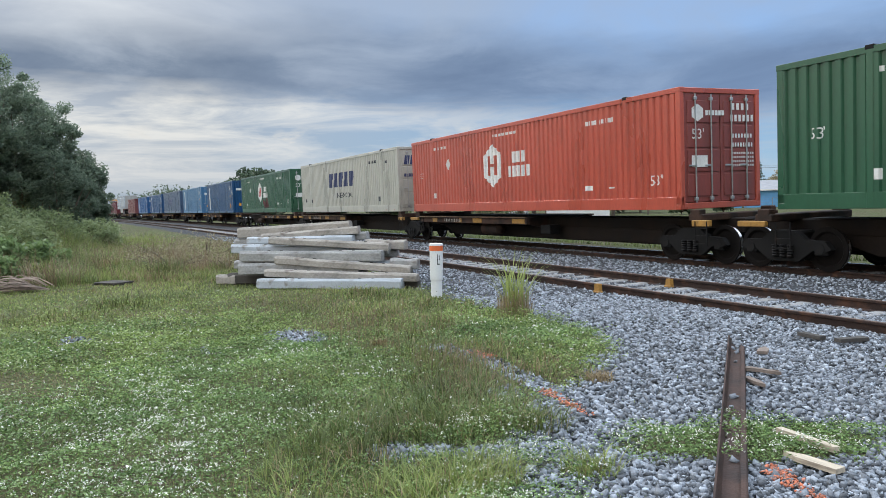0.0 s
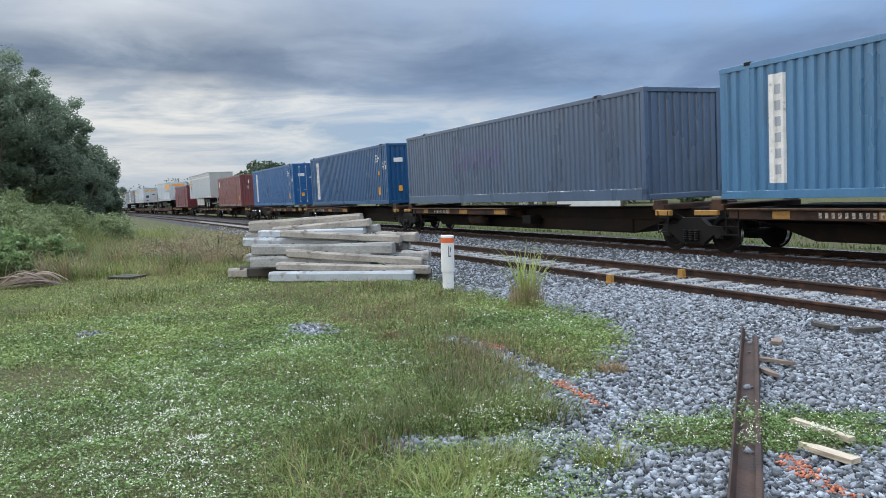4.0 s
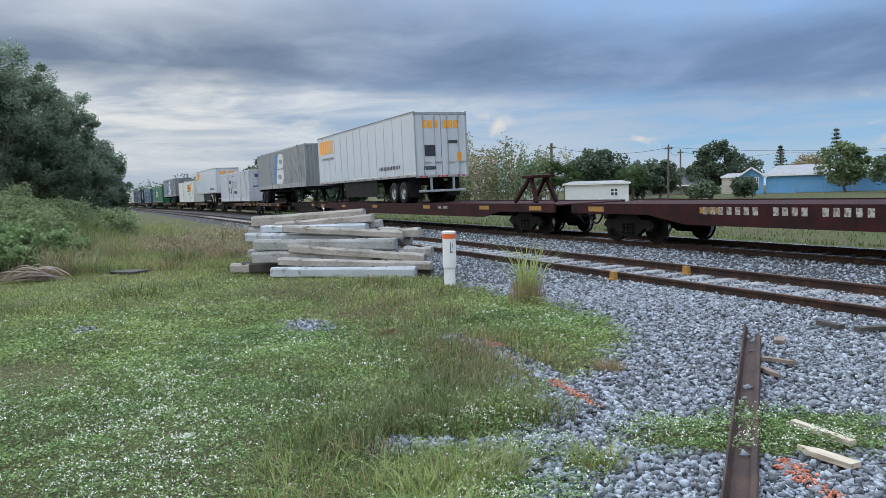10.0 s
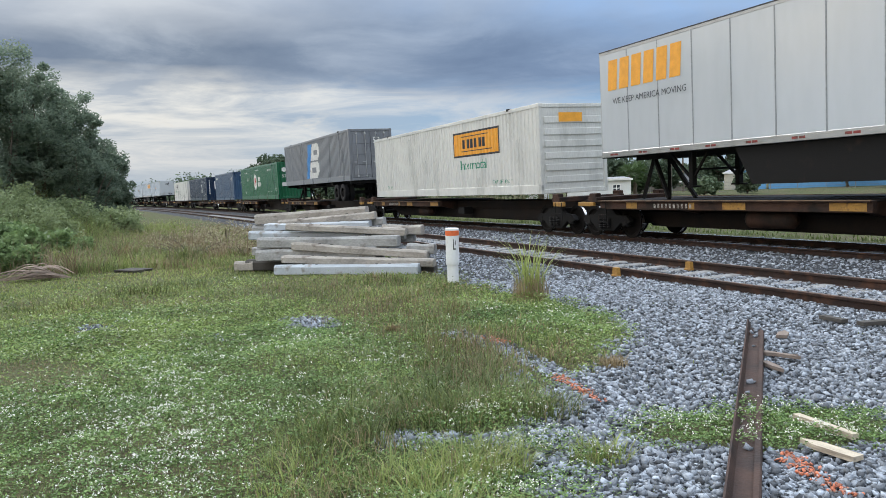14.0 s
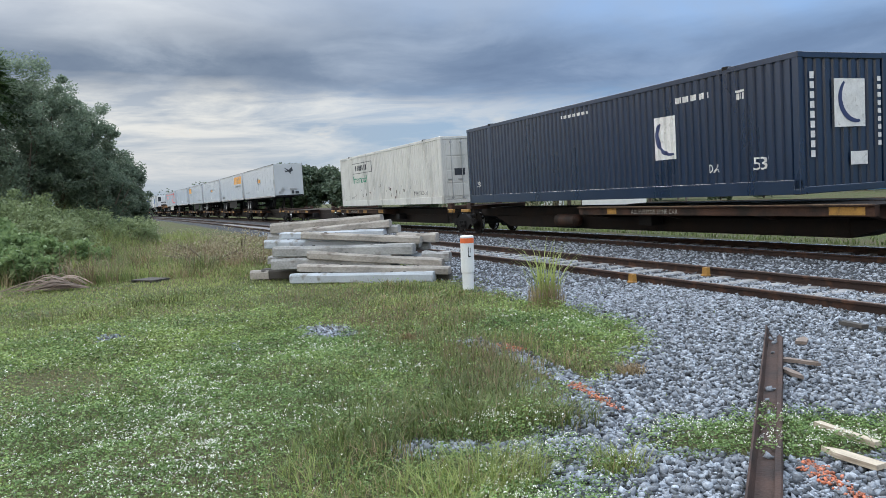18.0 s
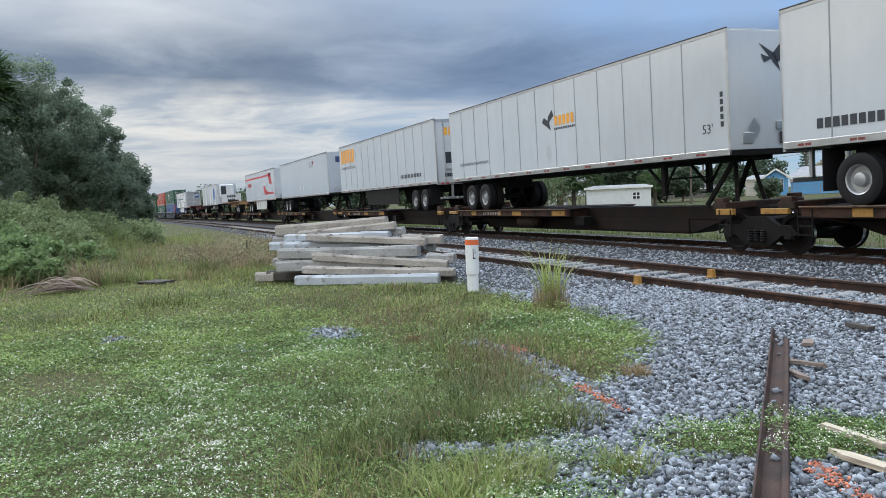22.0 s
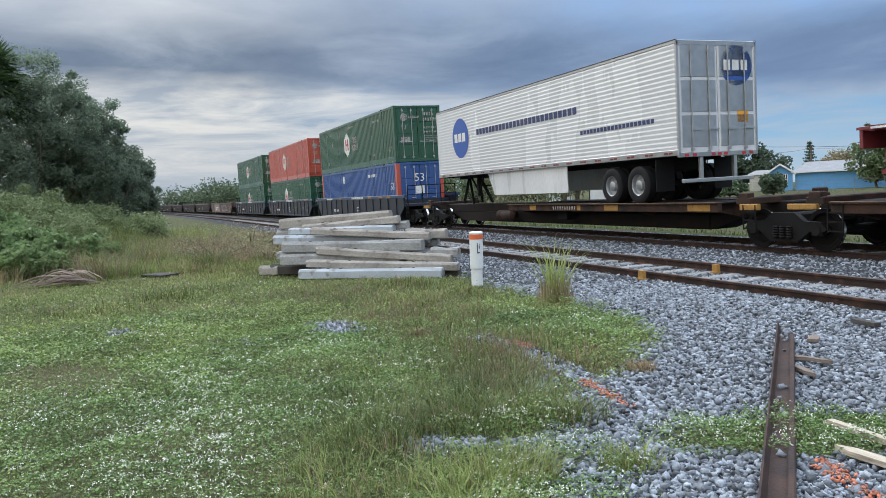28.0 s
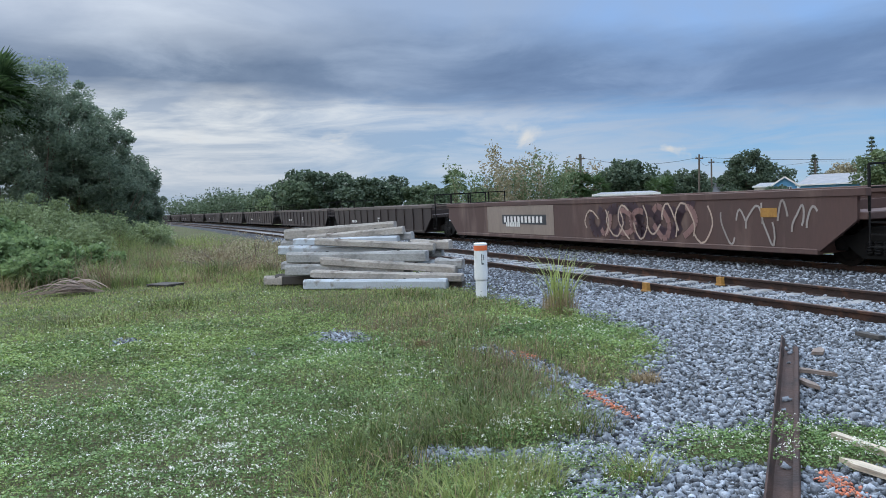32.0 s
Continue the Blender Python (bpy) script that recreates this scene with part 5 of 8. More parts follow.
    part("lettering", t_side().poly([(2.8, 3.30), (4.0, 3.36), (4.25, 3.62), (4.20, 3.62), (3.97, 3.39), (2.8, 3.33)]).word(3.75, 3.48, 0.42, 0.24, 3, 0.15).rect(2.95, 3.52, 0.16, 0.1).b, TAPE, t)
    for u in (-0.5, 0.55):
        part("placard", t_side().poly([(u, 1.62), (u + 0.2, 1.85), (u, 2.08), (u - 0.2, 1.85)]).b, paint("placardgrey", (0.42, 0.44, 0.46)), t, "pale grey diamond placard")
    t = trailer(-568.7, "white box trailer with a red stripe and chevron", (0.50, 0.53, 0.57), "whitetrailer5", front_lead=True, skirt=True, skirt_mat=paint("whiteskirt", (0.6, 0.6, 0.58)))
    m = t_side().rect(-8.0, 3.45, 12.3, 0.16)
    m.poly([(4.3, 3.45), (6.2, 3.45), (6.2, 3.75), (4.3, 3.61)]).poly([(5.6, 2.7), (6.9, 2.7), (6.2, 3.75), (5.2, 3.75)]).poly([(3.0, 1.75), (4.0, 1.75), (3.4, 2.6), (2.4, 2.6)]).rect(4.0, 1.75, 3.3, 0.2).poly([(3.9, 1.75), (5.0, 1.75), (4.6, 2.0), (3.6, 2.3)])
    part("stripe", m.b, REDINK, t, "red stripe and chevron")
    part("wordmark", t_side().word(-6.7, 2.68, 2.5, 0.42, 5, 0.25, 0.3).b, REDINK, t)
    part("diamond", t_side().poly([(-0.2, 1.55), (0.0, 1.8), (-0.2, 2.05), (-0.4, 1.8)]).b, paint("tan", (0.6, 0.5, 0.35)), t)
    part("end_lettering", t_end().word(-0.2, 3.4, 0.7, 0.22, 5).word(-0.2, 3.1, 0.9, 0.1, 8).b, REDINK, t)
    flatbed(-589.2, (0.33, 0.17, 0.07), "rusty", "rusty flatbed trailer with a white headboard", False)
    t = trailer(-608.6, "white ribbed refrigerated trailer with a blue round badge", (0.50, 0.53, 0.57), "whitetrailer6", front_lead=True, skirt=False, ribbed=True, reefer=True)
    part("badge", t_side().disc(4.9, 2.75, 0.85).b, BLUEINK, t, "blue round badge")
    flatbed(-627.6, (0.16, 0.015, 0.02), "redflat", "dark red flatbed trailer", True)
    t = trailer(-648.15, "bright ribbed stainless trailer with blue round badges", (0.66, 0.67, 0.68), "stainless", front_lead=False, skirt=True, ribbed=True, skirt_mat=paint("whiteskirt2", (0.7, 0.7, 0.7)))
    part("badge", t_side().disc(-5.5, 2.75, 0.82).b, BLUEINK, t, "blue round badge")
    part("badge_letters", Marks(near_side(1.305)).word(-6.1, 2.6, 1.2, 0.35, 3).b, WHITE, t)
    part("wordmark", t_side().word(-3.9, 2.75, 7.4, 0.22, 26).word(3.6, 2.1, 3.6, 0.12, 20).b, NAVYINK, t)
    part("door_badge", t_end().disc(0.62, 3.45, 0.52).b, BLUEINK, t, "blue round badge")
    part("door_letters", Marks(lead_end(16.15 / 2 + 0.014, 1.295)).word(0.2, 3.33, 0.84, 0.26, 3).b, WHITE, t)
    part("notice", t_end().rect(0.62, 2.0, 0.35, 0.3).b, GOLD, t)


def dash(c, L, m):
    b = side_marks(c)
    k = -L / 2 + 0.3
    while k < L / 2 - 0.5:
        b.face([(k, 0.05), (k + 0.3, 0.05), (k + 0.3, 0.1), (k, 0.1)])
        k += 1.0
    part("reflective_tape", b.b, m, c).location.y = -0.016


def werner(s, front_lead):
    t = trailer(s, "white box trailer with gold block wordmarks", WHITEP, "whitetrailer", front_lead=front_lead, skirt=True)
    if front_lead:
        part("wordmark", t_side().word(2.7, 3.0, 5.0, 0.8, 6, 0.08).b, GOLD, t, "gold block wordmark")
        part("lettering", t_side().text(3.0, 2.62, 0.22, "WE KEEP AMERICA MOVING").word(-7.2, 1.55, 1.9, 0.2, 10).b, INK, t)
        part("end_wordmark", t_end().word(-0.95, 3.45, 1.9, 0.36, 6, 0.05).b, GOLD, t)
        part("end_lettering", t_end().word(-0.5, 3.25, 1.0, 0.12, 10).b, INK, t)
        m = t_side()
        for k in range(6):
            m.rect(7.75, 2.6 - 0.22 * k, 0.12, 0.16)
        part("serial_bars", m.b, INK, t)
    else:
        part("wordmark", t_side().word(-7.7, 3.0, 3.0, 0.8, 6, 0.08).b, GOLD, t, "gold block wordmark")
        part("lettering", t_side().text(-7.5, 2.62, 0.16, "WE KEEP AMERICA MOVING").word(3.3, 1.62, 2.9, 0.18, 14, 0.2, 0.4).b, INK, t)
        part("end_wordmark", t_end().word(-0.9, 3.35, 0.8, 0.34, 3, 0.05).word(0.1, 3.35, 0.8, 0.34, 3, 0.05).b, GOLD, t)
        part("end_lettering", t_end().rect(-0.85, 2.1, 0.55, 0.5).rect(0.3, 2.65, 0.5, 0.15).word(-0.9, 1.5, 0.6, 0.16, 6).b, INK, t)
        part("notice", t_end().rect(0.75, 1.85, 0.25, 0.4).b, GOLD, t)
    return t


def bird(t):
    m = t_end().poly([(-0.35, 3.75), (-0.05, 3.45), (0.3, 3.1), (0.15, 3.5)]).poly([(0.05, 3.5), (0.35, 3.8), (0.45, 3.45), (0.2, 3.3)]).poly([(-0.3, 3.5), (0.05, 3.4), (-0.2, 3.3)])
    part("bird_badge", m.b, INK, t, "dark bird badge")
    part("nose_diamond", t_end().poly([(-0.55, 1.55), (-0.35, 1.8), (-0.55, 2.05), (-0.75, 1.8)]).b, STEEL, t)
    part("side_badge", t_side().poly([(-0.35, 2.85), (-0.05, 2.70), (0.20, 2.55), (0.10, 2.85), (-0.2, 3.0)]).poly([(0.02, 2.75), (0.40, 3.0), (0.32, 3.2), (0.05, 3.0)]).b, INK, t)
    part("side_wordmark", t_side().word(0.45, 2.68, 1.2, 0.30, 5, 0, 0.3).b, GOLD, t)
    part("lettering", t_side().word(0.42, 2.54, 1.25, 0.07, 12, 0, 0.4).b, INK, t)
    part("placard", t_side().poly([(0.0, 1.62), (0.2, 1.87), (0.0, 2.12), (-0.2, 1.87)]).b, paint("placardgrey", (0.42, 0.44, 0.46)), t, "pale grey diamond placard")
    m = t_side()
    for k in range(5):
        m.rect(7.82, 2.55 - 0.17 * k, 0.1, 0.12)
    part("serial_bars", m.b, INK, t)


def jb(s, yellow):
    c = container(16.154, "ivory" if yellow else "ivory2", (0.62, 0.62, 0.59), "ivory corrugated 53-foot container with " + ("a yellow sign" if yellow else "rust runs and an outlined sign"), s, door=not yellow, smooth_end=True, depth=0.03, worn=0.0 if yellow else 0.05)
    if yellow:
        part("sign", side_marks(c, depth=0.03).rect(1.5, 1.48, 3.86, 0.96).b, INK, c, "black bordered yellow sign")
        part("sign_face", Marks(near_side(1.287), 0.25, 0.03).rect(1.58, 1.55, 3.70, 0.82).b, GOLD, c, "yellow sign face")
        part("sign_bars", Marks(near_side(1.291), 0.25, 0.03).word(2.35, 1.80, 2.0, 0.34, 6, 0, 0.35).rect(2.2, 1.68, 2.6, 0.03).rect(2.2, 2.24, 2.3, 0.03).b, INK, c)
        part("lettering", side_marks(c, depth=0.03).text(2.05, 1.0, 0.36, "Intermodal").text(4.75, 0.40, 0.14, "TOP LIFT ONLY").text(-6.4, 0.40, 0.12, "TOP LIFT").b, GREENINK, c)
        part("end_sign", end_marks(16.154, out=0.03).rect(-0.55, 2.3, 0.9, 0.3).b, GOLD, c)
    else:
        part("sign", side_marks(c, depth=0.03).word(-4.9, 2.02, 2.2, 0.30, 7, 0, 0.35).rect(-5.56, 2.44, 3.7, 0.03).rect(-5.56, 1.86, 3.7, 0.03).rect(-5.56, 1.88, 0.03, 0.56).rect(-1.88, 1.88, 0.03, 0.56).b, INK, c)
        part("lettering", side_marks(c, depth=0.03).text(-5.44, 1.32, 0.42, "Intermodal").b, GREENINK, c)
        part("lettering", side_marks(c, depth=0.03).text(4.5, 0.42, 0.17, "TOP LIFT ONLY").text(-6.0, 0.42, 0.13, "TOP LIFT").b, INK, c)
        m = side_marks(c, depth=0.03)
        for k in range(34):
            u, v, h = random.uniform(-7.5, 7.5), random.uniform(0.3, 1.0), random.uniform(0.05, 0.2)
            m.rect(u, v, random.uniform(0.03, 0.08), h)
        part("rust_staining", m.b, SILL, c, "dark rust spots and runs")
        part("end_lettering", end_marks(16.154, out=0.03).rect(0.3, 2.1, 0.4, 0.25).rect(-0.7, 1.2, 0.5, 0.3).b, INK, c)
    return c


def chassis_load(s, color, key, label):
    """A container riding on a wheeled road chassis."""
    ch = on_train(thing("container_chassis", "black wheeled road chassis under a container", "chassis", "trailers on the train"), s, 1.03)
    b = Build()
    for y in (-0.5, 0.5):
        b.box(-7.9, 7.9, y - 0.06, y + 0.06, 0.92, 1.14, 0.01)
    for x in (-7.8, -4, 0, 4, 7.8):
        b.box(x - 0.1, x + 0.1, -1.24, 1.24, 1.0, 1.17, 0.01)
    part("frame", b, BLACK, ch)
    lead = key == "darkbox"
    bogie = part("bogie", Build().box(-0.9, 0.9, -0.5, 0.5, 0.75, 0.93, 0.02), BLACK, ch, at=Matrix.Translation((5.6 if lead else -5.9, 0, 0)))
    wheels(bogie, (-0.62, 0.62), bright=False)
    landing_gear(ch, -4.6 if lead else 4.9)
    st = Build()
    xs = -7.0 if lead else 7.0
    for sg in (-1, 1):
        st.bar((xs - 0.6, sg * 0.45, 0.02), (xs, sg * 0.25, 0.95), 0.09)
        st.bar((xs + 0.6, sg * 0.45, 0.02), (xs, sg * 0.25, 0.95), 0.09)
    part("hitch_stand", st, BLACK, ch)
    c = container(16.154, key, color, label, s, lift=1.03 + 1.17, H=2.9, door=lead, worn=0.02)
    part("badge_stripe", side_marks(c).poly([(-1.75, 0.36), (-1.15, 0.36), (-0.12, 2.6), (-1.15, 2.6)]).b, SKYINK, c, "sky-blue slanted stripe")
    m = side_marks(c).poly([(-1.08, 0.36), (0.9, 0.36), (1.4, 0.72), (1.48, 1.2), (1.2, 1.42), (-0.60, 1.42)]).poly([(-0.54, 1.52), (1.2, 1.52), (1.58, 1.82), (1.62, 2.3), (1.3, 2.6), (-0.05, 2.6)])
    part("badge_letter", m.b, WHITE, c, "white block letter badge")
    mm = Marks(near_side(1.287), 0.25, 0.05).rect(-0.25, 0.72, 0.98, 0.34).rect(0.28, 1.86, 0.85, 0.30)
    part("badge_counter", mm.b, paint(key, color), c)
    part("end_lettering", end_marks(16.154, out=0.03).text(0.1, 2.1, 0.34, "53").b, WHITE, c)
    return c


def flatbed(s, color, key, label, red):
    mat = paint(key, color, 0.6, worn=0.05)
    t = on_train(thing("flatbed_trailer", label, "trailer", "trailers on the train"), s, 1.03)
    b = Build()
    for y in (-0.5, 0.5):
        b.prism([(y - 0.07, 0.75), (y + 0.07, 0.75), (y + 0.07, 1.3), (y - 0.07, 1.3)], 0, -4.6, 4.2)
        b.box(-7.3, 7.3, y - 0.06, y + 0.06, 1.1, 1.32, 0.01)
    part("beams", b, mat, t)
    deck = part("deck", Build().box(-7.3, 7.3, -1.295, 1.295, 1.33, 1.41, 0.01), mat, t)
    planks = Build()
    for k in range(9):
        y = -1.2 + k * 0.27
        planks.box(-7.2, 7.2, y, y + 0.25, 1.41, 1.43)
    part("planks", planks, surface(key + "_planks", (0.16, 0.10, 0.06), 0.85, 0, 0.25, 2, 0.3, 40, (0.2, 3, 1)), deck, "worn wooden planks")
    pockets = Build()
    for sg in (-1, 1):
        for k in range(24):
            x = -7.0 + k * 0.6
            pockets.box(x - 0.05, x + 0.05, *sorted((sg * 1.295, sg * 1.345)), 1.32, 1.42)
        pockets.box(-7.3, 7.3, *sorted((sg * 1.345, sg * 1.36)), 1.35, 1.40)
    part("stake_pockets", pockets, mat, t)
    rear = -1 if red else 1
    bogie = part("bogie", Build().box(rear * 5.6 - 1.3, rear * 5.6 + 1.3, -0.5, 0.5, 0.8, 1.1, 0.02), BLACK, t)
    wheels(bogie, (rear * 5.6 - 0.63, rear * 5.6 + 0.63))
    landing_gear(t, -rear * 3.9)
    part("rear_frame", Build().box(*sorted((rear * 7.3, rear * 7.22)), -1.29, 1.29, 1.0, 1.4, 0.01).box(*sorted((rear * 7.3, rear * 7.2)), -0.6, -0.5, 0.55, 1.0).box(*sorted((rear * 7.3, rear * 7.2)), 0.5, 0.6, 0.55, 1.0).box(*sorted((rear * 7.3, rear * 7.2)), -0.7, 0.7, 0.5, 0.6), mat, t)
    st = Build()
    for sg in (-1, 1):
        st.bar((-rear * 6.9, sg * 0.45, 0.02), (-rear * 6.4, sg * 0.25, 1.1), 0.09)
        st.bar((-rear * 5.9, sg * 0.45, 0.02), (-rear * 6.4, sg * 0.25, 1.1), 0.09)
    part("hitch_stand", st, BLACK, t)
    if red:
        part("lettering", Marks(near_side(0.575)).word(1.0, 0.95, 1.8, 0.26, 4, 0.1).b, WHITE, t)
        part("reflective_tape", Marks(near_side(1.36)).word(-7.0, 1.355, 14, 0.04, 16, 0, 0.5).b, WHITE, t)
    else:
        head = part("headboard", Build().box(-7.36, -7.26, -1.27, 1.27, 1.4, 2.55, 0.02), paint("headboard", (0.62, 0.64, 0.66)), t, "white plywood headboard")
        part("lettering", Marks(lead_end(-7.258, 1.27)).word(-0.6, 2.1, 1.2, 0.26, 4, 0.1).word(-0.5, 1.7, 1.0, 0.2, 4).b, INK, head)
        part("tarp_roll", Build().turn((-5.9, 0, 1.58), 1, [(-0.7, 0.02), (-0.68, 0.14), (-0.2, 0.2), (0.3, 0.17), (0.7, 0.13), (0.72, 0.02)], 14), TYRE, t, "black rolled tarpaulin", True)


build_loads()


# --- long flat cars ---
def flat_car(a, b, key=OXIDE):
    L, mid = b - a, (a + b) / 2
    car = on_train(thing("flat_car", "oxide-red steel flat car with a bare deck", "rail car", "platforms of the train"), mid)
    h = L / 2
    part("deck", Build().box(-h + 0.1, h - 0.1, -1.3, 1.3, 0.98, 1.03, 0.01), key, car)
    for sg in (-1, 1):
        b2 = Build().add([(x, sg * y, z) for y in (1.36, 1.28) for x, z in ((-h + 0.1, 1.06), (-h + 0.1, 0.78), (-h + 3.6, 0.78), (-h + 5.0, 0.56), (h - 5.0, 0.56), (h - 3.6, 0.78), (h - 0.1, 0.78), (h - 0.1, 1.06))], [(0, 1, 2, 3, 4, 5, 6, 7), (15, 14, 13, 12, 11, 10, 9, 8)] + [(i, 8 + i, 8 + (i + 1) % 8, (i + 1) % 8) for i in range(8)])
        side = part("side_sill", b2, key, car)
        m = Marks((lambda u, v, d: (u, -1.36 - d, v)) if sg < 0 else (lambda u, v, d: (-u, 1.36 + d, v)))
        for u in (-h + 1.0, -h + 5.5, -3.2, 3.6, h - 5.2, h - 1.6):
            m.rect(u, 0.84, 0.75, 0.14)
        part("marker", m.b, YELLOW, side, "yellow reflective patches")
        m = Marks((lambda u, v, d: (u, -1.36 - d, v)) if sg < 0 else (lambda u, v, d: (-u, 1.36 + d, v)))
        (m.word(-8.4, 0.82, 1.75, 0.17, 7, 0, 0.4).word(-6.35, 0.82, 0.95, 0.17, 4, 0, 0.4).word(-5.15, 0.82, 1.2, 0.17, 5, 0, 0.4) if a > -243 else m).word(5.2, 0.85, 0.35, 0.11, 3).word(5.7, 0.85, 0.45, 0.11, 4)
        part("lettering", m.b, DIMWHITE, side, "worn white block lettering")
    ribs = Build()
    for k in range(12):
        x = -h + 1.2 + k * (L - 2.4) / 11
        ribs.box(x - 0.05, x + 0.05, -1.3, 1.3, 0.82, 0.98)
    part("cross_bearers", ribs, BLACK, car)
    part("centre_sill", Build().box(-h + 0.3, h - 0.3, -0.35, 0.35, 0.55, 0.98, 0.02), BLACK, car)
    for x in (-h + 2.4, h - 2.4):
        truck(car, x)
    coupler(car, -h - 0.1)
    coupler(car, h + 0.1)
    hitch = Build()
    for q in (h - 3.2,):
        for sg in (-1, 1):
            hitch.bar((q - 1.0, sg * 0.4, 1.05), (q, sg * 0.3, 1.95), 0.1)
            hitch.bar((q + 0.5, sg * 0.4, 1.05), (q, sg * 0.3, 1.95), 0.12)
        hitch.box(q - 0.35, q + 0.35, -0.45, 0.45, 1.9, 2.0, 0.02)
    if a < -250:
        part("trailer_hitch", hitch, key, car, "raised steel trailer hitch")
    return car


flat_car(-242.4, -214.4)
flat_car(-271.6, -243.2)


# --- well cars ---
WELLBLUE = paint("wellblue", (0.0035, 0.010, 0.022), 0.6, grime=(0.006, 0.009, 0.014))
WELLBROWN = paint("wellbrown", (0.075, 0.036, 0.027), 0.8, worn=0.06)


def well_car(a, b, key, label, loads=(), band=None, ribbed=True, left_end=False, right_end=False, graffiti=False, chord=None):
    L, mid = b - a, (a + b) / 2
    car = on_train(thing("well_car", label, "rail car", "platforms of the train"), mid)
    h = L / 2
    for sg in (-1, 1):
        y0, y1 = sorted((sg * 1.50, sg * 1.42))
        side = part("side_wall", Build().add([(x, sg * y, z) for y in (1.50, 1.42) for x, z in ((-h + 1.1, 1.46), (-h + 1.1, 0.95), (-h + 2.0, 0.30), (h - 2.0, 0.30), (h - 1.1, 0.95), (h - 1.1, 1.46))], [(0, 1, 2, 3, 4, 5), (11, 10, 9, 8, 7, 6)] + [(i, 6 + i, 6 + (i + 1) % 6, (i + 1) % 6) for i in range(6)]), key, car)
        part("top_chord", Build().box(-h + 0.9, h - 0.9, *sorted((sg * 1.52, sg * 1.36)), 1.40, 1.56, 0.015), band or chord or key, side)
        part("bottom_chord", Build().box(-h + 2.0, h - 2.0, *sorted((sg * 1.53, sg * 1.36)), 0.24, 0.36, 0.015), key, side)
        if ribbed:
            rib = Build().box(-0.06, 0.06, -0.05, 0.0, 0.34, 1.42, 0.015).mesh("rib", key)
            n = 13
            for k in range(n):
                x = -h + 2.2 + k * (L - 4.4) / (n - 1)
                part("rib", rib, key, side, at=Matrix.Translation((x, sg * 1.50 - (0 if sg < 0 else -0.05), 0)))
        if sg < 0:
            m = Marks(near_side(1.52))
            (m.text(0.75, 0.55, 0.42, "53") if ribbed else m).word(-4.6, 0.65, 1.1, 0.16, 8)
            m2 = Marks(near_side(1.525))
            m2.word(-0.2, 1.42, 2.4, 0.12, 15).word(-6.5, 1.42, 1.6, 0.1, 9)
            part("lettering", m.b, WHITE, side, "white stencilled lettering")
            if band:
                part("chord_lettering", m2.b, WHITE, side)
                part("marker", Marks(near_side(1.523)).rect(3.2, 1.43, 0.6, 0.1).rect(5.2, 1.43, 0.6, 0.1).rect(-3.2, 1.43, 0.5, 0.1).rect(-5.8, 1.43, 0.5, 0.1).rect(6.6, 1.43, 0.6, 0.1).b, YELLOW, side)
            if graffiti and ribbed:
                step = (L - 4.4) / 12
                for k, (panel, colour) in enumerate(((2, (0.10, 0.060, 0.060)), (3, (0.055, 0.075, 0.10)), (4, (0.05, 0.030, 0.034)), (8, (0.085, 0.090, 0.045)))):
                    x = -h + 2.2 + panel * step
                    m3 = Marks(near_side(1.501)).scrawl(x + 0.12, 0.5, step - 0.24, 0.72, 3, 0.34, 60 + k).scrawl(x + 0.2, 0.45, step - 0.4, 0.6, 3, 0.28, 70 + k)
                    tagged(part("graffiti", m3.b, paint("spraypanel%d" % k, colour, 0.7), side, "sprayed colour patch"), kind="stuff")
                for k, (colour, u0, w, n, thick) in enumerate(((paint("spraytan", (0.16, 0.12, 0.10)), -8.2, 2.6, 4, 0.12), (paint("spraygrey", (0.17, 0.165, 0.165)), -2.6, 1.3, 5, 0.03), (paint("sprayblue", (0.06, 0.11, 0.17)), 2.2, 1.0, 4, 0.025), (paint("spraywhite", (0.30, 0.30, 0.30)), 6.0, 2.0, 7, 0.028))):
                    m = Marks(near_side(1.5 + 0.002 * k)).scrawl(u0, 0.5, w, 0.62, n, thick * (1 if ribbed else 1.3), int(-a) + k)
                    tagged(part("graffiti", m.b, colour, side, "sprayed graffiti loops"), kind="stuff")
            if graffiti:
                if not ribbed:
                    part("primer_patch", Marks(near_side(1.502)).rect(-6.25, 0.40, 5.1, 1.0).b, paint("primer", (0.25, 0.20, 0.165), 0.7, worn=0.05), side, "pale primer patch")
                    part("number_box", Marks(near_side(1.506)).rect(-4.94, 0.74, 3.3, 0.34).b, INK, side, "dark outlined box")
                    tagged(part("number_lettering", Marks(near_side(1.510)).word(-4.8, 0.80, 3.0, 0.22, 11, 0, 0.4).b, WHITE, side), kind="stuff")
                    for q, (colour, u0, w, n, thick) in enumerate(((paint("sprayplum", (0.05, 0.028, 0.040)), 1.0, 4.9, 6, 0.30), (paint("sprayrose", (0.22, 0.13, 0.12)), 1.4, 4.2, 5, 0.16), (paint("spraycream", (0.42, 0.33, 0.27)), 0.8, 5.4, 9, 0.05), (paint("spraychalk", (0.33, 0.30, 0.28)), 6.6, 2.8, 7, 0.05))):
                        tagged(part("graffiti", Marks(near_side(1.504 + 0.002 * q)).scrawl(u0, 0.45, w, 0.85, n, thick, 41 + q).b, colour, side, "sprayed graffiti"), kind="stuff")
                    part("marker", Marks(near_side(1.514)).rect(7.8, 1.0, 0.46, 0.2).b, YELLOW, side, "yellow plate")
    part("well_floor", Build().box(-h + 2.0, h - 2.0, -1.42, 1.42, 0.26, 0.32), key, car)
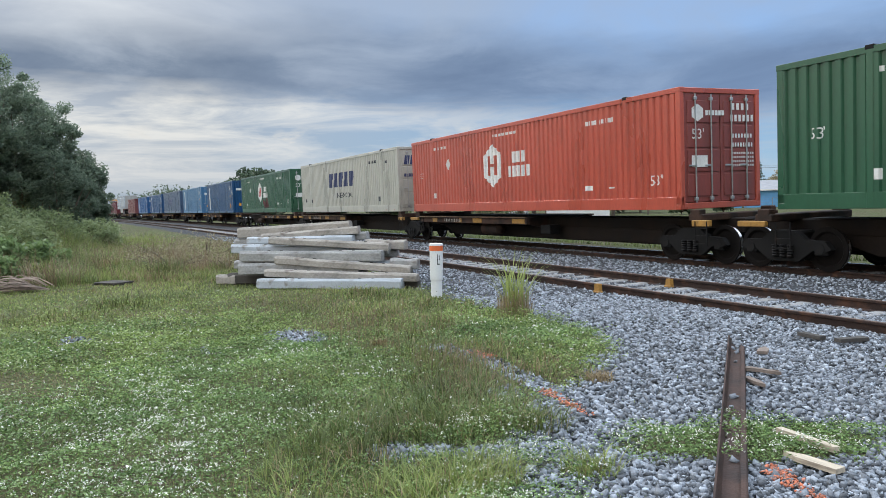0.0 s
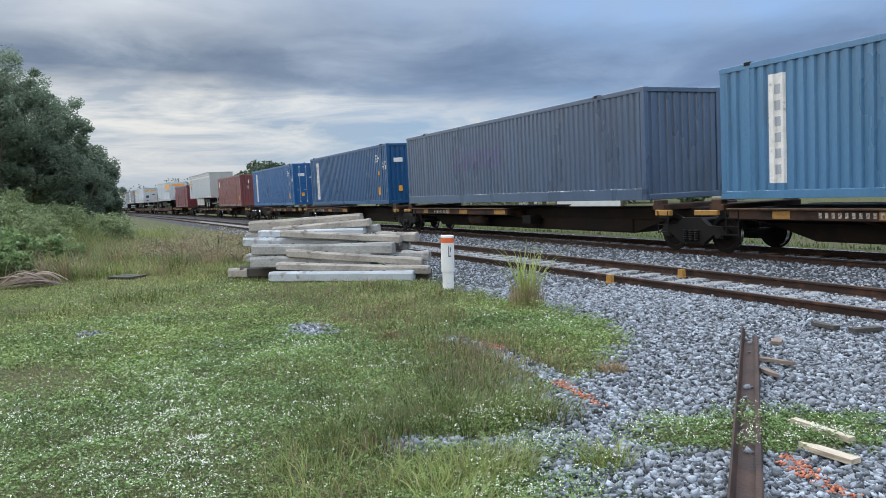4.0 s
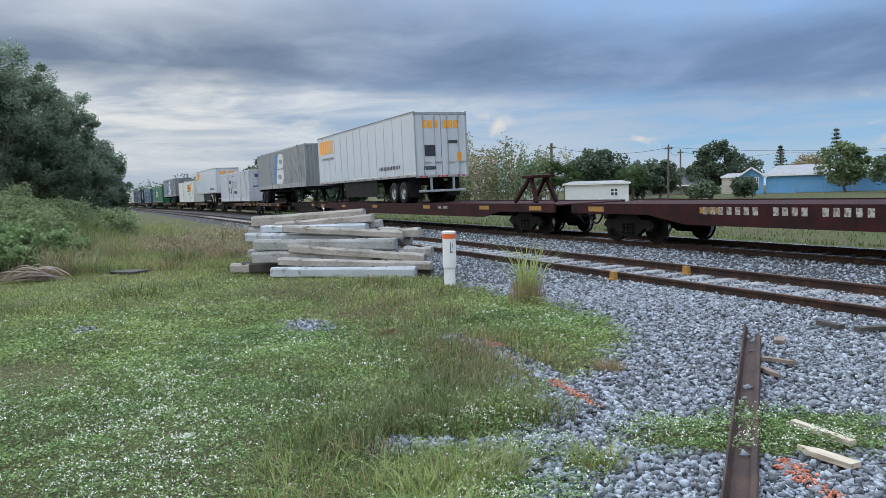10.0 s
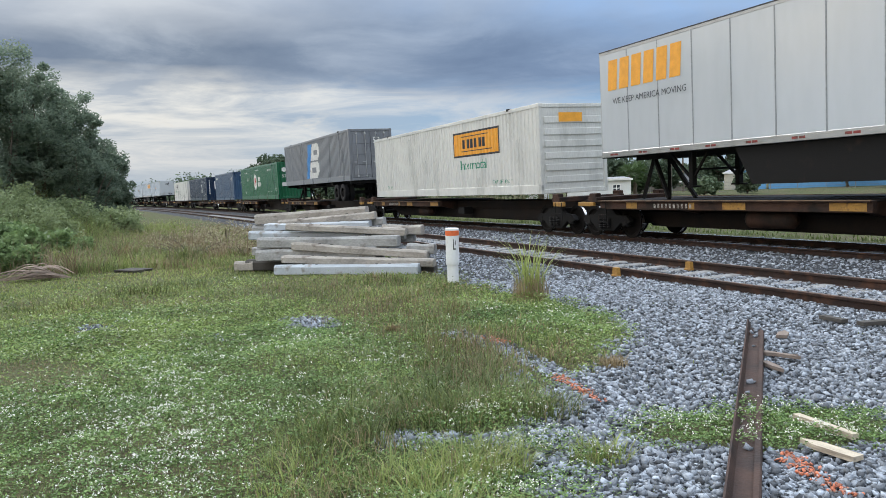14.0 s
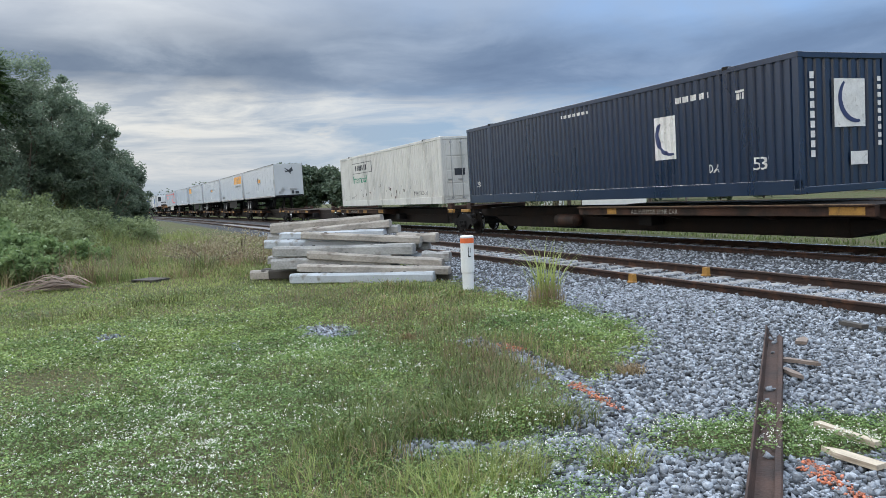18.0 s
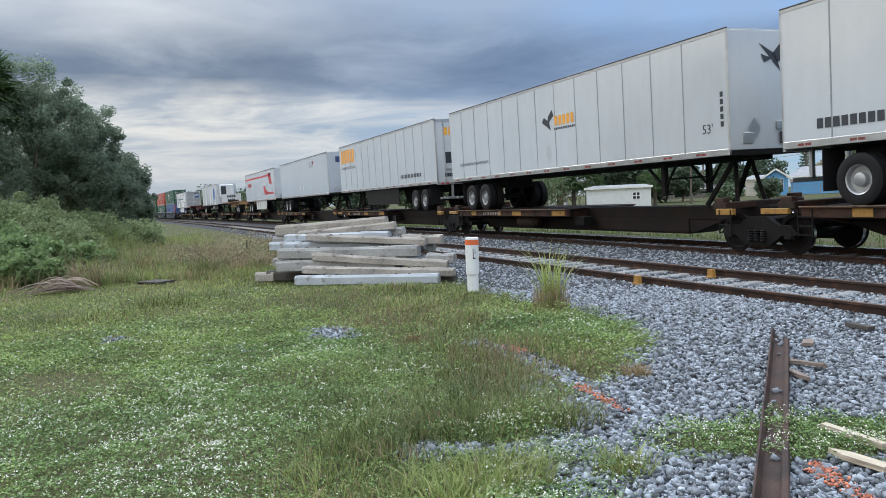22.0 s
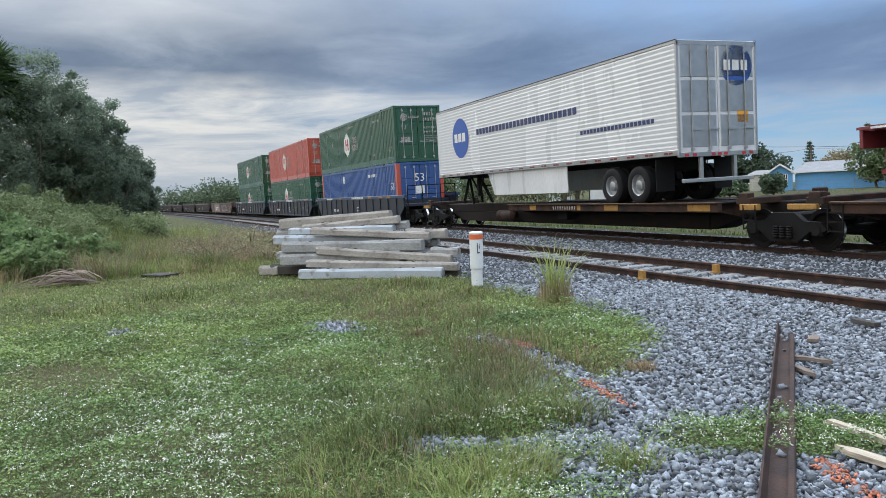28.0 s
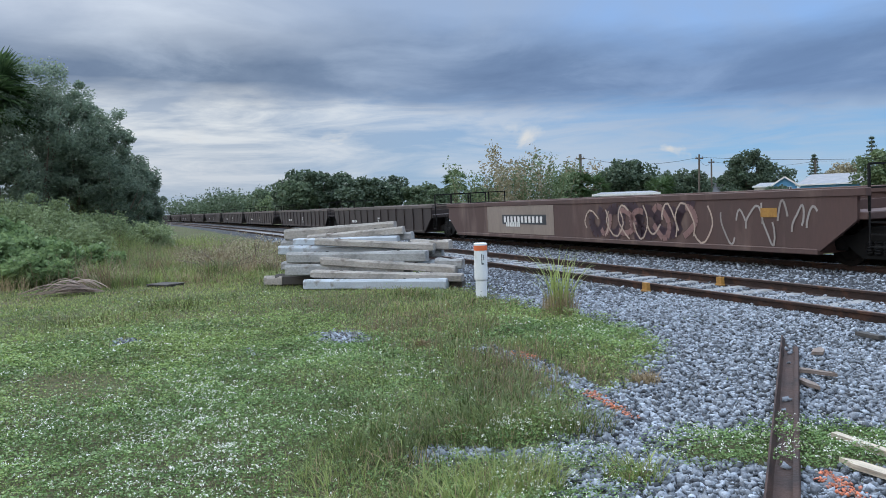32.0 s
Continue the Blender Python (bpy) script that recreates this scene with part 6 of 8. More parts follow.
    for sg in (-1, 1):
        x = sg * (h - 1.5)
        part("end_platform", Build().box(x - 0.6, x + 0.6, -1.45, 1.45, 0.95, 1.1, 0.02).box(*sorted((sg * (h - 2.1), sg * (h - 2.0))), -1.4, 1.4, 0.3, 1.3), key, car)
        g = Build()
        for y in (-1.3, -0.5, 0.5, 1.3):
            g.bar((sg * (h - 1.0), y, 1.1), (sg * (h - 1.0), y, 2.0), 0.04)
        g.bar((sg * (h - 1.0), -1.3, 2.0), (sg * (h - 1.0), 1.3, 2.0), 0.04)
        g.bar((sg * (h - 1.0), -1.3, 1.55), (sg * (h - 1.0), 1.3, 1.55), 0.03)
        for q in (-1.45, 1.45):
            stirrup(g, sg * (h - 0.7), q, 0.42, 1.1)
        part("railing", g, BLACK, car)
        part("draft_sill", Build().box(*sorted((sg * (h - 2.1), sg * (h + 0.05))), -0.35, 0.35, 0.72, 1.0, 0.03), key, car)
    if left_end:
        truck(car, -h + 1.0)
        coupler(car, -h - 0.1)
    else:
        truck(car, -h)
    if right_end:
        truck(car, h - 1.0)
        coupler(car, h + 0.1)
    return car


WELLBAND = paint("wellband", (0.016, 0.045, 0.105), 0.5)
well_car(-680.1, -659.6, WELLBLUE, "blue-black double-stack well car", band=WELLBAND, right_end=True)
well_car(-700.1, -680.1, WELLBLUE, "blue-black double-stack well car with sprayed graffiti", band=WELLBAND, graffiti=True)
well_car(-721.3, -700.1, WELLBLUE, "blue-black double-stack well car with sprayed graffiti", band=WELLBAND, left_end=True, graffiti=True)
WELLPINK = paint("wellpink", (0.070, 0.036, 0.030), 0.8, grime=(0.15, 0.10, 0.08), worn=0.06)
WELLDARK = paint("welldark", (0.022, 0.0125, 0.0105), 0.8, worn=0.06)
CHORDGREY = paint("chordgrey", (0.085, 0.068, 0.060), 0.8, worn=0.06)
well_car(-745.6, -723.0, WELLPINK, "empty faded brown well car covered in graffiti", ribbed=False, right_end=True, graffiti=True)
edge = -745.6
for k in range(9):
    nxt = edge - 20.2
    well_car(nxt, edge, WELLDARK, "empty dark rusty well car with a pale top edge", ribbed=True, left_end=(k % 3 == 1), chord=CHORDGREY)
    edge = nxt - (1.0 if k % 3 == 1 else 0)


def stack(s, top_key, top_col, low_key, low_col, low_rail=None, hub_top=True, hub_low=True):
    c = container(16.154, low_key, low_col, "corrugated 53-foot container set low in a well car", s, lift=0.33, rail=None, door=True)
    if hub_low:
        hub_marks(c, 16.154, letter=DIMWHITE)
    else:
        for x in (-8.077, 8.077):
            for sg in (-1, 1):
                part("red_post", Build().box(*sorted((x + math.copysign(0.006, x), x - math.copysign(0.3, x))), *sorted((sg * 1.302, sg * 1.1)), 0.0, 2.85, 0.01), paint("hubred", HUBRED), c, "red corner post")
        part("lettering", side_marks(c).text(6.9, 1.5, 0.4, "53").rect(-2.6, 2.1, 0.45, 0.45).word(3.0, 2.3, 1.6, 0.16, 8).b, WHITE, c)
        part("end_lettering", end_marks(16.154, out=0.03).text(-0.35, 1.9, 0.42, "53").rect(-0.3, 1.25, 0.5, 0.45).b, WHITE, c)
    c = container(16.154, top_key, top_col, "corrugated 53-foot container stacked on another", s, lift=0.33 + 2.92, door=True)
    hub_marks(c, 16.154, red=top_key == "hubred", letter=DIMWHITE)
    dash(c, 16.154, WHITE)


stack(-670.1, "hubgreen", HUBGREEN, "stackblue", (0.030, 0.085, 0.27), hub_low=False)
stack(-690.1, "hubred", HUBRED, "hubgreen", HUBGREEN)
stack(-710.2, "hubgreen", HUBGREEN, "hubgreen", HUBGREEN)
for ob in list(bpy.data.objects):
    if ob.name.split(".")[0] in ("lettering", "end_lettering", "wordmark", "end_wordmark", "serial_bars", "strip_lettering", "chord_lettering", "side_wordmark", "door_letters", "badge_letters", "end_label", "sign_bars", "rust_staining"):
        tagged(ob, kind="stuff")

# ---- crushed stone and turf, piece by piece ----
rng = np.random.default_rng(7)
VIEW_LO, VIEW_HI = radians(-13), radians(60)


def wedge(n, r0, r1, power=1.0):
    """Places seen from the path: x, y and distance, thinning out with distance."""
    r = r0 + (r1 - r0) * rng.random(n) ** power
    a = rng.uniform(VIEW_LO, VIEW_HI, n)
    return -r * np.cos(a), r * np.sin(a), r


def turns(n):
    """Random rotation matrices (n, 3, 3)."""
    q = rng.normal(size=(n, 4))
    q /= np.linalg.norm(q, axis=1)[:, None]
    w, x, y, z = q.T
    return np.stack([1 - 2 * (y * y + z * z), 2 * (x * y - z * w), 2 * (x * z + y * w), 2 * (x * y + z * w), 1 - 2 * (x * x + z * z), 2 * (y * z - x * w), 2 * (x * z - y * w), 2 * (y * z + x * w), 1 - 2 * (x * x + y * y)], -1).reshape(n, 3, 3)


PHI = (1 + 5 ** 0.5) / 2
ICO_V = np.array([(-1, PHI, 0), (1, PHI, 0), (-1, -PHI, 0), (1, -PHI, 0), (0, -1, PHI), (0, 1, PHI), (0, -1, -PHI), (0, 1, -PHI), (PHI, 0, -1), (PHI, 0, 1), (-PHI, 0, -1), (-PHI, 0, 1)], float) / 1.9
ICO_F = np.array([(0, 11, 5), (0, 5, 1), (0, 1, 7), (0, 7, 10), (0, 10, 11), (1, 5, 9), (5, 11, 4), (11, 10, 2), (10, 7, 6), (7, 1, 8), (3, 9, 4), (3, 4, 2), (3, 2, 6), (3, 6, 8), (3, 8, 9), (4, 9, 5), (2, 4, 11), (6, 2, 10), (8, 6, 7), (9, 8, 1)])
OCT_V = np.array([(1, 0, 0), (-1, 0, 0), (0, 1, 0), (0, -1, 0), (0, 0, 1), (0, 0, -1)], float)
OCT_F = np.array([(0, 2, 4), (2, 1, 4), (1, 3, 4), (3, 0, 4), (2, 0, 5), (1, 2, 5), (3, 1, 5), (0, 3, 5)])


BLOCK_V = np.array([(x, y, z) for x in (-0.8, 0.8) for y in (-0.8, 0.8) for z in (-0.8, 0.8)], float)
BLOCK_F = np.array([(0, 1, 3), (0, 3, 2), (4, 6, 7), (4, 7, 5), (0, 4, 5), (0, 5, 1), (2, 3, 7), (2, 7, 6), (0, 2, 6), (0, 6, 4), (1, 5, 7), (1, 7, 3)])


def pebbles(x, y, z, r, shape="ico"):
    """Angular stones at given places: vertices and triangles."""
    base_v, base_f = {"ico": (ICO_V, ICO_F), "oct": (OCT_V, OCT_F), "block": (BLOCK_V, BLOCK_F)}[shape]
    n, k = len(x), len(base_v)
    v = base_v[None] * rng.uniform(0.42, 1.35, (n, k, 1)) * np.stack([np.ones(n), rng.uniform(0.55, 0.95, n), rng.uniform(0.45, 0.8, n)], -1)[:, None]
    v = np.einsum("nij,nkj->nki", turns(n), v) * r[:, None, None]
    v[..., 2] *= 0.8
    v += np.stack([x, y, z], -1)[:, None]
    f = base_f[None] + (np.arange(n) * k)[:, None, None]
    return v.reshape(-1, 3), f.reshape(-1, 3)


STONE = surface("grey_crushed_granite", (0.215, 0.238, 0.272), 0.85, 0, 0.3, 14, 0.4, 90, islands=0.85)
# darkened stone that stands in for shade beneath the train
SHADED_BALLAST = surface("shade_darkened_ballast", (0.055, 0.055, 0.056), 0.8, 0, 0.3, 14, 0.35, 90, islands=0.6)
ORANGE = surface("orange_spray_paint", (0.52, 0.165, 0.085), 0.75, 0, 0.35, 20, 0.2, 60, stain=(0.22, 0.20, 0.19), stain_at=(0.50, 0.62), islands=0.4)

x, y, r = wedge(150000, 2.6, 13.0, 0.9)
on_tie = (np.abs(y - NEAR_Y) < 1.32) & (np.abs((x + 75) / 0.61 - np.round((x + 75) / 0.61)) * 0.61 < 0.12)
keep = (rng.random(len(x)) < gravelness(x, y) * 1.2) & (line_offset(x, y) < -0.8) & ~(on_tie & (rng.random(len(x)) < 0.2 + 0.6 * wave(x, y, 0.5)))
x, y, r = x[keep], y[keep], r[keep]
size = (0.0105 + 0.0165 * rng.random(len(x)) ** 1.5) * (1 + 0.02 * r)
v, f = pebbles(x, y, ground_z(x, y) + size * rng.uniform(-0.3, 0.7, len(x)), size, "block")
loose = tagged(new("crushed_stone", quick_mesh("crushed_stone", v, f, STONE)), "loose grey angular crushed stone", "gravel", kind="stuff")
x, y, r = wedge(70000, 11.0, 46.0, 1.35)
off = line_offset(x, y)
on_tie = (np.abs(y - NEAR_Y) < 1.32) & (np.abs((x + 75) / 0.61 - np.round((x + 75) / 0.61)) * 0.61 < 0.12)
keep = (rng.random(len(x)) < gravelness(x, y)) & (off < 2.4) & ~(on_tie & (rng.random(len(x)) < 0.2 + 0.6 * wave(x, y, 0.5)))
x, y, r = x[keep], y[keep], r[keep]
size = rng.uniform(0.020, 0.036, len(x)) * (1 + 0.035 * r)
black = np.abs(line_offset(x, y)) < 0.85 + 0.1 * wave(x, y, 0.3)
for sel, mat, name, label in ((~black, STONE, "ballast", "grey stone ballast along the tracks"), (black, SHADED_BALLAST, "oily_ballast", "ballast between the main rails, darkened for the train's shade")):
    v, f = pebbles(x[sel], y[sel], ground_z(x[sel], y[sel]) + size[sel] * rng.uniform(-0.2, 0.3, int(sel.sum())), size[sel], "oct")
    tagged(new(name, quick_mesh(name, v, f, mat)), label, "gravel", kind="stuff")
# single stones lying on top, nearest to the path
shapes = []
for k in range(10):
    v, f = pebbles(np.zeros(1), np.zeros(1), np.zeros(1), np.ones(1), "block")
    shapes.append(quick_mesh("stone", v, f, STONE))
loose_top = thing("loose_stones", "single angular grey stones lying on the gravel", "stones", kind="structure")
made = 0
while made < 260:
    a, d = rng.uniform(radians(20), radians(56)), rng.uniform(2.9, 7.5)
    px, py = -d * math.cos(a), d * math.sin(a)
    if gravelness(np.array([px]), np.array([py]))[0] > 0.75:
        sz = rng.uniform(0.022, 0.036)
        part("stone", shapes[made % 10], STONE, loose_top, at=Matrix.Translation((px, py, float(ground_z(px, py)) + sz * 0.55)) @ Euler(rng.uniform(0, 6, 3)).to_matrix().to_4x4() @ Matrix.Diagonal((sz, sz, sz, 1)))
        made += 1


def sprayed(cx0, cy0, cx1, cy1, n, spread, label):
    w = rng.random(n)
    x, y = cx0 + w * (cx1 - cx0) + rng.normal(0, spread, n), cy0 + w * (cy1 - cy0) + rng.normal(0, spread, n)
    size = rng.uniform(0.005, 0.016, n)
    v, f = pebbles(x, y, ground_z(x, y) + 0.020 + size * 0.3, size, "block")
    tagged(new("sprayed_stones", quick_mesh("sprayed_stones", v, f, ORANGE)), label, "paint mark", kind="stuff")


sprayed(-5.29, 3.36, -5.05, 3.33, 110, 0.035, "stones sprayed with an orange survey line")
sprayed(-5.0, 3.32, -4.55, 3.24, 110, 0.03, "stones sprayed with an orange survey line")
sprayed(-7.05, 3.62, -6.8, 3.64, 100, 0.055, "stones sprayed with an orange survey spot")
sprayed(-3.08, 3.50, -2.85, 3.40, 130, 0.04, "stones and weeds sprayed orange")
sprayed(-2.83, 3.38, -2.52, 3.30, 90, 0.03, "stones and weeds sprayed orange")

GRASS = leafy("fresh_grass", (0.024, 0.040, 0.011), (0.235, 0.29, 0.10), 0.5, 0.35)
BRIGHT = leafy("bright_grass", (0.085, 0.125, 0.032), (0.40, 0.46, 0.155), 0.5, 0.35)
DRY = leafy("dry_grass", (0.13, 0.095, 0.05), (0.44, 0.35, 0.21))
STALK = leafy("brown_seed_stalks", (0.13, 0.095, 0.06), (0.31, 0.235, 0.15))
WEED = leafy("low_weed_leaves", (0.020, 0.050, 0.012), (0.285, 0.43, 0.15), 0.5, 0.15)
WEED_WARM = leafy("yellow_weed_leaves", (0.036, 0.068, 0.014), (0.38, 0.50, 0.155), 0.5, 0.18)
LONGGRASS = leafy("long_bowed_grass", (0.022, 0.034, 0.010), (0.215, 0.25, 0.085), 0.5, 0.3)
FLOWER = surface("small_white_flowers", (0.78, 0.78, 0.72), 0.7, 0, 0.05, 20, 0)


def blades(x, y, z, h, w, lean=0.5):
    """Bent grass blades: five vertices and three triangles each."""
    n = len(x)
    a = rng.uniform(0, 2 * np.pi, n)
    l = rng.normal(0, lean, n) * h
    sx, sy = -np.sin(a) * w, np.cos(a) * w
    dx, dy = np.cos(a) * l, np.sin(a) * l
    v = np.empty((n, 5, 3))
    v[:, 0] = np.stack([x - sx, y - sy, z], -1)
    v[:, 1] = np.stack([x + sx, y + sy, z], -1)
    v[:, 2] = np.stack([x + sx * 0.75 + dx * 0.35, y + sy * 0.75 + dy * 0.35, z + h * 0.6], -1)
    v[:, 3] = np.stack([x - sx * 0.75 + dx * 0.35, y - sy * 0.75 + dy * 0.35, z + h * 0.6], -1)
    v[:, 4] = np.stack([x + dx, y + dy, z + h * rng.uniform(0.75, 1.0, n)], -1)
    f = np.array([(0, 1, 2), (0, 2, 3), (3, 2, 4)])[None] + (np.arange(n) * 5)[:, None, None]
    return v.reshape(-1, 3), f.reshape(-1, 3)


def leaves(x, y, z, size, flat=0.6):
    """Small rhombic leaves of two triangles."""
    n = len(x)
    m = turns(n)
    u, w = m[:, :, 0].copy(), m[:, :, 1].copy()
    u[:, 2] *= 1 - flat
    w[:, 2] *= 1 - flat
    c = np.stack([x, y, z], -1)
    s = np.asarray(size)[:, None] if np.ndim(size) else size
    v = np.stack([c - u * s, c - w * s * 0.55, c + u * s, c + w * s * 0.55], 1)
    f = np.array([(0, 1, 2, 3)])[None] + (np.arange(n) * 4)[:, None, None]
    return v.reshape(-1, 3), f.reshape(-1, 4)


def tall(x, y):
    """How rank the grass stands: a belt along the stone's edge and tufts here and there."""
    belt = np.exp(-((y - (gravel_edge(x) - 1.1)) / 0.9) ** 2) * (x < -3.6)
    far = np.clip((-x - 15.5) / 4, 0, 1) * np.clip((y - 0.2) / 1.5, 0, 1)
    return np.clip(belt * (0.5 + 0.6 * wave(x, y, 0.5) + 0.4 * wave(x, y, 0.17)) + 0.7 * far, 0, 1.3)


def herbage(x, y, tl):
    """Where low weeds with white flowers cover the ground: the near lawn, the stone's rim and a tongue across the stone."""
    lawn = np.clip(1.15 - tl * 1.1 - np.clip((-x - 9.0) / 3.0, 0, 1.05), 0.08, 1) * np.clip((3.1 - y) / 0.8, 0.3, 1)
    lawn *= np.clip(0.85 + 0.5 * wave(x, y, 0.9) + 0.35 * wave(x, y, 0.3), 0.2, 1)
    tongue = np.exp(-(((x + 3.52 - 0.3 * (y - 3.85)) / 0.6) ** 2 + ((y - 3.85) / 1.2) ** 2))
    rim = np.exp(-(((x + 8.0) / 1.7) ** 2 + ((y - 4.6) / 0.7) ** 2))
    return np.clip(lawn + tongue + rim, 0, 1)


x, y, r = wedge(270000, 2.3, 24.0, 1.1)
g, tl = gravelness(x, y), tall(x, y)
herb = herbage(x, y, tl)
worn = bare(x, y)
keep = (rng.random(len(x)) > g * 0.985) & (rng.random(len(x)) > herb * 0.8 * (1 - worn)) & (line_offset(x, y) < -7.0)
x, y, r, tl, worn = x[keep], y[keep], r[keep], tl[keep], worn[keep]
h = (1 - 0.45 * worn) * (0.04 + 0.10 * tl ** 1.2) * rng.uniform(0.4, 1.4, len(x)) * (1 + 0.010 * r)
brown = rng.random(len(x)) < np.clip(0.06 + 0.32 * tl + 0.22 * wave(x, y, 1.1) + 0.16 * wave(x, y, 0.4) + 0.8 * worn, 0.02, 0.9)
pale = ~brown & (rng.random(len(x)) < np.clip(0.42 + 0.4 * wave(x, y, 0.8) + np.clip((-x - 7.5) / 4, 0, 0.6) * np.clip((2.5 - y) / 1.5, 0, 1), 0.05, 0.94))
for sel, mat, name, label in ((~brown & ~pale, GRASS, "grass", "rough green grass"), (pale, BRIGHT, "bright_grass", "fresh yellow-green grass"), (brown, DRY, "dry_grass", "brown dry grass and seed stems")):
    v, f = blades(x[sel], y[sel], ground_z(x[sel], y[sel]) - 0.01, h[sel], 0.0012 + 0.00040 * r[sel], 0.85)
    tagged(new(name, quick_mesh(name, v, f, mat)), label, "grass", kind="stuff")

x, y, r = wedge(600000, 2.3, 15.0, 0.9)
tl, g = tall(x, y), gravelness(x, y)
herb = herbage(x, y, tl)
keep = (rng.random(len(x)) > g) & (rng.random(len(x)) < herb * (1 - 0.85 * bare(x, y)))
x, y, r, herb = x[keep], y[keep], r[keep], herb[keep]
hump = np.clip(0.55 + 0.55 * wave(x, y, 0.33) + 0.5 * wave(x, y, 0.11), 0.06, 2)
lift = rng.random(len(x)) ** 0.8 * 0.135 * hump
warm = rng.random(len(x)) < np.clip(0.45 + 0.9 * wave(x, y, 1.1) + 0.3 * wave(x, y, 0.3) + np.clip((-x - 6) / 5, -0.35, 0.25) - 0.12, 0.03, 0.97)
lz, size = ground_z(x, y) + 0.008 + lift, (0.0062 + 0.00105 * r) * rng.uniform(0.6, 1.4, len(x))
for sel, mat, name, label in ((~warm, WEED, "ground_cover", "low deep green clover-like weeds"), (warm, WEED_WARM, "yellow_ground_cover", "low yellow-green clover-like weeds")):
    v, f = leaves(x[sel], y[sel], lz[sel], size[sel], 0.42)
    tagged(new(name, quick_mesh(name, v, f, mat)), label, "weeds", kind="stuff")
dense = 0.42 + 0.35 * wave(x, y, 0.8) + 0.4 * wave(x, y, 0.25) + 0.65 * np.exp(-(((x + 4.9) / 1.7) ** 2 + ((y - 0.35) / 0.75) ** 2)) + 0.5 * np.exp(-(((x + 10.9) / 0.9) ** 2 + ((y - 1.0) / 0.7) ** 2))
pick = rng.random(len(x)) < 0.125 * np.clip(dense, 0.03, 1.3) ** 1.7 * herb * np.clip((x + 9.5) / 3.5, 0.3, 1)
x, y, r, hump = x[pick], y[pick], r[pick], hump[pick]
petals = 4
px, py = np.repeat(x, petals) + rng.normal(0, 0.0075, len(x) * petals), np.repeat(y, petals) + rng.normal(0, 0.0075, len(x) * petals)
pz = np.repeat(ground_z(x, y) + 0.035 + 0.12 * hump * rng.uniform(0.6, 1.0, len(x)), petals) + rng.normal(0, 0.006, len(px))
v, f = leaves(px, py, pz, (0.0046 + 0.00042 * np.repeat(r, petals)) * rng.uniform(0.6, 1.3, len(px)), 0.1)
tagged(new("white_flowers", quick_mesh("white_flowers", v, f, FLOWER)), "clustered tiny white flower heads", "flowers", kind="stuff")


# the same turf and stone thinner around and behind the standpoint
x, y = rng.uniform(-14, 11, 80000), rng.uniform(-11, 7, 80000)
a = np.arctan2(y, -x)
keep = ((a < VIEW_LO) | (a > VIEW_HI) | (np.hypot(x, y) < 2.3)) & (rng.random(len(x)) < np.exp(-((np.hypot(x, y) / 9) ** 2)) * 1.3)
x, y = x[keep], y[keep]
g = gravelness(x, y) > 0.5
low, high = rng.random(len(x)) < 0.45, rng.random(len(x)) < 0.5
for sel, mat, name, label in ((~g & low, GRASS, "rough_grass", "rough green grass"), (~g & ~low & high, WEED, "creeping_weeds", "low deep green weeds"), (~g & ~low & ~high, WEED_WARM, "creeping_yellow_weeds", "low yellow-green weeds"), (g, STONE, "scattered_stone", "loose grey crushed stone")):
    px, py, n = x[sel], y[sel], int(sel.sum())
    if mat is GRASS:
        v, f = blades(px, py, ground_z(px, py) - 0.01, rng.uniform(0.04, 0.15, n), np.full(n, 0.004), 0.85)
    elif mat is STONE:
        v, f = pebbles(px, py, ground_z(px, py), rng.uniform(0.015, 0.032, n), "block")
    else:
        v, f = leaves(px, py, ground_z(px, py) + 0.008 + 0.1 * rng.random(n), 0.022 * rng.uniform(0.6, 1.4, n), 0.12)
    tagged(new(name, quick_mesh(name, v, f, mat)), label, "grass" if mat is GRASS else "gravel" if mat is STONE else "weeds", kind="stuff")


def clump(name, x0, y0, n, radius, h, w, mat, label, lean=0.35, spread=0.4):
    a, d = rng.uniform(0, 2 * np.pi, n), radius * rng.random(n) ** 0.7
    x, y = x0 + d * np.cos(a), y0 + d * np.sin(a)
    v, f = blades(x, y, ground_z(x, y) - 0.01, h * rng.uniform(spread, 1.0, n), np.full(n, w), lean)
    return tagged(new(name, quick_mesh(name, v, f, mat)), label, "grass tuft")


def arching(name, x0, y0, n, radius, h, w, mat, label, reach=0.7):
    """A tuft of long blades that bow over: four short segments each."""
    a, d = rng.uniform(0, 2 * np.pi, n), radius * rng.random(n) ** 0.7
    x, y = x0 + d * np.cos(a), y0 + d * np.sin(a)
    hh, way = h * rng.uniform(0.45, 1.0, n), a + rng.normal(0, 0.9, n)
    out, wide = hh * reach * rng.uniform(0.2, 1.3, n), w * rng.uniform(0.6, 1.2, n)
    z, rows = ground_z(x, y) - 0.01, []
    for q in (0.0, 0.3, 0.6, 0.85, 1.0):
        c = np.stack([x + np.cos(way) * out * q ** 1.8, y + np.sin(way) * out * q ** 1.8, z + hh * (q - 0.32 * q ** 3)], -1)
        side = np.stack([-np.sin(way), np.cos(way), 0 * way], -1) * (wide * (1 - 0.9 * q ** 2))[:, None]
        rows += [c - side, c + side]
    v = np.stack(rows, 1)
    f = np.array([(2 * k, 2 * k + 1, 2 * k + 3, 2 * k + 2) for k in range(4)])[None] + (np.arange(n) * 10)[:, None, None]
    return tagged(new(name, quick_mesh(name, v.reshape(-1, 3), f.reshape(-1, 4), mat)), label, "grass tuft")


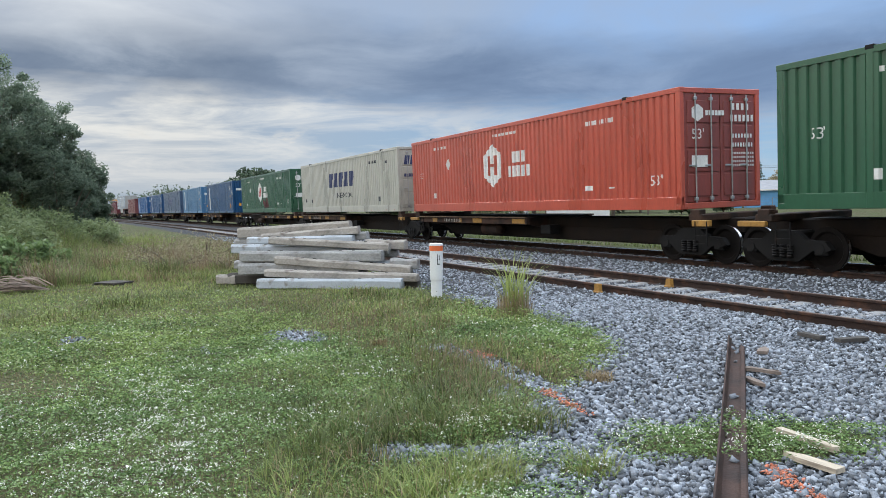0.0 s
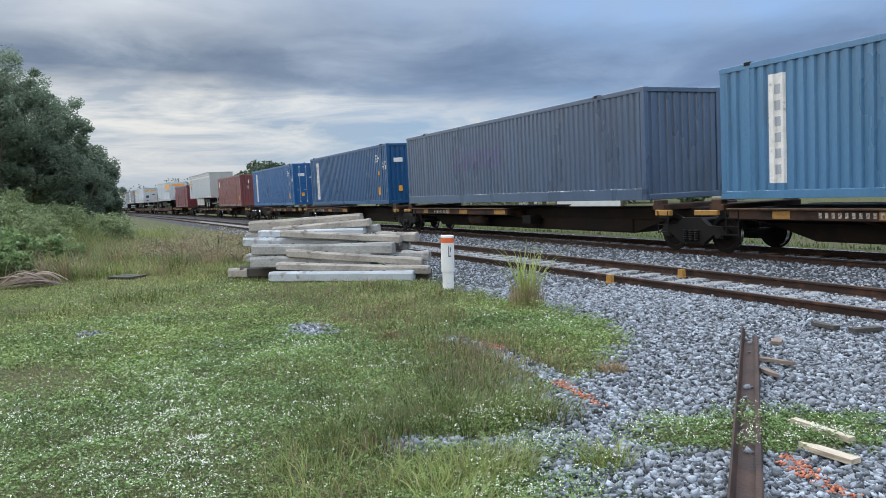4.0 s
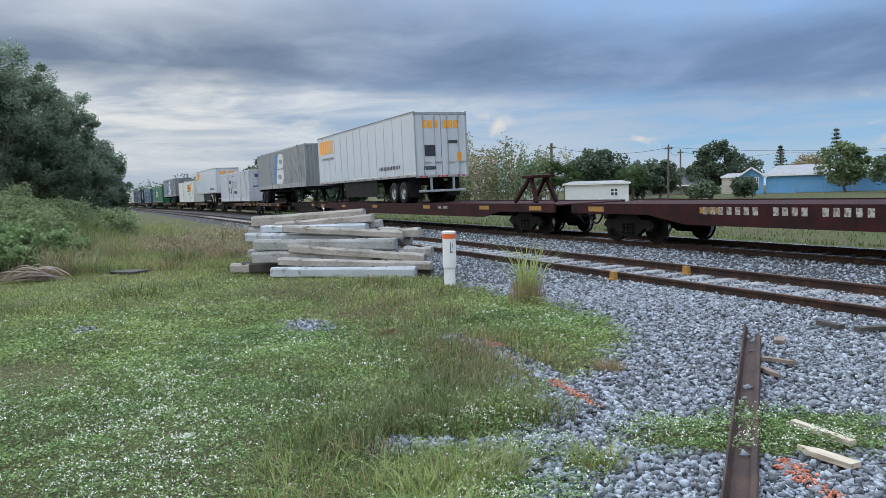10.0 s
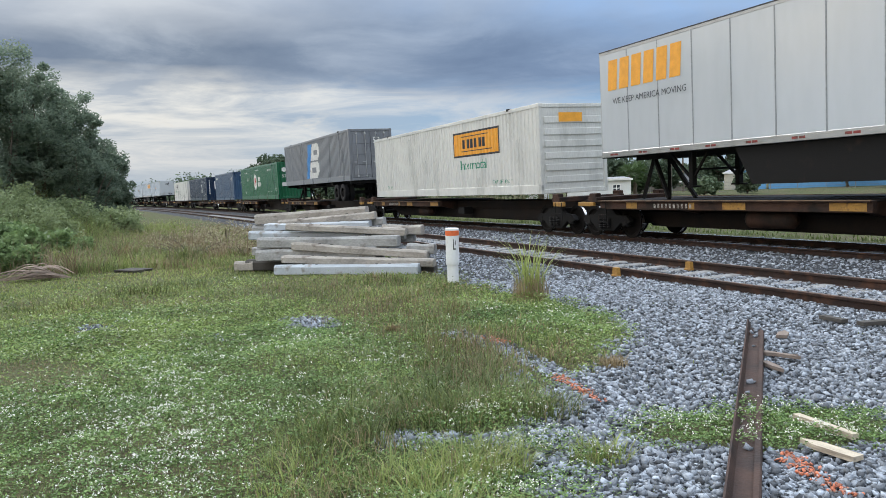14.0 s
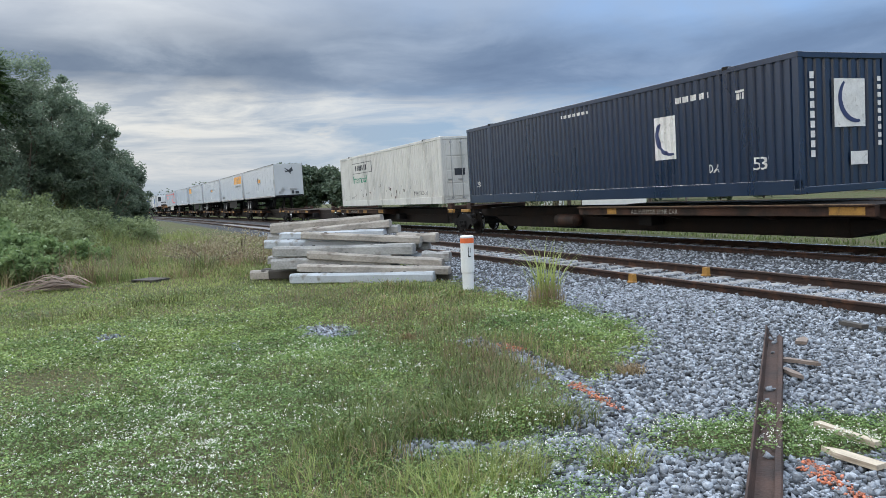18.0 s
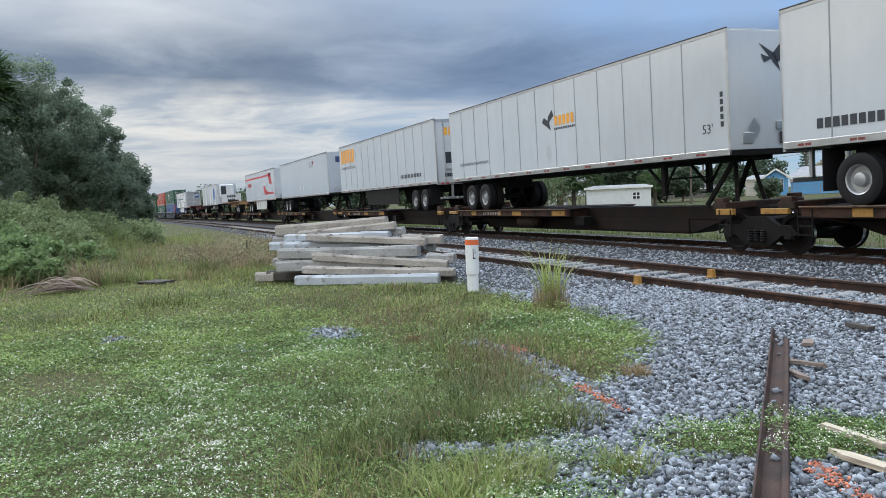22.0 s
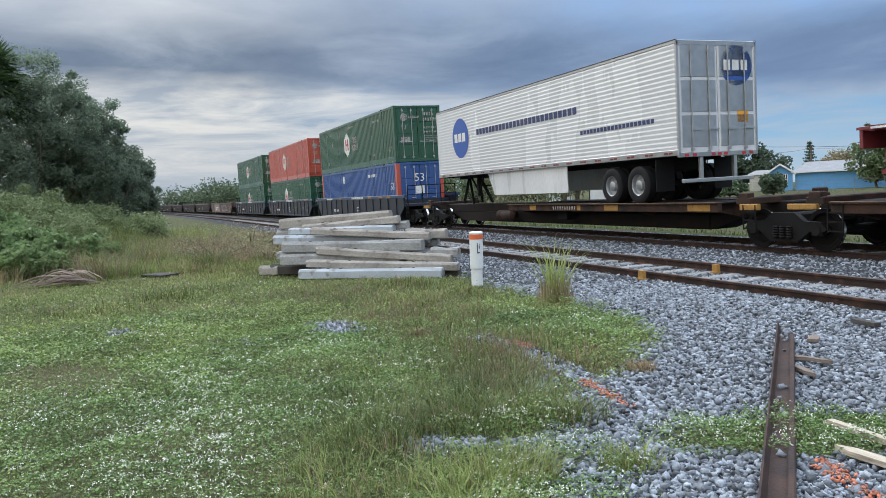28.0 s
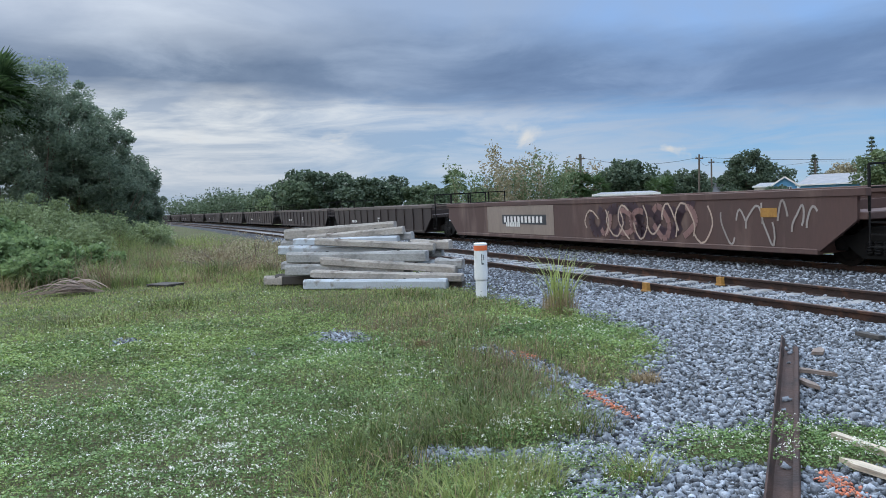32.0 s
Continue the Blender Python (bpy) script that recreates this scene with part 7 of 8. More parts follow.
reed = arching("reed_clump", -9.45, 5.52, 85, 0.17, 1.45, 0.0085, BRIGHT, "upright clump of tall green reeds at the gravel's edge", 0.5)
stems = clump("dead_stalk", -9.42, 5.5, 260, 0.26, 0.5, 0.0045, DRY, "brown dead stalks", 0.35)
stems.parent = reed
tagged(stems, "brown dead stalks", kind="stuff")
del stems["category"]
clump("straw_tuft", -5.42, 4.02, 260, 0.13, 0.13, 0.004, DRY, "small heap of bleached straw", 0.9)
clump("pale_tuft", -8.15, 2.95, 120, 0.09, 0.12, 0.006, DRY, "small pale dead tuft", 0.7)
for cx, cy, n, rr, hh in ((-3.57, 2.57, 330, 0.20, 0.16), (-3.72, 1.86, 700, 0.30, 0.24), (-3.6, 1.5, 520, 0.34, 0.22), (-3.1, 1.42, 420, 0.30, 0.22), (-4.95, 1.5, 520, 0.40, 0.26), (-4.6, 1.2, 340, 0.36, 0.22), (-4.75, 2.05, 620, 0.42, 0.27), (-4.75, 2.5, 700, 0.36, 0.27), (-4.45, 2.75, 420, 0.26, 0.22), (-5.3, 2.35, 620, 0.46, 0.28), (-5.6, 2.8, 420, 0.42, 0.26), (-6.3, 2.7, 420, 0.6, 0.25), (-5.7, 1.7, 420, 0.5, 0.22), (-7.3, 3.1, 400, 0.6, 0.24), (-2.75, 0.9, 260, 0.25, 0.2), (-4.1, 0.95, 260, 0.35, 0.18), (-6.6, 2.0, 280, 0.6, 0.22), (-8.4, 3.6, 340, 0.7, 0.22), (-12.8, -0.6, 420, 0.9, 0.26), (-14.2, 0.6, 420, 1.0, 0.3)):
    arching("grass_tuft", cx, cy, int(n * 0.6), rr, hh * 1.15, 0.0028 + 0.0002 * abs(cx), (BRIGHT if cx > -4.2 else GRASS, LONGGRASS)[n % 4 > 0 and cx < -4.2 or cx < -6], "tuft of long arching green grass", 0.85)["kind"] = "stuff"
    tagged(clump("straw_blade", cx, cy, n // 7, rr, hh * 0.8, 0.0022, DRY, "dry straw among the grass", 0.9), kind="stuff")
for cx, cy, n, rr in ((-5.6, 2.75, 150, 0.5), (-6.65, 3.2, 240, 0.45), (-8.6, 3.3, 190, 0.8), (-7.6, 2.8, 160, 0.7), (-10.0, 3.6, 240, 1.0), (-11.2, 2.6, 190, 1.0), (-5.0, 2.6, 90, 0.4), (-9.0, 4.2, 170, 0.7), (-12.5, 3.4, 240, 1.2), (-9.3, 2.8, 150, 0.6)):
    tagged(clump("seed_stems", cx, cy, n, rr, 0.34, 0.0018, STALK, "thin brown seed stems among the grass", 0.5), "thin brown seed stems among the grass", "grass", kind="stuff")

# ---- marker post, old rail, scraps ----
PLASTIC = surface("white_plastic", (0.74, 0.76, 0.78), 0.45, 0, 0.06, 4, 0.05, 30, stain=(0.45, 0.44, 0.40), stain_at=(0.62, 0.85))
BANDPAINT = surface("orange_band", (0.72, 0.15, 0.045), 0.55, 0, 0.12, 8, 0.05)
WOOD = surface("pale_split_wood", (0.52, 0.45, 0.35), 0.75, 0, 0.25, 4, 0.3, 40, (0.4, 4, 4), stain=(0.25, 0.21, 0.16), stain_at=(0.5, 0.7))
GREYWOOD = surface("grey_splintered_wood", (0.20, 0.16, 0.135), 0.85, 0, 0.25, 4, 0.4, 40, (0.4, 4, 4))
DARKTIE = surface("dark_creosoted_tie", (0.06, 0.055, 0.05), 0.85, 0, 0.2, 3, 0.4, 30)
OLDRAIL = surface("rust_brown_rail", (0.058, 0.034, 0.027), 0.75, 0.0, 0.3, 2.5, 0.4, 50, stain=(0.028, 0.019, 0.017), stain_at=(0.48, 0.68), spec=0.3)

post = thing("marker_post", "white plastic marker post with an orange band, standing in grass", "post", m=Matrix.Translation((-11.95, 5.42, -0.02)) @ Matrix.Rotation(radians(1.0), 4, "Y"))
part("lower_tube", Build().turn((0, 0, 0), 2, [(0, 0.098), (0.36, 0.098)], 24), PLASTIC, post, smooth=True)
part("upper_sleeve", Build().turn((0, 0, 0), 2, [(0.33, 0.112), (0.345, 0.115), (0.345, 0.115), (0.84, 0.115)], 24), PLASTIC, post, smooth=True)
part("orange_band", Build().turn((0, 0, 0), 2, [(0.838, 0.118), (0.925, 0.118)], 24), BANDPAINT, post, "orange painted band", True)
part("cap", Build().turn((0, 0, 0), 2, [(0.92, 0.117), (0.955, 0.117), (0.965, 0.10), (0.965, 0.0)], 24), PLASTIC, post, smooth=True)
part("scrawl", Build().box(0.106, 0.118, -0.035, -0.025, 0.62, 0.78).box(0.106, 0.118, -0.035, 0.01, 0.60, 0.62).box(0.106, 0.118, 0.0, 0.01, 0.68, 0.76), INK, post, "faint dark scrawl")

a, b = Vector((-6.02, 6.29, 0)), Vector((-1.74, 1.79, 0))
length, course = (b - a).length, math.atan2(b.y - a.y, b.x - a.x)
old = thing("old_rail", "rusty old rail lying on its side in the gravel", "rail", m=Matrix.Translation((a.x, a.y, 0.055)) @ Matrix.Rotation(course, 4, "Z") @ Matrix.Rotation(radians(4), 4, "X"))


def rail_piece(name, sect, label="", start=0.0):
    n, b = len(sect), Build()
    for k in range(15):
        d = start + (length - start) * k / 14
        b.v += [(d, hh - 0.085 + rng.normal(0, 0.0012), w + rng.normal(0, 0.0012)) for w, hh in sect]
        if k:
            b.f += [((k - 1) * n + i, k * n + i, k * n + (i + 1) % n, (k - 1) * n + (i + 1) % n) for i in range(n)]
    b.f += [tuple(range(n)), tuple(range(len(b.v) - 1, len(b.v) - n - 1, -1))]
    part(name, b, OLDRAIL, old, label)


rail_piece("foot", RAIL[:4] + RAIL[-2:], "rusty rail foot")
rail_piece("web", [(0.012, 0.028), (0.010, 0.132), (-0.010, 0.132), (-0.012, 0.028)], start=0.22)
rail_piece("head", RAIL[5:11], start=0.5)
for k in range(26):
    d = rng.uniform(0.15, 0.9) if k < 18 else rng.uniform(1.0, length - 0.5)
    sz = rng.uniform(0.014, 0.03)
    lie = old.matrix_basis @ Vector((d, rng.uniform(-0.035, 0.02), 0.0))
    part("stone", shapes[k % 10], STONE, loose_top, at=Matrix.Translation((lie.x, lie.y, lie.z + 0.012 + sz * 0.5)) @ Euler(rng.uniform(0, 6, 3)).to_matrix().to_4x4() @ Matrix.Diagonal((sz, sz, sz, 1)))


def lath(name, x0, y0, x1, y1, w, t, label, mat, point=True):
    L = math.hypot(x1 - x0, y1 - y0)
    k = L - (0.12 if point else 0.0)
    b = Build().add([(0, -w / 2, 0), (k, -w / 2, 0), (L, 0, 0), (k, w / 2, 0), (0, w / 2, 0), (0, -w / 2, t), (k, -w / 2, t), (L, 0, t), (k, w / 2, t), (0, w / 2, t)], [(4, 3, 2, 1, 0), (5, 6, 7, 8, 9)] + [(i, (i + 1) % 5, 5 + (i + 1) % 5, 5 + i) for i in range(5)])
    ob = tagged(new(name, b.mesh(name, mat)), label, "wood scrap")
    ob.matrix_basis = Matrix.Translation((x0, y0, float(ground_z(x0, y0)) + 0.035)) @ Matrix.Rotation(math.atan2(y1 - y0, x1 - x0), 4, "Z")
    return ob


SPLINTERS = ((-5.41, 5.99, -5.58, 6.22, 0.10), (-5.01, 5.34, -4.68, 5.42, 0.05), (-4.98, 5.30, -4.74, 5.46, 0.03), (-4.74, 5.06, -4.44, 4.96, 0.06))
lath("wooden_stake", -3.06, 4.03, -3.52, 4.06, 0.05, 0.035, "pale wooden survey stake lying on weeds", WOOD, False)
lath("wooden_stake", -2.80, 3.72, -3.17, 3.70, 0.085, 0.03, "pale pointed wooden stake lying on weeds", WOOD)
for x0, y0, x1, y1, w in SPLINTERS:
    lath("wood_splinter", x0, y0, x1, y1, w, 0.03, "grey weathered wood splinter on the gravel", GREYWOOD)
for x0, y0, x1, y1, w in ((-6.0, 7.24, -5.68, 7.2, 0.09), (-5.5, 7.2, -5.42, 7.55, 0.1)):
    lath("wood_splinter", x0, y0, x1, y1, w, 0.04, "black rotten splinter of a tie on the gravel", GREYWOOD, False).data.materials[0] = DARKTIE
for x0, y0 in ((-10.78, 7.98), (-10.72, 9.52)):
    plate = thing("rail_marker", "yellow painted steel block clamped to a rail", "rail marker", "yellow blocks on the rails", m=Matrix.Translation((x0, y0, 0.02)) @ Matrix.Diagonal((1.0, 0.85, 0.95, 1)))
    part("block", Build().add([(-0.07, -0.04, 0), (0.07, -0.04, 0), (0.055, -0.04, 0.16), (-0.055, -0.04, 0.16), (-0.07, 0.05, 0), (0.07, 0.05, 0), (0.055, 0.05, 0.16), (-0.055, 0.05, 0.16)], [(0, 1, 2, 3), (7, 6, 5, 4), (0, 4, 5, 1), (1, 5, 6, 2), (2, 6, 7, 3), (3, 7, 4, 0)]), YELLOW, plate)
    part("foot", Build().box(-0.085, 0.085, -0.06, 0.05, 0.0, 0.03, 0.005), YELLOW, plate)

# ---- heap of old ties ----
TIEC = [surface("bleached_concrete_tie", (0.40, 0.435, 0.475), 0.85, 0, 0.12, 2.5, 0.4, 35, stain=(0.22, 0.21, 0.19), stain_at=(0.60, 0.70)), surface("tan_weathered_tie", (0.315, 0.29, 0.26), 0.88, 0, 0.28, 2.5, 0.5, 30, (0.6, 1, 1), stain=(0.13, 0.105, 0.088), stain_at=(0.64, 0.74)), surface("grey_weathered_tie", (0.295, 0.295, 0.29), 0.88, 0, 0.28, 2.5, 0.5, 30, (0.6, 1, 1), stain=(0.15, 0.13, 0.115), stain_at=(0.63, 0.73))]


def old_tie(p, q, w, h, mat, seat=True, label="weathered old railway tie in a heap"):
    """A worn tie from p to q, its middle line on those points."""
    p, q = Vector(p), Vector(q)
    L = (q - p).length
    b = Build()
    stations = [0, 0.02, 0.18, 0.32, 0.5, 0.68, 0.82, 0.98, 1]
    sect = [(-0.5, -0.42), (-0.42, -0.5), (0.42, -0.5), (0.5, -0.42), (0.5, 0.26), (0.34, 0.5), (-0.34, 0.5), (-0.5, 0.26)]
    for k, s in enumerate(stations):
        waist = 0.92 if 0.3 < s < 0.7 else 1.0
        tip = 0.93 if s in (0, 1) else 1.0
        for u, v2 in sect:
            b.v.append((s * L, u * w * tip * waist + rng.normal(0, 0.005), v2 * h * tip * (waist if v2 > 0 else 1) + rng.normal(0, 0.005)))
        if k:
            b.f += [((k - 1) * 8 + i, (k - 1) * 8 + (i + 1) % 8, k * 8 + (i + 1) % 8, k * 8 + i) for i in range(8)]
    b.f += [tuple(range(7, -1, -1)), tuple(range(len(b.v) - 8, len(b.v)))]
    t = tagged(new("railway_tie", b.mesh("railway_tie", mat)), label, "railway tie", "heap of old ties")
    t.matrix_basis = Matrix.Translation(p) @ (q - p).to_track_quat("X", "Z").to_matrix().to_4x4()
    if seat:
        for s in (0.20, 0.29, 0.71, 0.80):
            part("spike_hole", Build().cyl((s * L, 0, h / 2 + 0.003), 2, 0.032, 0.01, 8), DARKTIE, t)
            part("spike_hole", Build().cyl((s * L, w * 0.5 + 0.002, h * 0.05), 1, 0.022, 0.008, 8), DARKTIE, t) if s in (0.29, 0.71) else None
    return t


for p, q, mat, w, h in (((-15.50, 3.08, 0.10), (-13.62, 5.46, 0.10), 0, 0.26, 0.20), ((-15.58, 3.25, 0.30), (-13.58, 5.77, 0.20), 1, 0.24, 0.15), ((-15.68, 3.49, 0.55), (-13.88, 5.76, 0.34), 1, 0.24, 0.16), ((-16.30, 2.90, 0.62), (-14.37, 5.34, 0.61), 2, 0.26, 0.22), ((-16.14, 3.48, 0.94), (-14.50, 5.55, 0.78), 1, 0.22, 0.15), ((-16.85, 2.82, 0.76), (-15.20, 4.90, 0.70), 0, 0.24, 0.20), ((-16.19, 3.81, 0.77), (-14.75, 5.63, 0.70), 2, 0.24, 0.18), ((-17.31, 3.05, 1.08), (-15.67, 5.11, 1.20), 1, 0.25, 0.24), ((-16.75, 3.45, 0.98), (-15.35, 5.19, 1.12), 1, 0.22, 0.17), ((-16.83, 3.16, 0.92), (-15.30, 5.05, 0.94), 0, 0.24, 0.15), ((-16.5, 3.95, 0.86), (-15.33, 5.38, 1.00), 2, 0.22, 0.16), ((-17.35, 3.15, 0.56), (-15.8, 5.15, 0.56), 1, 0.24, 0.20), ((-17.6, 3.0, 0.36), (-16.0, 5.03, 0.36), 2, 0.24, 0.18), ((-16.45, 3.8, 0.60), (-14.83, 5.86, 0.63), 2, 0.22, 0.16), ((-16.25, 3.75, 0.40), (-14.62, 5.80, 0.40), 0, 0.24, 0.18), ((-16.81, 2.71, 0.12), (-15.2, 4.75, 0.12), 3, 0.26, 0.24), ((-15.45, 3.62, 0.09), (-13.70, 5.84, 0.09), 3, 0.26, 0.18), ((-16.25, 2.85, 0.36), (-14.6, 4.95, 0.40), 2, 0.26, 0.24), ((-17.2, 3.3, 0.12), (-15.55, 5.4, 0.12), 2, 0.26, 0.24), ((-17.0, 3.5, 0.36), (-15.3, 5.6, 0.36), 2, 0.26, 0.22), ((-17.3, 3.2, 0.60), (-15.7, 5.2, 0.60), 1, 0.26, 0.22), ((-17.4, 3.0, 0.84), (-15.8, 5.0, 0.86), 2, 0.26, 0.22)):
    old_tie(p, q, w, h, (TIEC + [DARKTIE])[mat])

for p, q, mat in (((-16.95, 2.5, 0.10), (-16.65, 2.85, 0.11), 1), ((-14.3, 5.5, 0.46), (-13.95, 5.95, 0.44), 2), ((-15.2, 5.3, 0.82), (-14.6, 5.95, 0.80), 1)):
    old_tie(p, q, 0.24, 0.2, TIEC[mat], False, "broken end of an old railway tie in a heap")

# ---- heap of dead palm fronds, and a dark pallet in the grass ----
FROND = surface("dead_palm_frond", (0.24, 0.18, 0.14), 0.8, 0, 0.3, 6, 0.3, 40, random_tone=0.45)
fronds = thing("dead_fronds", "heap of brown dead palm fronds at the lawn's edge", "debris")
for k in range(30):
    b = Build()
    tip = Vector((-17.70 + rng.normal(0, 0.12), -1.05 + rng.normal(0, 0.16), 0.03))
    span, top, w, bow = rng.uniform(0.5, 1.25), rng.uniform(0.03, 0.30), rng.uniform(0.035, 0.085), rng.normal(0, 0.18)
    for n0, s in enumerate(np.linspace(0, 1, 8)):
        c = tip + Vector((bow * math.sin(math.pi * s), -span * s, top * math.sin(math.pi * (0.12 + 0.78 * s)) ** 1.3))
        hw2 = w * (0.35 + 0.65 * math.sin(math.pi * min(1, s + 0.15))) / 2
        b.v += [(c.x - hw2, c.y, c.z), (c.x + hw2, c.y, c.z), (c.x + hw2 * 0.5, c.y, c.z + 0.016), (c.x - hw2 * 0.5, c.y, c.z + 0.016)]
        if n0:
            b.f += [(4 * n0 - 4 + i, 4 * n0 - 4 + (i + 1) % 4, 4 * n0 + (i + 1) % 4, 4 * n0 + i) for i in range(4)]
    part("frond", b, FROND, fronds)
pallet = thing("old_pallet", "dark rotten pallet half sunk in grass", "pallet", m=Matrix.Translation((-18.2, 0.45, -0.02)) @ Matrix.Rotation(radians(40), 4, "Z") @ Matrix.Diagonal((0.8, 0.8, 0.9, 1)))
for k in range(4):
    part("slat", Build().box(-0.42, 0.42, -0.32 + 0.17 * k, -0.20 + 0.17 * k, 0.08, 0.11, 0.006), DARKTIE, pallet)
for k in range(3):
    part("runner", Build().box(-0.40 + 0.36 * k, -0.34 + 0.36 * k, -0.34, 0.34, 0.0, 0.08, 0.006), DARKTIE, pallet)

# ---- trees and thickets ----
BARK = surface("grey_bark", (0.16, 0.13, 0.10), 0.9, 0, 0.25, 5, 0.5, 40, (3, 3, 0.6))
# thicket and shrub greens are paled: haze over them put into the leaf colour
LEAF_DEEP = leafy("deep_green_leaves", (0.085, 0.12, 0.09), (0.24, 0.30, 0.215), 0.4, 0.62)
LEAF_MID = leafy("hazed_mid_green_leaves", (0.12, 0.17, 0.125), (0.31, 0.375, 0.27), 0.4, 0.62)
LEAF_LIGHT = leafy("light_green_leaves", (0.13, 0.175, 0.085), (0.34, 0.40, 0.205), 0.5, 0.4)
FAR_DEEP = leafy("far_deep_green_leaves", (0.05, 0.078, 0.052), (0.135, 0.18, 0.115))
FAR_MID = leafy("far_green_leaves", (0.055, 0.088, 0.050), (0.155, 0.205, 0.12))
FAR_LIGHT = leafy("far_light_leaves", (0.080, 0.12, 0.055), (0.21, 0.27, 0.14))
LEAF_VINE = leafy("fresh_vine_leaves", (0.08, 0.135, 0.055), (0.28, 0.38, 0.165), 0.5, 0.45)
LEAF_BROWN = leafy("brown_thin_leaves", (0.18, 0.155, 0.095), (0.40, 0.355, 0.23))
PALM_GREEN = leafy("palm_green", (0.045, 0.085, 0.032), (0.12, 0.18, 0.075))


def limb(b, p, q, r0, r1, seg=6):
    p, q = Vector(p), Vector(q)
    d = (q - p).normalized()
    s = d.cross(Vector((0.3, 0.2, 1))).normalized()
    u = s.cross(d)
    b.add([c + (s * math.cos(2 * math.pi * i / seg) + u * math.sin(2 * math.pi * i / seg)) * r for c, r in ((p, r0), (q, r1)) for i in range(seg)], [(i, (i + 1) % seg, seg + (i + 1) % seg, seg + i) for i in range(seg)])


def tree(x, y, h, spread, n, leaf, mat, label, low=0.25, clumps=26, name="tree", seed=0, squash=1.0, ragged=(0.22, 0.42)):
    """A broadleaf tree or bush: a forked trunk and a ragged crown of leaf clumps."""
    rnd = np.random.default_rng(1000 + seed)
    base = float(ground_z(x, y))
    t = thing(name, label, "tree" if name == "tree" else "bush", m=Matrix.Translation((x, y, base)))
    trunk = Build()
    fork = h * max(low, 0.12)
    limb(trunk, (0, 0, -0.1), (0.05 * h * rnd.normal(), 0.05 * h * rnd.normal(), fork), 0.022 * h + 0.05, 0.016 * h + 0.03)
    c = rnd.normal(size=(clumps, 3))
    c /= np.linalg.norm(c, axis=1)[:, None]
    c *= rnd.uniform(0.25, 0.92, (clumps, 1)) ** 0.6
    mid = h * (0.5 + low / 2)
    c = c * np.array([spread, spread, (h - mid) * 0.88 * squash]) + np.array([0, 0, mid])
    c[:, 2] = np.clip(c[:, 2], h * low * 0.7, None)
    for q in c[:: max(1, clumps // 12)]:
        limb(trunk, (0, 0, fork * 0.9), tuple(q), 0.010 * h + 0.02, 0.012, 5)
    part("trunk", trunk, BARK, t)
    k = rnd.integers(0, clumps, n)
    rad = spread * rnd.uniform(*ragged, clumps)
    p = rnd.normal(size=(n, 3))
    p /= np.linalg.norm(p, axis=1)[:, None]
    p = c[k] + p * (rad[k] * rnd.random(n) ** 0.45)[:, None] * np.array([1, 1, 0.8])
    p[:, 2] = np.maximum(p[:, 2], 0.05)
    v, f = leaves(p[:, 0], p[:, 1], p[:, 2], leaf * rnd.uniform(0.6, 1.3, n), 0.15)
    part("crown", quick_mesh("crown", v, f, mat), mat, t)
    return t


def palm(x, y, h, r, label="cabbage palm with a round head of fan fronds", n=46, seed=0):
    rnd = np.random.default_rng(500 + seed)
    t = thing("palm_tree", label, "tree", m=Matrix.Translation((x, y, float(ground_z(x, y)))))
    b = Build()
    limb(b, (0, 0, -0.1), (0.1, 0.05, h - r * 0.4), 0.20, 0.17, 10)
    part("trunk", b, BARK, t)
    b = Build()
    for k in range(n):
        a, e = rnd.uniform(0, 6.283), rnd.uniform(-0.75, 1.3)
        d = Vector((math.cos(a) * math.cos(e), math.sin(a) * math.cos(e), math.sin(e)))
        root = Vector((0.1, 0.05, h - r * 0.4))
        hub = root + d * r * 0.5
        limb(b, root, hub, 0.02, 0.015, 4)
        s = d.cross(Vector((0, 0, 1))).normalized()
        u = s.cross(d)
        for j in range(13):
            g = (j - 6) / 6 * 1.25
            way = (d * math.cos(g) + s * math.sin(g)).normalized()
            tip = hub + way * r * rnd.uniform(0.5, 0.65) + Vector((0, 0, -0.22 * r * abs(math.sin(g)) - 0.06 * r))
            side = (s * math.cos(g) - d * math.sin(g)) * 0.035 * r
            mid = hub + (tip - hub) * 0.5 + u * 0.03 * r
            b.add([hub, mid - side, tip, mid + side], [(0, 1, 2, 3)])
    part("fronds", b, PALM_GREEN, t)
    return t


def pine(x, y, h, label="slim dark pine with tiers of level boughs", seed=0):
    rnd = np.random.default_rng(700 + seed)
    t = thing("pine_tree", label, "tree", m=Matrix.Translation((x, y, float(ground_z(x, y)))))
    b, pts = Build(), []
    limb(b, (0, 0, -0.1), (0, 0, h), 0.18, 0.03, 8)
    for z in np.linspace(0.3 * h, 0.97 * h, 11):
        reach = 0.28 * h * (1.08 - z / h)
        for a in np.arange(6) * 1.047 + rnd.uniform(0, 1):
            tip = Vector((math.cos(a) * reach, math.sin(a) * reach, z + 0.12 * reach))
            limb(b, (0, 0, z), tip, 0.03, 0.01, 4)
            for q in rnd.uniform(0.25, 1.05, 26):
                pts.append(np.array((tip.x * q, tip.y * q, z + 0.12 * reach * q)) + rnd.normal(0, 0.09, 3))
    part("trunk", b, BARK, t)
    p = np.array(pts)
    v, f = leaves(p[:, 0], p[:, 1], p[:, 2], 0.14 * rnd.uniform(0.6, 1.3, len(p)), 0.15)
    part("crown", quick_mesh("crown", v, f, FAR_DEEP), FAR_DEEP, t)


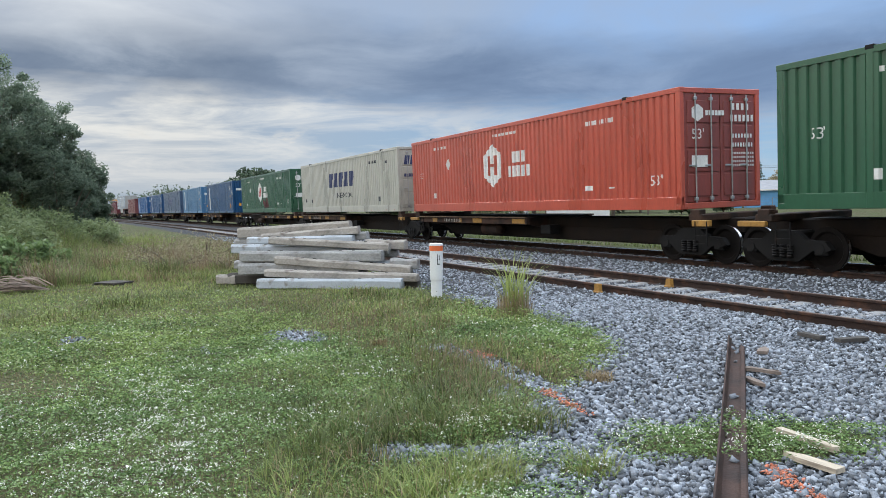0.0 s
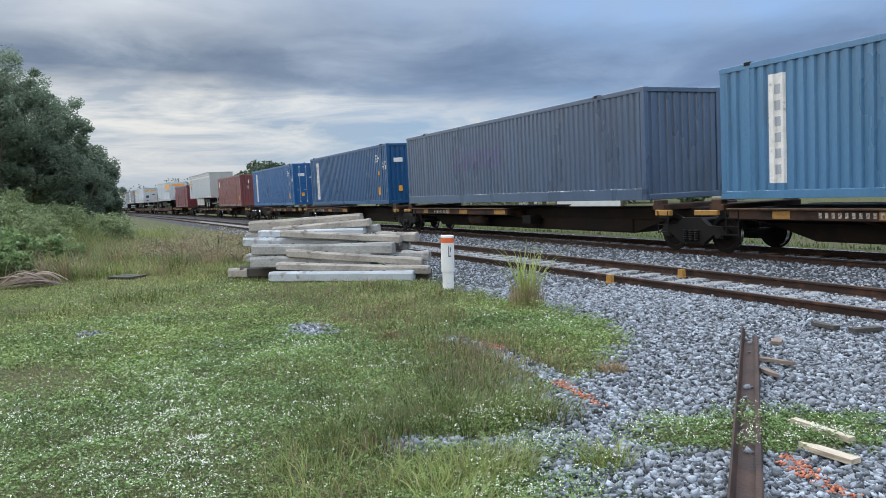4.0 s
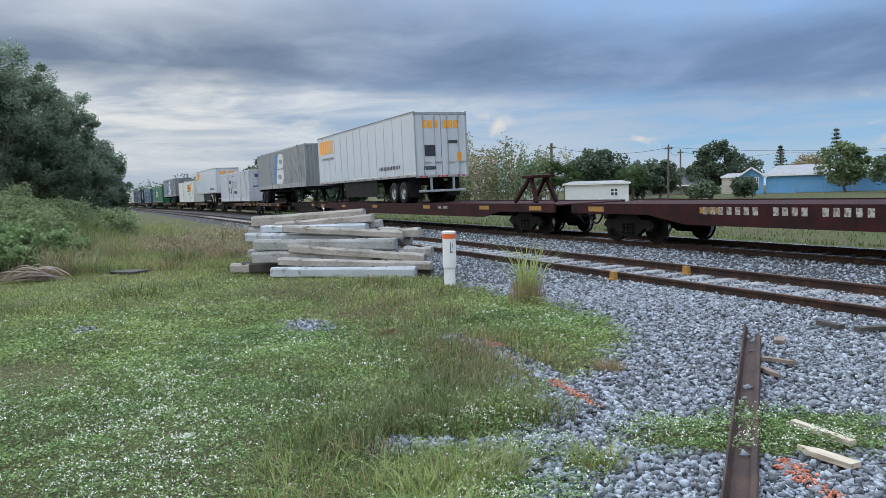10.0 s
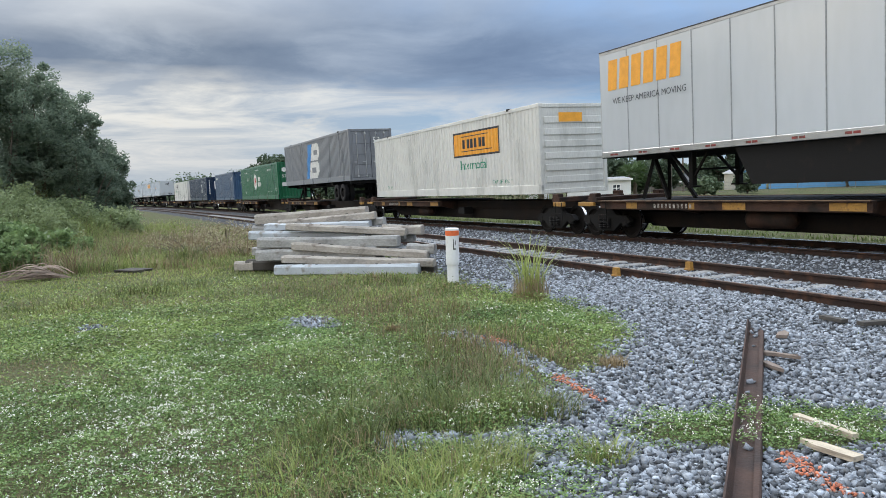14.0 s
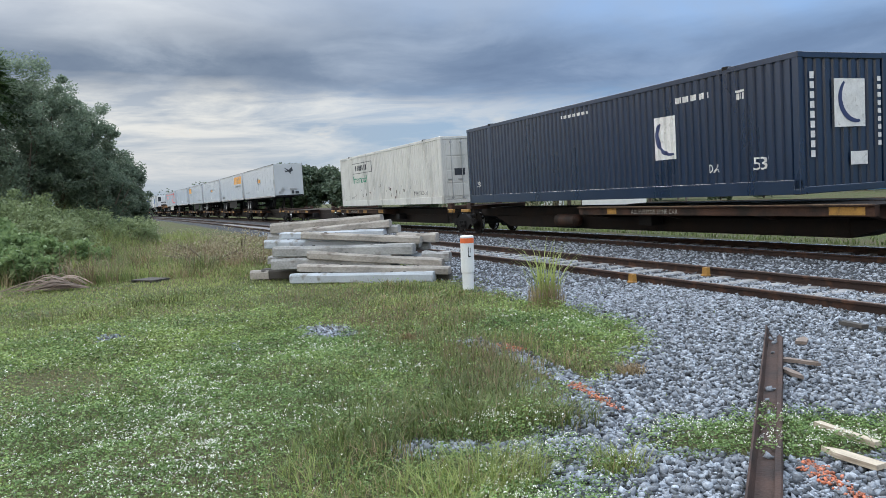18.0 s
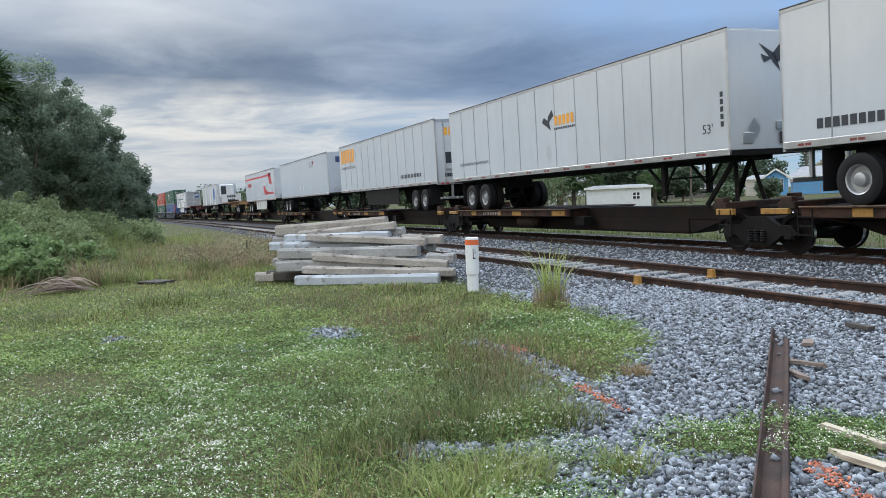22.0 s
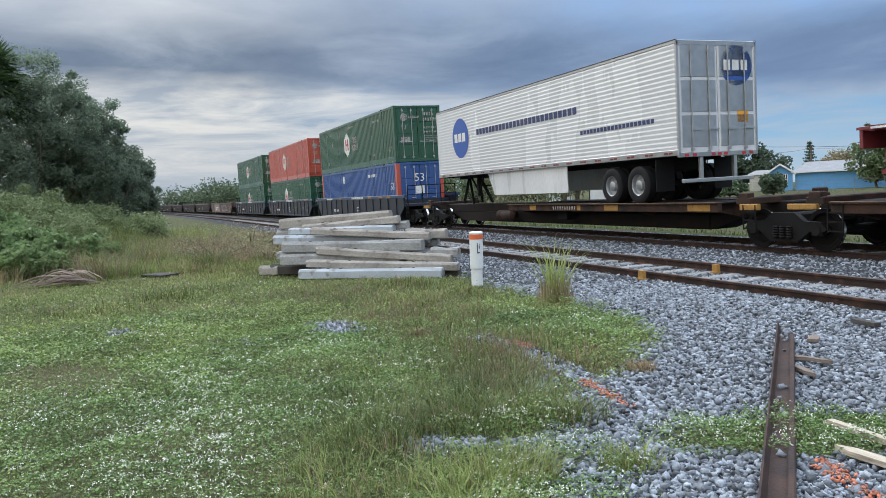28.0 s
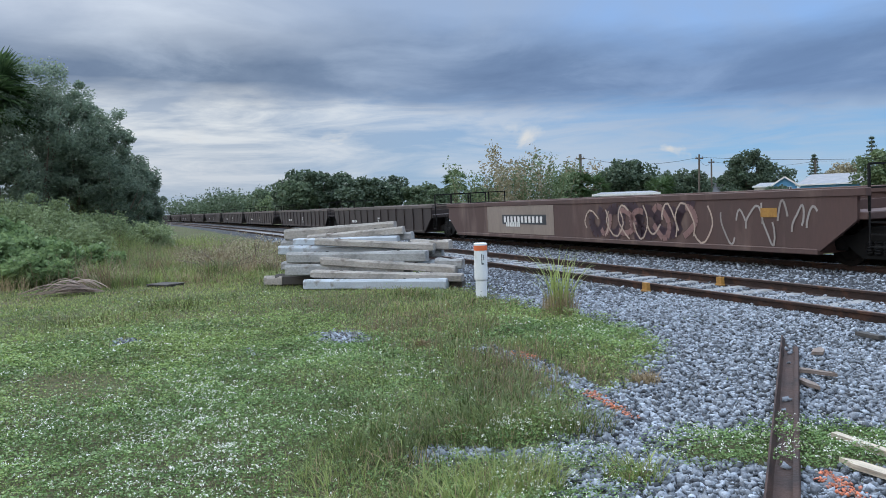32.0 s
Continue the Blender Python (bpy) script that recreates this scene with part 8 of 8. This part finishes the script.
# the thicket on the camera's side of the tracks
for k, (x, y, h, sp, n, mat, low) in enumerate(((-35.5, -6.6, 8.5, 2.6, 24000, LEAF_MID, 0.2), (-34.0, -3.7, 8.5, 2.1, 34000, LEAF_MID, 0.1), (-34.6, -2.3, 8.0, 1.8, 34000, LEAF_MID, 0.08), (-35.4, -1.25, 7.1, 1.35, 26000, LEAF_MID, 0.05), (-36.6, -0.4, 4.9, 1.3, 24000, LEAF_DEEP, 0.02), (-37.2, 0.15, 4.5, 1.1, 20000, LEAF_DEEP, 0.0), (-38.5, -9.5, 9.0, 3.0, 14000, LEAF_MID, 0.2), (-40.5, -4.0, 8.0, 2.6, 10000, LEAF_DEEP, 0.1), (-33.2, -4.9, 5.4, 2.0, 12000, LEAF_MID, 0.03), (-34.5, -1.0, 4.6, 1.7, 18000, LEAF_DEEP, 0.0))):
    tree(x, y, h * 0.98, sp * 0.95, n, 0.058, mat, "dense dark green broadleaf tree at the edge of a thicket", low, 150, seed=77 if k == 1 else k, ragged=(0.14, 0.34))
palm(-34.2, -5.25, 6.9, 2.1, "cabbage palm above a thicket", 70, 1)
for k, (x, y, h, sp, n, mat) in enumerate(((-29.0, -6.0, 2.7, 1.9, 10000, LEAF_LIGHT), (-27.5, -4.2, 2.2, 1.6, 9000, LEAF_LIGHT), (-30.0, -3.4, 2.4, 1.5, 9000, LEAF_LIGHT), (-24.0, -4.2, 1.6, 1.3, 9000, LEAF_VINE), (-22.5, -2.9, 1.2, 1.1, 8000, LEAF_VINE), (-31.0, -1.4, 1.9, 1.4, 8000, LEAF_LIGHT), (-25.5, -2.2, 1.5, 1.3, 7000, LEAF_LIGHT), (-21.3, -3.6, 1.15, 1.1, 7000, LEAF_VINE), (-26.0, -7.0, 2.7, 1.6, 7000, LEAF_LIGHT), (-28.0, -2.4, 1.7, 1.3, 7000, LEAF_LIGHT), (-30.5, 0.2, 1.4, 1.2, 6000, LEAF_LIGHT), (-20.4, -2.3, 0.8, 0.8, 6000, LEAF_VINE), (-23.2, -1.4, 0.9, 0.9, 5000, LEAF_VINE), (-22.0, 2.0, 0.75, 1.3, 1500, LEAF_BROWN), (-23.5, 3.2, 0.95, 1.1, 1500, LEAF_BROWN), (-25.5, 2.2, 0.9, 1.7, 1500, LEAF_BROWN), (-20.6, 3.3, 0.5, 1.0, 1100, LEAF_BROWN))):
    tree(x, y, h, sp, n, (0.055, 0.075, 0.03)[(mat is LEAF_VINE) + 2 * (mat is LEAF_BROWN)], mat, "thin brown dead-stalked bush" if mat is LEAF_BROWN else "tangled light green shrub with creepers", 0.02, 60, "shrub", 40 + k, ragged=(0.15, 0.35))
x, y = rng.uniform(-36, -17, 170000), rng.uniform(-9, 6.0, 170000)
edge_near = np.interp(y, (-9, -2, 0.5, 6), (-20, -19.5, -18.6, -17.4))
keep = (x < edge_near) & (y < 5.6 - np.clip((-x - 20) / 30, 0, 0.6)) & (rng.random(len(x)) < np.where(y > -2, 0.8, 0.9))
x, y = x[keep], y[keep]
hh = (0.32 + 0.2 * wave(x, y, 3.0) + 0.12 * wave(x, y, 0.8) + np.clip((-x - 19) / 10, 0, 0.9) * np.clip((-y + 1.5) / 4, 0, 1) * 1.5 * np.clip(0.75 + 0.6 * wave(x, y, 1.3) + 0.4 * wave(x, y, 0.45), 0.2, 1.6)) * rng.uniform(0.35, 1.3, len(x))
tone = -0.15 + wave(x, y, 2.2) + 0.5 * wave(x, y, 0.7) + rng.normal(0, 0.4, len(x)) - 0.1 + 0.35 * np.clip(y / 2, -1, 1)
for sel, mat, nm, lab in ((tone > 0.55, DRY, "dry_weeds", "tall brown dead weeds"), ((tone <= 0.55) & (tone > -0.2), BRIGHT, "tall_weeds", "tall rank yellow-green weeds"), (tone <= -0.2, GRASS, "rank_grass", "tall dark green grass")):
    v, f = blades(x[sel], y[sel], ground_z(x[sel], y[sel]) - 0.02, np.maximum(hh[sel], 0.1), np.full(int(sel.sum()), 0.0065), 0.95)
    tagged(new(nm, quick_mesh(nm, v, f, mat)), lab, "weeds", kind="stuff")
x, y = rng.uniform(-28, -18.5, 2000), rng.uniform(-2.5, 4.8, 2000)
keep = (wave(x, y, 1.1) + 0.5 * wave(x, y, 0.4) > -0.1) & (y < 5.0) & (x < -18.8)
x, y = x[keep], y[keep]
v, f = blades(x, y, ground_z(x, y), rng.uniform(0.4, 1.0, len(x)), np.full(len(x), 0.006), 0.7)
tagged(new("dead_stalks", quick_mesh("dead_stalks", v, f, STALK)), "thin brown dead stalks among the weeds", "weeds", kind="stuff")

rnd = np.random.default_rng(23)
for k in range(64):
    cx, cy = rnd.uniform(-31, -18.6), rnd.uniform(-3.0, 5.0)
    mat = (LONGGRASS, DRY, BRIGHT, GRASS, STALK)[k % 5]
    arching("weed_clump", cx, cy, 130, rnd.uniform(0.25, 0.7), rnd.uniform(0.45, 0.95), 0.0065, mat, "tangled rank weeds at the thicket's foot", 0.75)["kind"] = "stuff"
for cx, cy, n in ((-30.5, 1.4, 700), (-29.0, 2.2, 500), (-32.5, 1.9, 500)):
    tagged(clump("pale_grass", cx, cy, n, 0.9, 1.0, 0.008, BRIGHT, "tall pale yellow-green grass at the thicket's foot", 0.35), kind="stuff")

# beyond the tracks
for k, (x, y, h, sp, n, mat) in enumerate(((-239, 13, 6.5, 9, 2600, FAR_MID), (-222, 20, 6.2, 8, 2600, FAR_DEEP), (-199, 18, 7.0, 8, 3000, FAR_MID), (-182, 23, 6.2, 7, 2600, FAR_DEEP), (-168, 21, 6.2, 6, 3000, FAR_MID), (-156, 25, 5.8, 5, 3000, FAR_LIGHT), (-148, 23, 6.6, 5, 3500, FAR_MID), (-137, 24, 5.6, 4.5, 3500, FAR_LIGHT), (-126, 24.5, 5.6, 4.5, 3500, FAR_MID), (-115, 23, 5.8, 4, 3500, FAR_DEEP), (-103.2, 19.6, 7.6, 2.9, 6000, FAR_DEEP), (-98.0, 21.5, 8.0, 2.6, 6500, FAR_DEEP), (-101.0, 25.8, 7.0, 2.8, 6000, FAR_DEEP), (-95.4, 30.0, 6.8, 2.8, 6000, FAR_DEEP), (-93.0, 28.0, 5.2, 2.4, 4500, FAR_MID), (-89.3, 32.6, 5.0, 2.6, 5000, FAR_MID), (-84.5, 33.4, 4.3, 2.2, 4500, FAR_MID), (-80.0, 36.5, 4.0, 2.3, 4000, FAR_DEEP), (-81.9, 57.6, 6.4, 3.2, 5500, FAR_DEEP), (-103, 79, 4.7, 4.5, 3500, FAR_DEEP), (-100, 83, 4.8, 4.0, 3500, FAR_MID), (-95, 86, 4.6, 4.0, 3500, FAR_DEEP), (-87.5, 82.4, 8.6, 3.0, 5500, FAR_DEEP), (-85.0, 85.0, 6.2, 3.2, 4500, FAR_DEEP), (-88.5, 79.5, 4.2, 2.6, 3500, FAR_DEEP), (-91.5, 106, 5.8, 4.0, 3500, LEAF_BROWN), (-62.9, 79.0, 6.2, 2.6, 6500, FAR_LIGHT), (-54.0, 76.0, 5.0, 2.8, 4500, FAR_MID), (-70.2, 49.6, 6.4, 2.9, 7000, FAR_DEEP), (-75.5, 58.5, 4.6, 3.0, 5000, FAR_DEEP), (-91.4, 25.9, 6.6, 3.0, 6000, FAR_DEEP), (-98.0, 19.0, 6.4, 3.0, 6000, FAR_MID), (-72.0, 59.5, 4.9, 2.2, 4500, FAR_DEEP), (-59.3, 54.2, 1.9, 1.5, 3500, FAR_MID), (-60.0, 60.5, 2.3, 1.4, 3500, FAR_DEEP), (-75, 52, 3.4, 2.6, 3500, FAR_DEEP), (-92, 62, 4.0, 3.2, 3500, FAR_DEEP))):
    tree(x, y, h, sp, n, 0.13 + 0.0011 * math.hypot(x, y), mat, "broadleaf tree in the green belt beyond the railway", 0.06, 44, seed=100 + k, squash=0.95, ragged=(0.22, 0.46))
for k, (x, y, h, r) in enumerate(((-73.9, 30.7, 4.9, 1.5), (-67.0, 39.9, 3.7, 1.8), (-66.6, 41.4, 3.9, 1.8), (-66.0, 42.6, 3.6, 1.7), (-73.6, 44.2, 4.3, 1.8), (-62.5, 47.5, 3.0, 1.5), (-63.5, 49.0, 3.2, 1.5))):
    palm(x, y, h, r, seed=10 + k, n=34)


pine(-87.8, 95.9, 7.0)
pine(-82.0, 100.9, 9.2, seed=1)


def bamboo(x, y, h, n, seed):
    """A thin brownish stand of upright stems with sparse small leaves."""
    rnd = np.random.default_rng(seed)
    t = thing("bamboo_stand", "thin brownish stand of bamboo, half bare", "bamboo", m=Matrix.Translation((x, y, float(ground_z(x, y)))))
    stems = Build()
    pts = []
    for k in range(16):
        ax, ay = rnd.normal(0, 1.3), rnd.normal(0, 1.3)
        top = Vector((ax * 1.7 + rnd.normal(0, 0.5), ay * 1.7, h * rnd.uniform(0.65, 1.0)))
        limb(stems, (ax, ay, 0), top, 0.035, 0.012, 4)
        for s in rnd.uniform(0.25, 1.0, n // 16):
            pts.append(np.array((ax, ay, 0)) * (1 - s) + np.array(top) * s + rnd.normal(0, 0.28 + 0.25 * (1 - s), 3))
    tagged(part("culm_thicket", stems, LEAF_BROWN, t), kind="stuff")
    p = np.array(pts)
    v, f = leaves(p[:, 0], p[:, 1], np.maximum(p[:, 2], 0.1), 0.16 * rnd.uniform(0.6, 1.3, len(p)), 0.1)
    leaf = LEAF_BROWN if seed % 2 else FAR_LIGHT
    part("foliage", quick_mesh("foliage", v, f, leaf), leaf, t)


for k, (x, y, h) in enumerate(((-68, 31.8, 6.6), (-66.9, 34.1, 7.4), (-65.6, 36.6, 6.2), (-69, 40.6, 5.9), (-70.5, 37.5, 5.4))):
    bamboo(x, y, h, 2100, k)

# ---- poles and wires ----
POLEWOOD = surface("grey_pole_wood", (0.13, 0.11, 0.09), 0.9, 0, 0.2, 3, 0.3, 30, (3, 3, 0.5))
poles = []
for x, y, h, r, lean in ((-66.3, 41.2, 6.3, 0.19, 0.5), (-65.1, 54.9, 6.1, 0.12, 1.2), (-83.1, 72.2, 6.7, 0.14, 0.4), (-84.0, 92.0, 6.6, 0.15, 0.3)):
    base = float(ground_z(x, y))
    t = thing("utility_pole", "grey wooden utility pole", "pole", "utility poles", m=Matrix.Translation((x, y, base)) @ Matrix.Rotation(radians(lean), 4, "Y"))
    part("shaft", Build().cyl((0, 0, (h - base) / 2), 2, r, h - base, 10, r * 0.75), POLEWOOD, t)
    part("crossarm", Build().box(-0.06, 0.06, -0.5, 0.5, h - base - 0.5, h - base - 0.38, 0.01), POLEWOOD, t)
    for q in (-0.4, 0.4):
        part("insulator", Build().cyl((0, q, h - base - 0.3), 2, 0.05, 0.15, 8), STEEL, t)
    poles.append(Vector((x, y, h - 0.3)))
for p, q in ((poles[0], poles[1]), (poles[1], poles[2]), (poles[2], poles[3]), (poles[1], Vector((-40, 75, 5.0))), (poles[3], Vector((-50, 100, 6.4)))):
    b = Build()
    for k in range(13):
        w = k / 12
        c = p.lerp(q, w) - Vector((0, 0, 0.7 * 4 * w * (1 - w)))
        b.v += [(c.x, c.y - 0.015, c.z - 0.015), (c.x, c.y + 0.015, c.z - 0.015), (c.x, c.y, c.z + 0.015)]
        if k:
            b.f += [(3 * k - 3 + i, 3 * k - 3 + (i + 1) % 3, 3 * k + (i + 1) % 3, 3 * k + i) for i in range(3)]
    tagged(new("overhead_wire", b.mesh("overhead_wire", BLACK)), "thin black overhead wire between poles", "wire")

# ---- houses beyond the railway ----
WALLBLUE = surface("sky_blue_stucco", (0.13, 0.34, 0.62), 0.8, 0, 0.08, 2, 0.2, 30)
WALLBEIGE = surface("beige_stucco", (0.50, 0.47, 0.40), 0.85, 0, 0.1, 2, 0.2, 30)
# grey-brown version of the beige wall, with its shade in the colour
WALLSHADED = surface("shaded_beige_stucco", (0.17, 0.16, 0.14), 0.85, 0, 0.1, 2, 0.2, 30)
WALLWHITE = surface("white_siding", (0.66, 0.68, 0.68), 0.7, 0, 0.08, 2, 0.15, 30)
ROOF = surface("grey_shingles", (0.27, 0.28, 0.30), 0.9, 0, 0.15, 1.5, 0.3, 20)
DARKROOF = surface("dark_shingles", (0.075, 0.078, 0.085), 0.9, 0, 0.2, 1.5, 0.3, 20)
TRIM = surface("white_trim", (0.75, 0.75, 0.74), 0.6, 0, 0.05, 3, 0.05)
PANE = surface("dark_window_glass", (0.04, 0.05, 0.06), 0.12, 0, 0.1, 3, 0)


def window(parent, x, z, w, h, y):
    win = part("window", Build().box(x - w / 2, x + w / 2, y - 0.03, y + 0.01, z, z + h, 0.005), TRIM, parent)
    for i in range(2):
        for j in range(2):
            part("pane", Build().box(x - w / 2 + 0.06 + i * (w / 2 - 0.02), x - 0.04 + i * (w / 2 - 0.02), y - 0.045, y - 0.032, z + 0.06 + j * (h / 2 - 0.02), z + h / 2 - 0.04 + j * (h / 2 - 0.02)), PANE, win)


def house(x, y, z, turn, w, d, h, rise, wall, label, gable=False, wins=(), name="house", over=0.4, roof=None):
    """A one-storey house. Local x runs along its front, which faces local -y."""
    t = thing(name, label, "house" if name == "house" else "shed", m=Matrix.Translation((x, y, z)) @ Matrix.Rotation(radians(turn), 4, "Z"))
    part("wall", Build().box(0, w, 0, d, -0.6, h), wall, t)
    o, cover = over, roof or ROOF
    if gable:
        part("gable", Build().add([(0, 0, h), (w, 0, h), (w / 2, 0, h + rise), (0, d, h), (w, d, h), (w / 2, d, h + rise)], [(0, 1, 2), (5, 4, 3)]), wall, t)
        for sg in (-1, 1):
            e = w / 2 + sg * (w / 2 + o)
            zz = h - rise * o / (w / 2)
            part("roof", Build().add([(w / 2, -o, h + rise + 0.02), (e, -o, zz + 0.02), (e, d + o, zz + 0.02), (w / 2, d + o, h + rise + 0.02), (w / 2, -o, h + rise + 0.16), (e, -o, zz + 0.16), (e, d + o, zz + 0.16), (w / 2, d + o, h + rise + 0.16)], [(0, 1, 2, 3), (7, 6, 5, 4), (0, 4, 5, 1), (1, 5, 6, 2), (2, 6, 7, 3), (3, 7, 4, 0)]), cover, t)
            part("barge_board", Build().bar((w / 2, -o - 0.02, h + rise + 0.06), (e, -o - 0.02, zz + 0.06), 0.05, 0.2), TRIM, t)
    else:
        part("roof", Build().add([(-o, -o, h), (w + o, -o, h), (w + o, d + o, h), (-o, d + o, h), (-o * 0.2 + 0.6, d / 2, h + rise), (w - 0.6, d / 2, h + rise), (-o, -o, h + 0.02), (w + o, -o, h + 0.02)], [(0, 3, 2, 1), (0, 1, 5, 4), (1, 2, 5), (2, 3, 4, 5), (3, 0, 4)]), cover, t)
        part("fascia", Build().box(-o, w + o, -o - 0.03, -o, h - 0.14, h + 0.04), TRIM, t)
    for wx, wz, ww, wh in wins:
        window(t, wx, wz, ww, wh, 0.0)
    return t


house(-75.8, 75.6, 0.45, 44, 2.9, 9.0, 2.30, 1.0, WALLBLUE, "small sky-blue gabled house wing with two white windows", True, ((0.85, 0.75, 0.55, 1.35), (2.05, 0.75, 0.55, 1.35)))
house(-73.7, 78.0, 0.45, 30, 19.0, 8.0, 2.30, 1.3, WALLBLUE, "long sky-blue house with a grey hipped roof", False, ((9.5, 1.0, 0.6, 1.0), (15.5, 0.9, 1.6, 1.1)))
house(-80.0, 76.6, 0.45, 42, 4.4, 6.0, 2.3, 0.5, WALLBEIGE, "beige flat-fronted house end", False, ((3.0, 0.9, 1.0, 0.9),), over=0.2)
house(-60.8, 39.2, 0.1, 53, 5.8, 3.6, 2.05, 0.22, WALLWHITE, "low white shed with a flat roof", False, ((4.5, 0.85, 0.7, 0.7),), "shed", 0.18)
house(-91.5, 70.5, 0.5, 50, 9.0, 8.0, 1.3, 1.9, WALLSHADED, "house with a dark grey hipped roof among trees", False, (), roof=DARKROOF)
house(-82.8, 47.4, 0.2, 55, 2.6, 3.0, 1.9, 0.6, WALLWHITE, "small white gabled shed", True, (), "shed", 0.2)
# chain-link fence and low hedge on the far verge
fence = thing("wire_fence", "low grey chain-link fence", "fence")
MESHWIRE = surface("fence_wire", (0.25, 0.26, 0.26), 0.5, 0.6, 0.1, 4, 0)
fx = [(-84 + 2.6 * k, 60.5 + 1.35 * k) for k in range(14)]
for (x0, y0), (x1, y1) in zip(fx, fx[1:]):
    z0, z1 = float(ground_z(x0, y0)), float(ground_z(x1, y1))
    part("fence_post", Build().cyl((x0, y0, z0 + 0.65), 2, 0.035, 1.4, 8), MESHWIRE, fence)
    for q in (0.1, 0.45, 0.8, 1.15, 1.3):
        part("fence_wire", Build().bar((x0, y0, z0 + q), (x1, y1, z1 + q), 0.018), MESHWIRE, fence)
x, y = rng.uniform(-100, 10, 30000), 16.8 + 34 * rng.random(30000) ** 2
keep = line_offset(x, y) > 3.0
x, y = x[keep], y[keep]
v, f = blades(x, y, ground_z(x, y) - 0.02, rng.uniform(0.08, 0.22, len(x)), np.full(len(x), 0.02), 0.4)
tagged(new("verge_grass", quick_mesh("verge_grass", v, f, GRASS)), "mown green grass beyond the tracks", "grass", kind="stuff")


def motions():
    """The whole train rolls past at one steady speed."""
    for ob, s, lift, turn in TRAIN:
        walk(ob, [(t, train_pose(s + SPEED * t, lift, turn)) for t in range(0, 33, 2)])


motions()
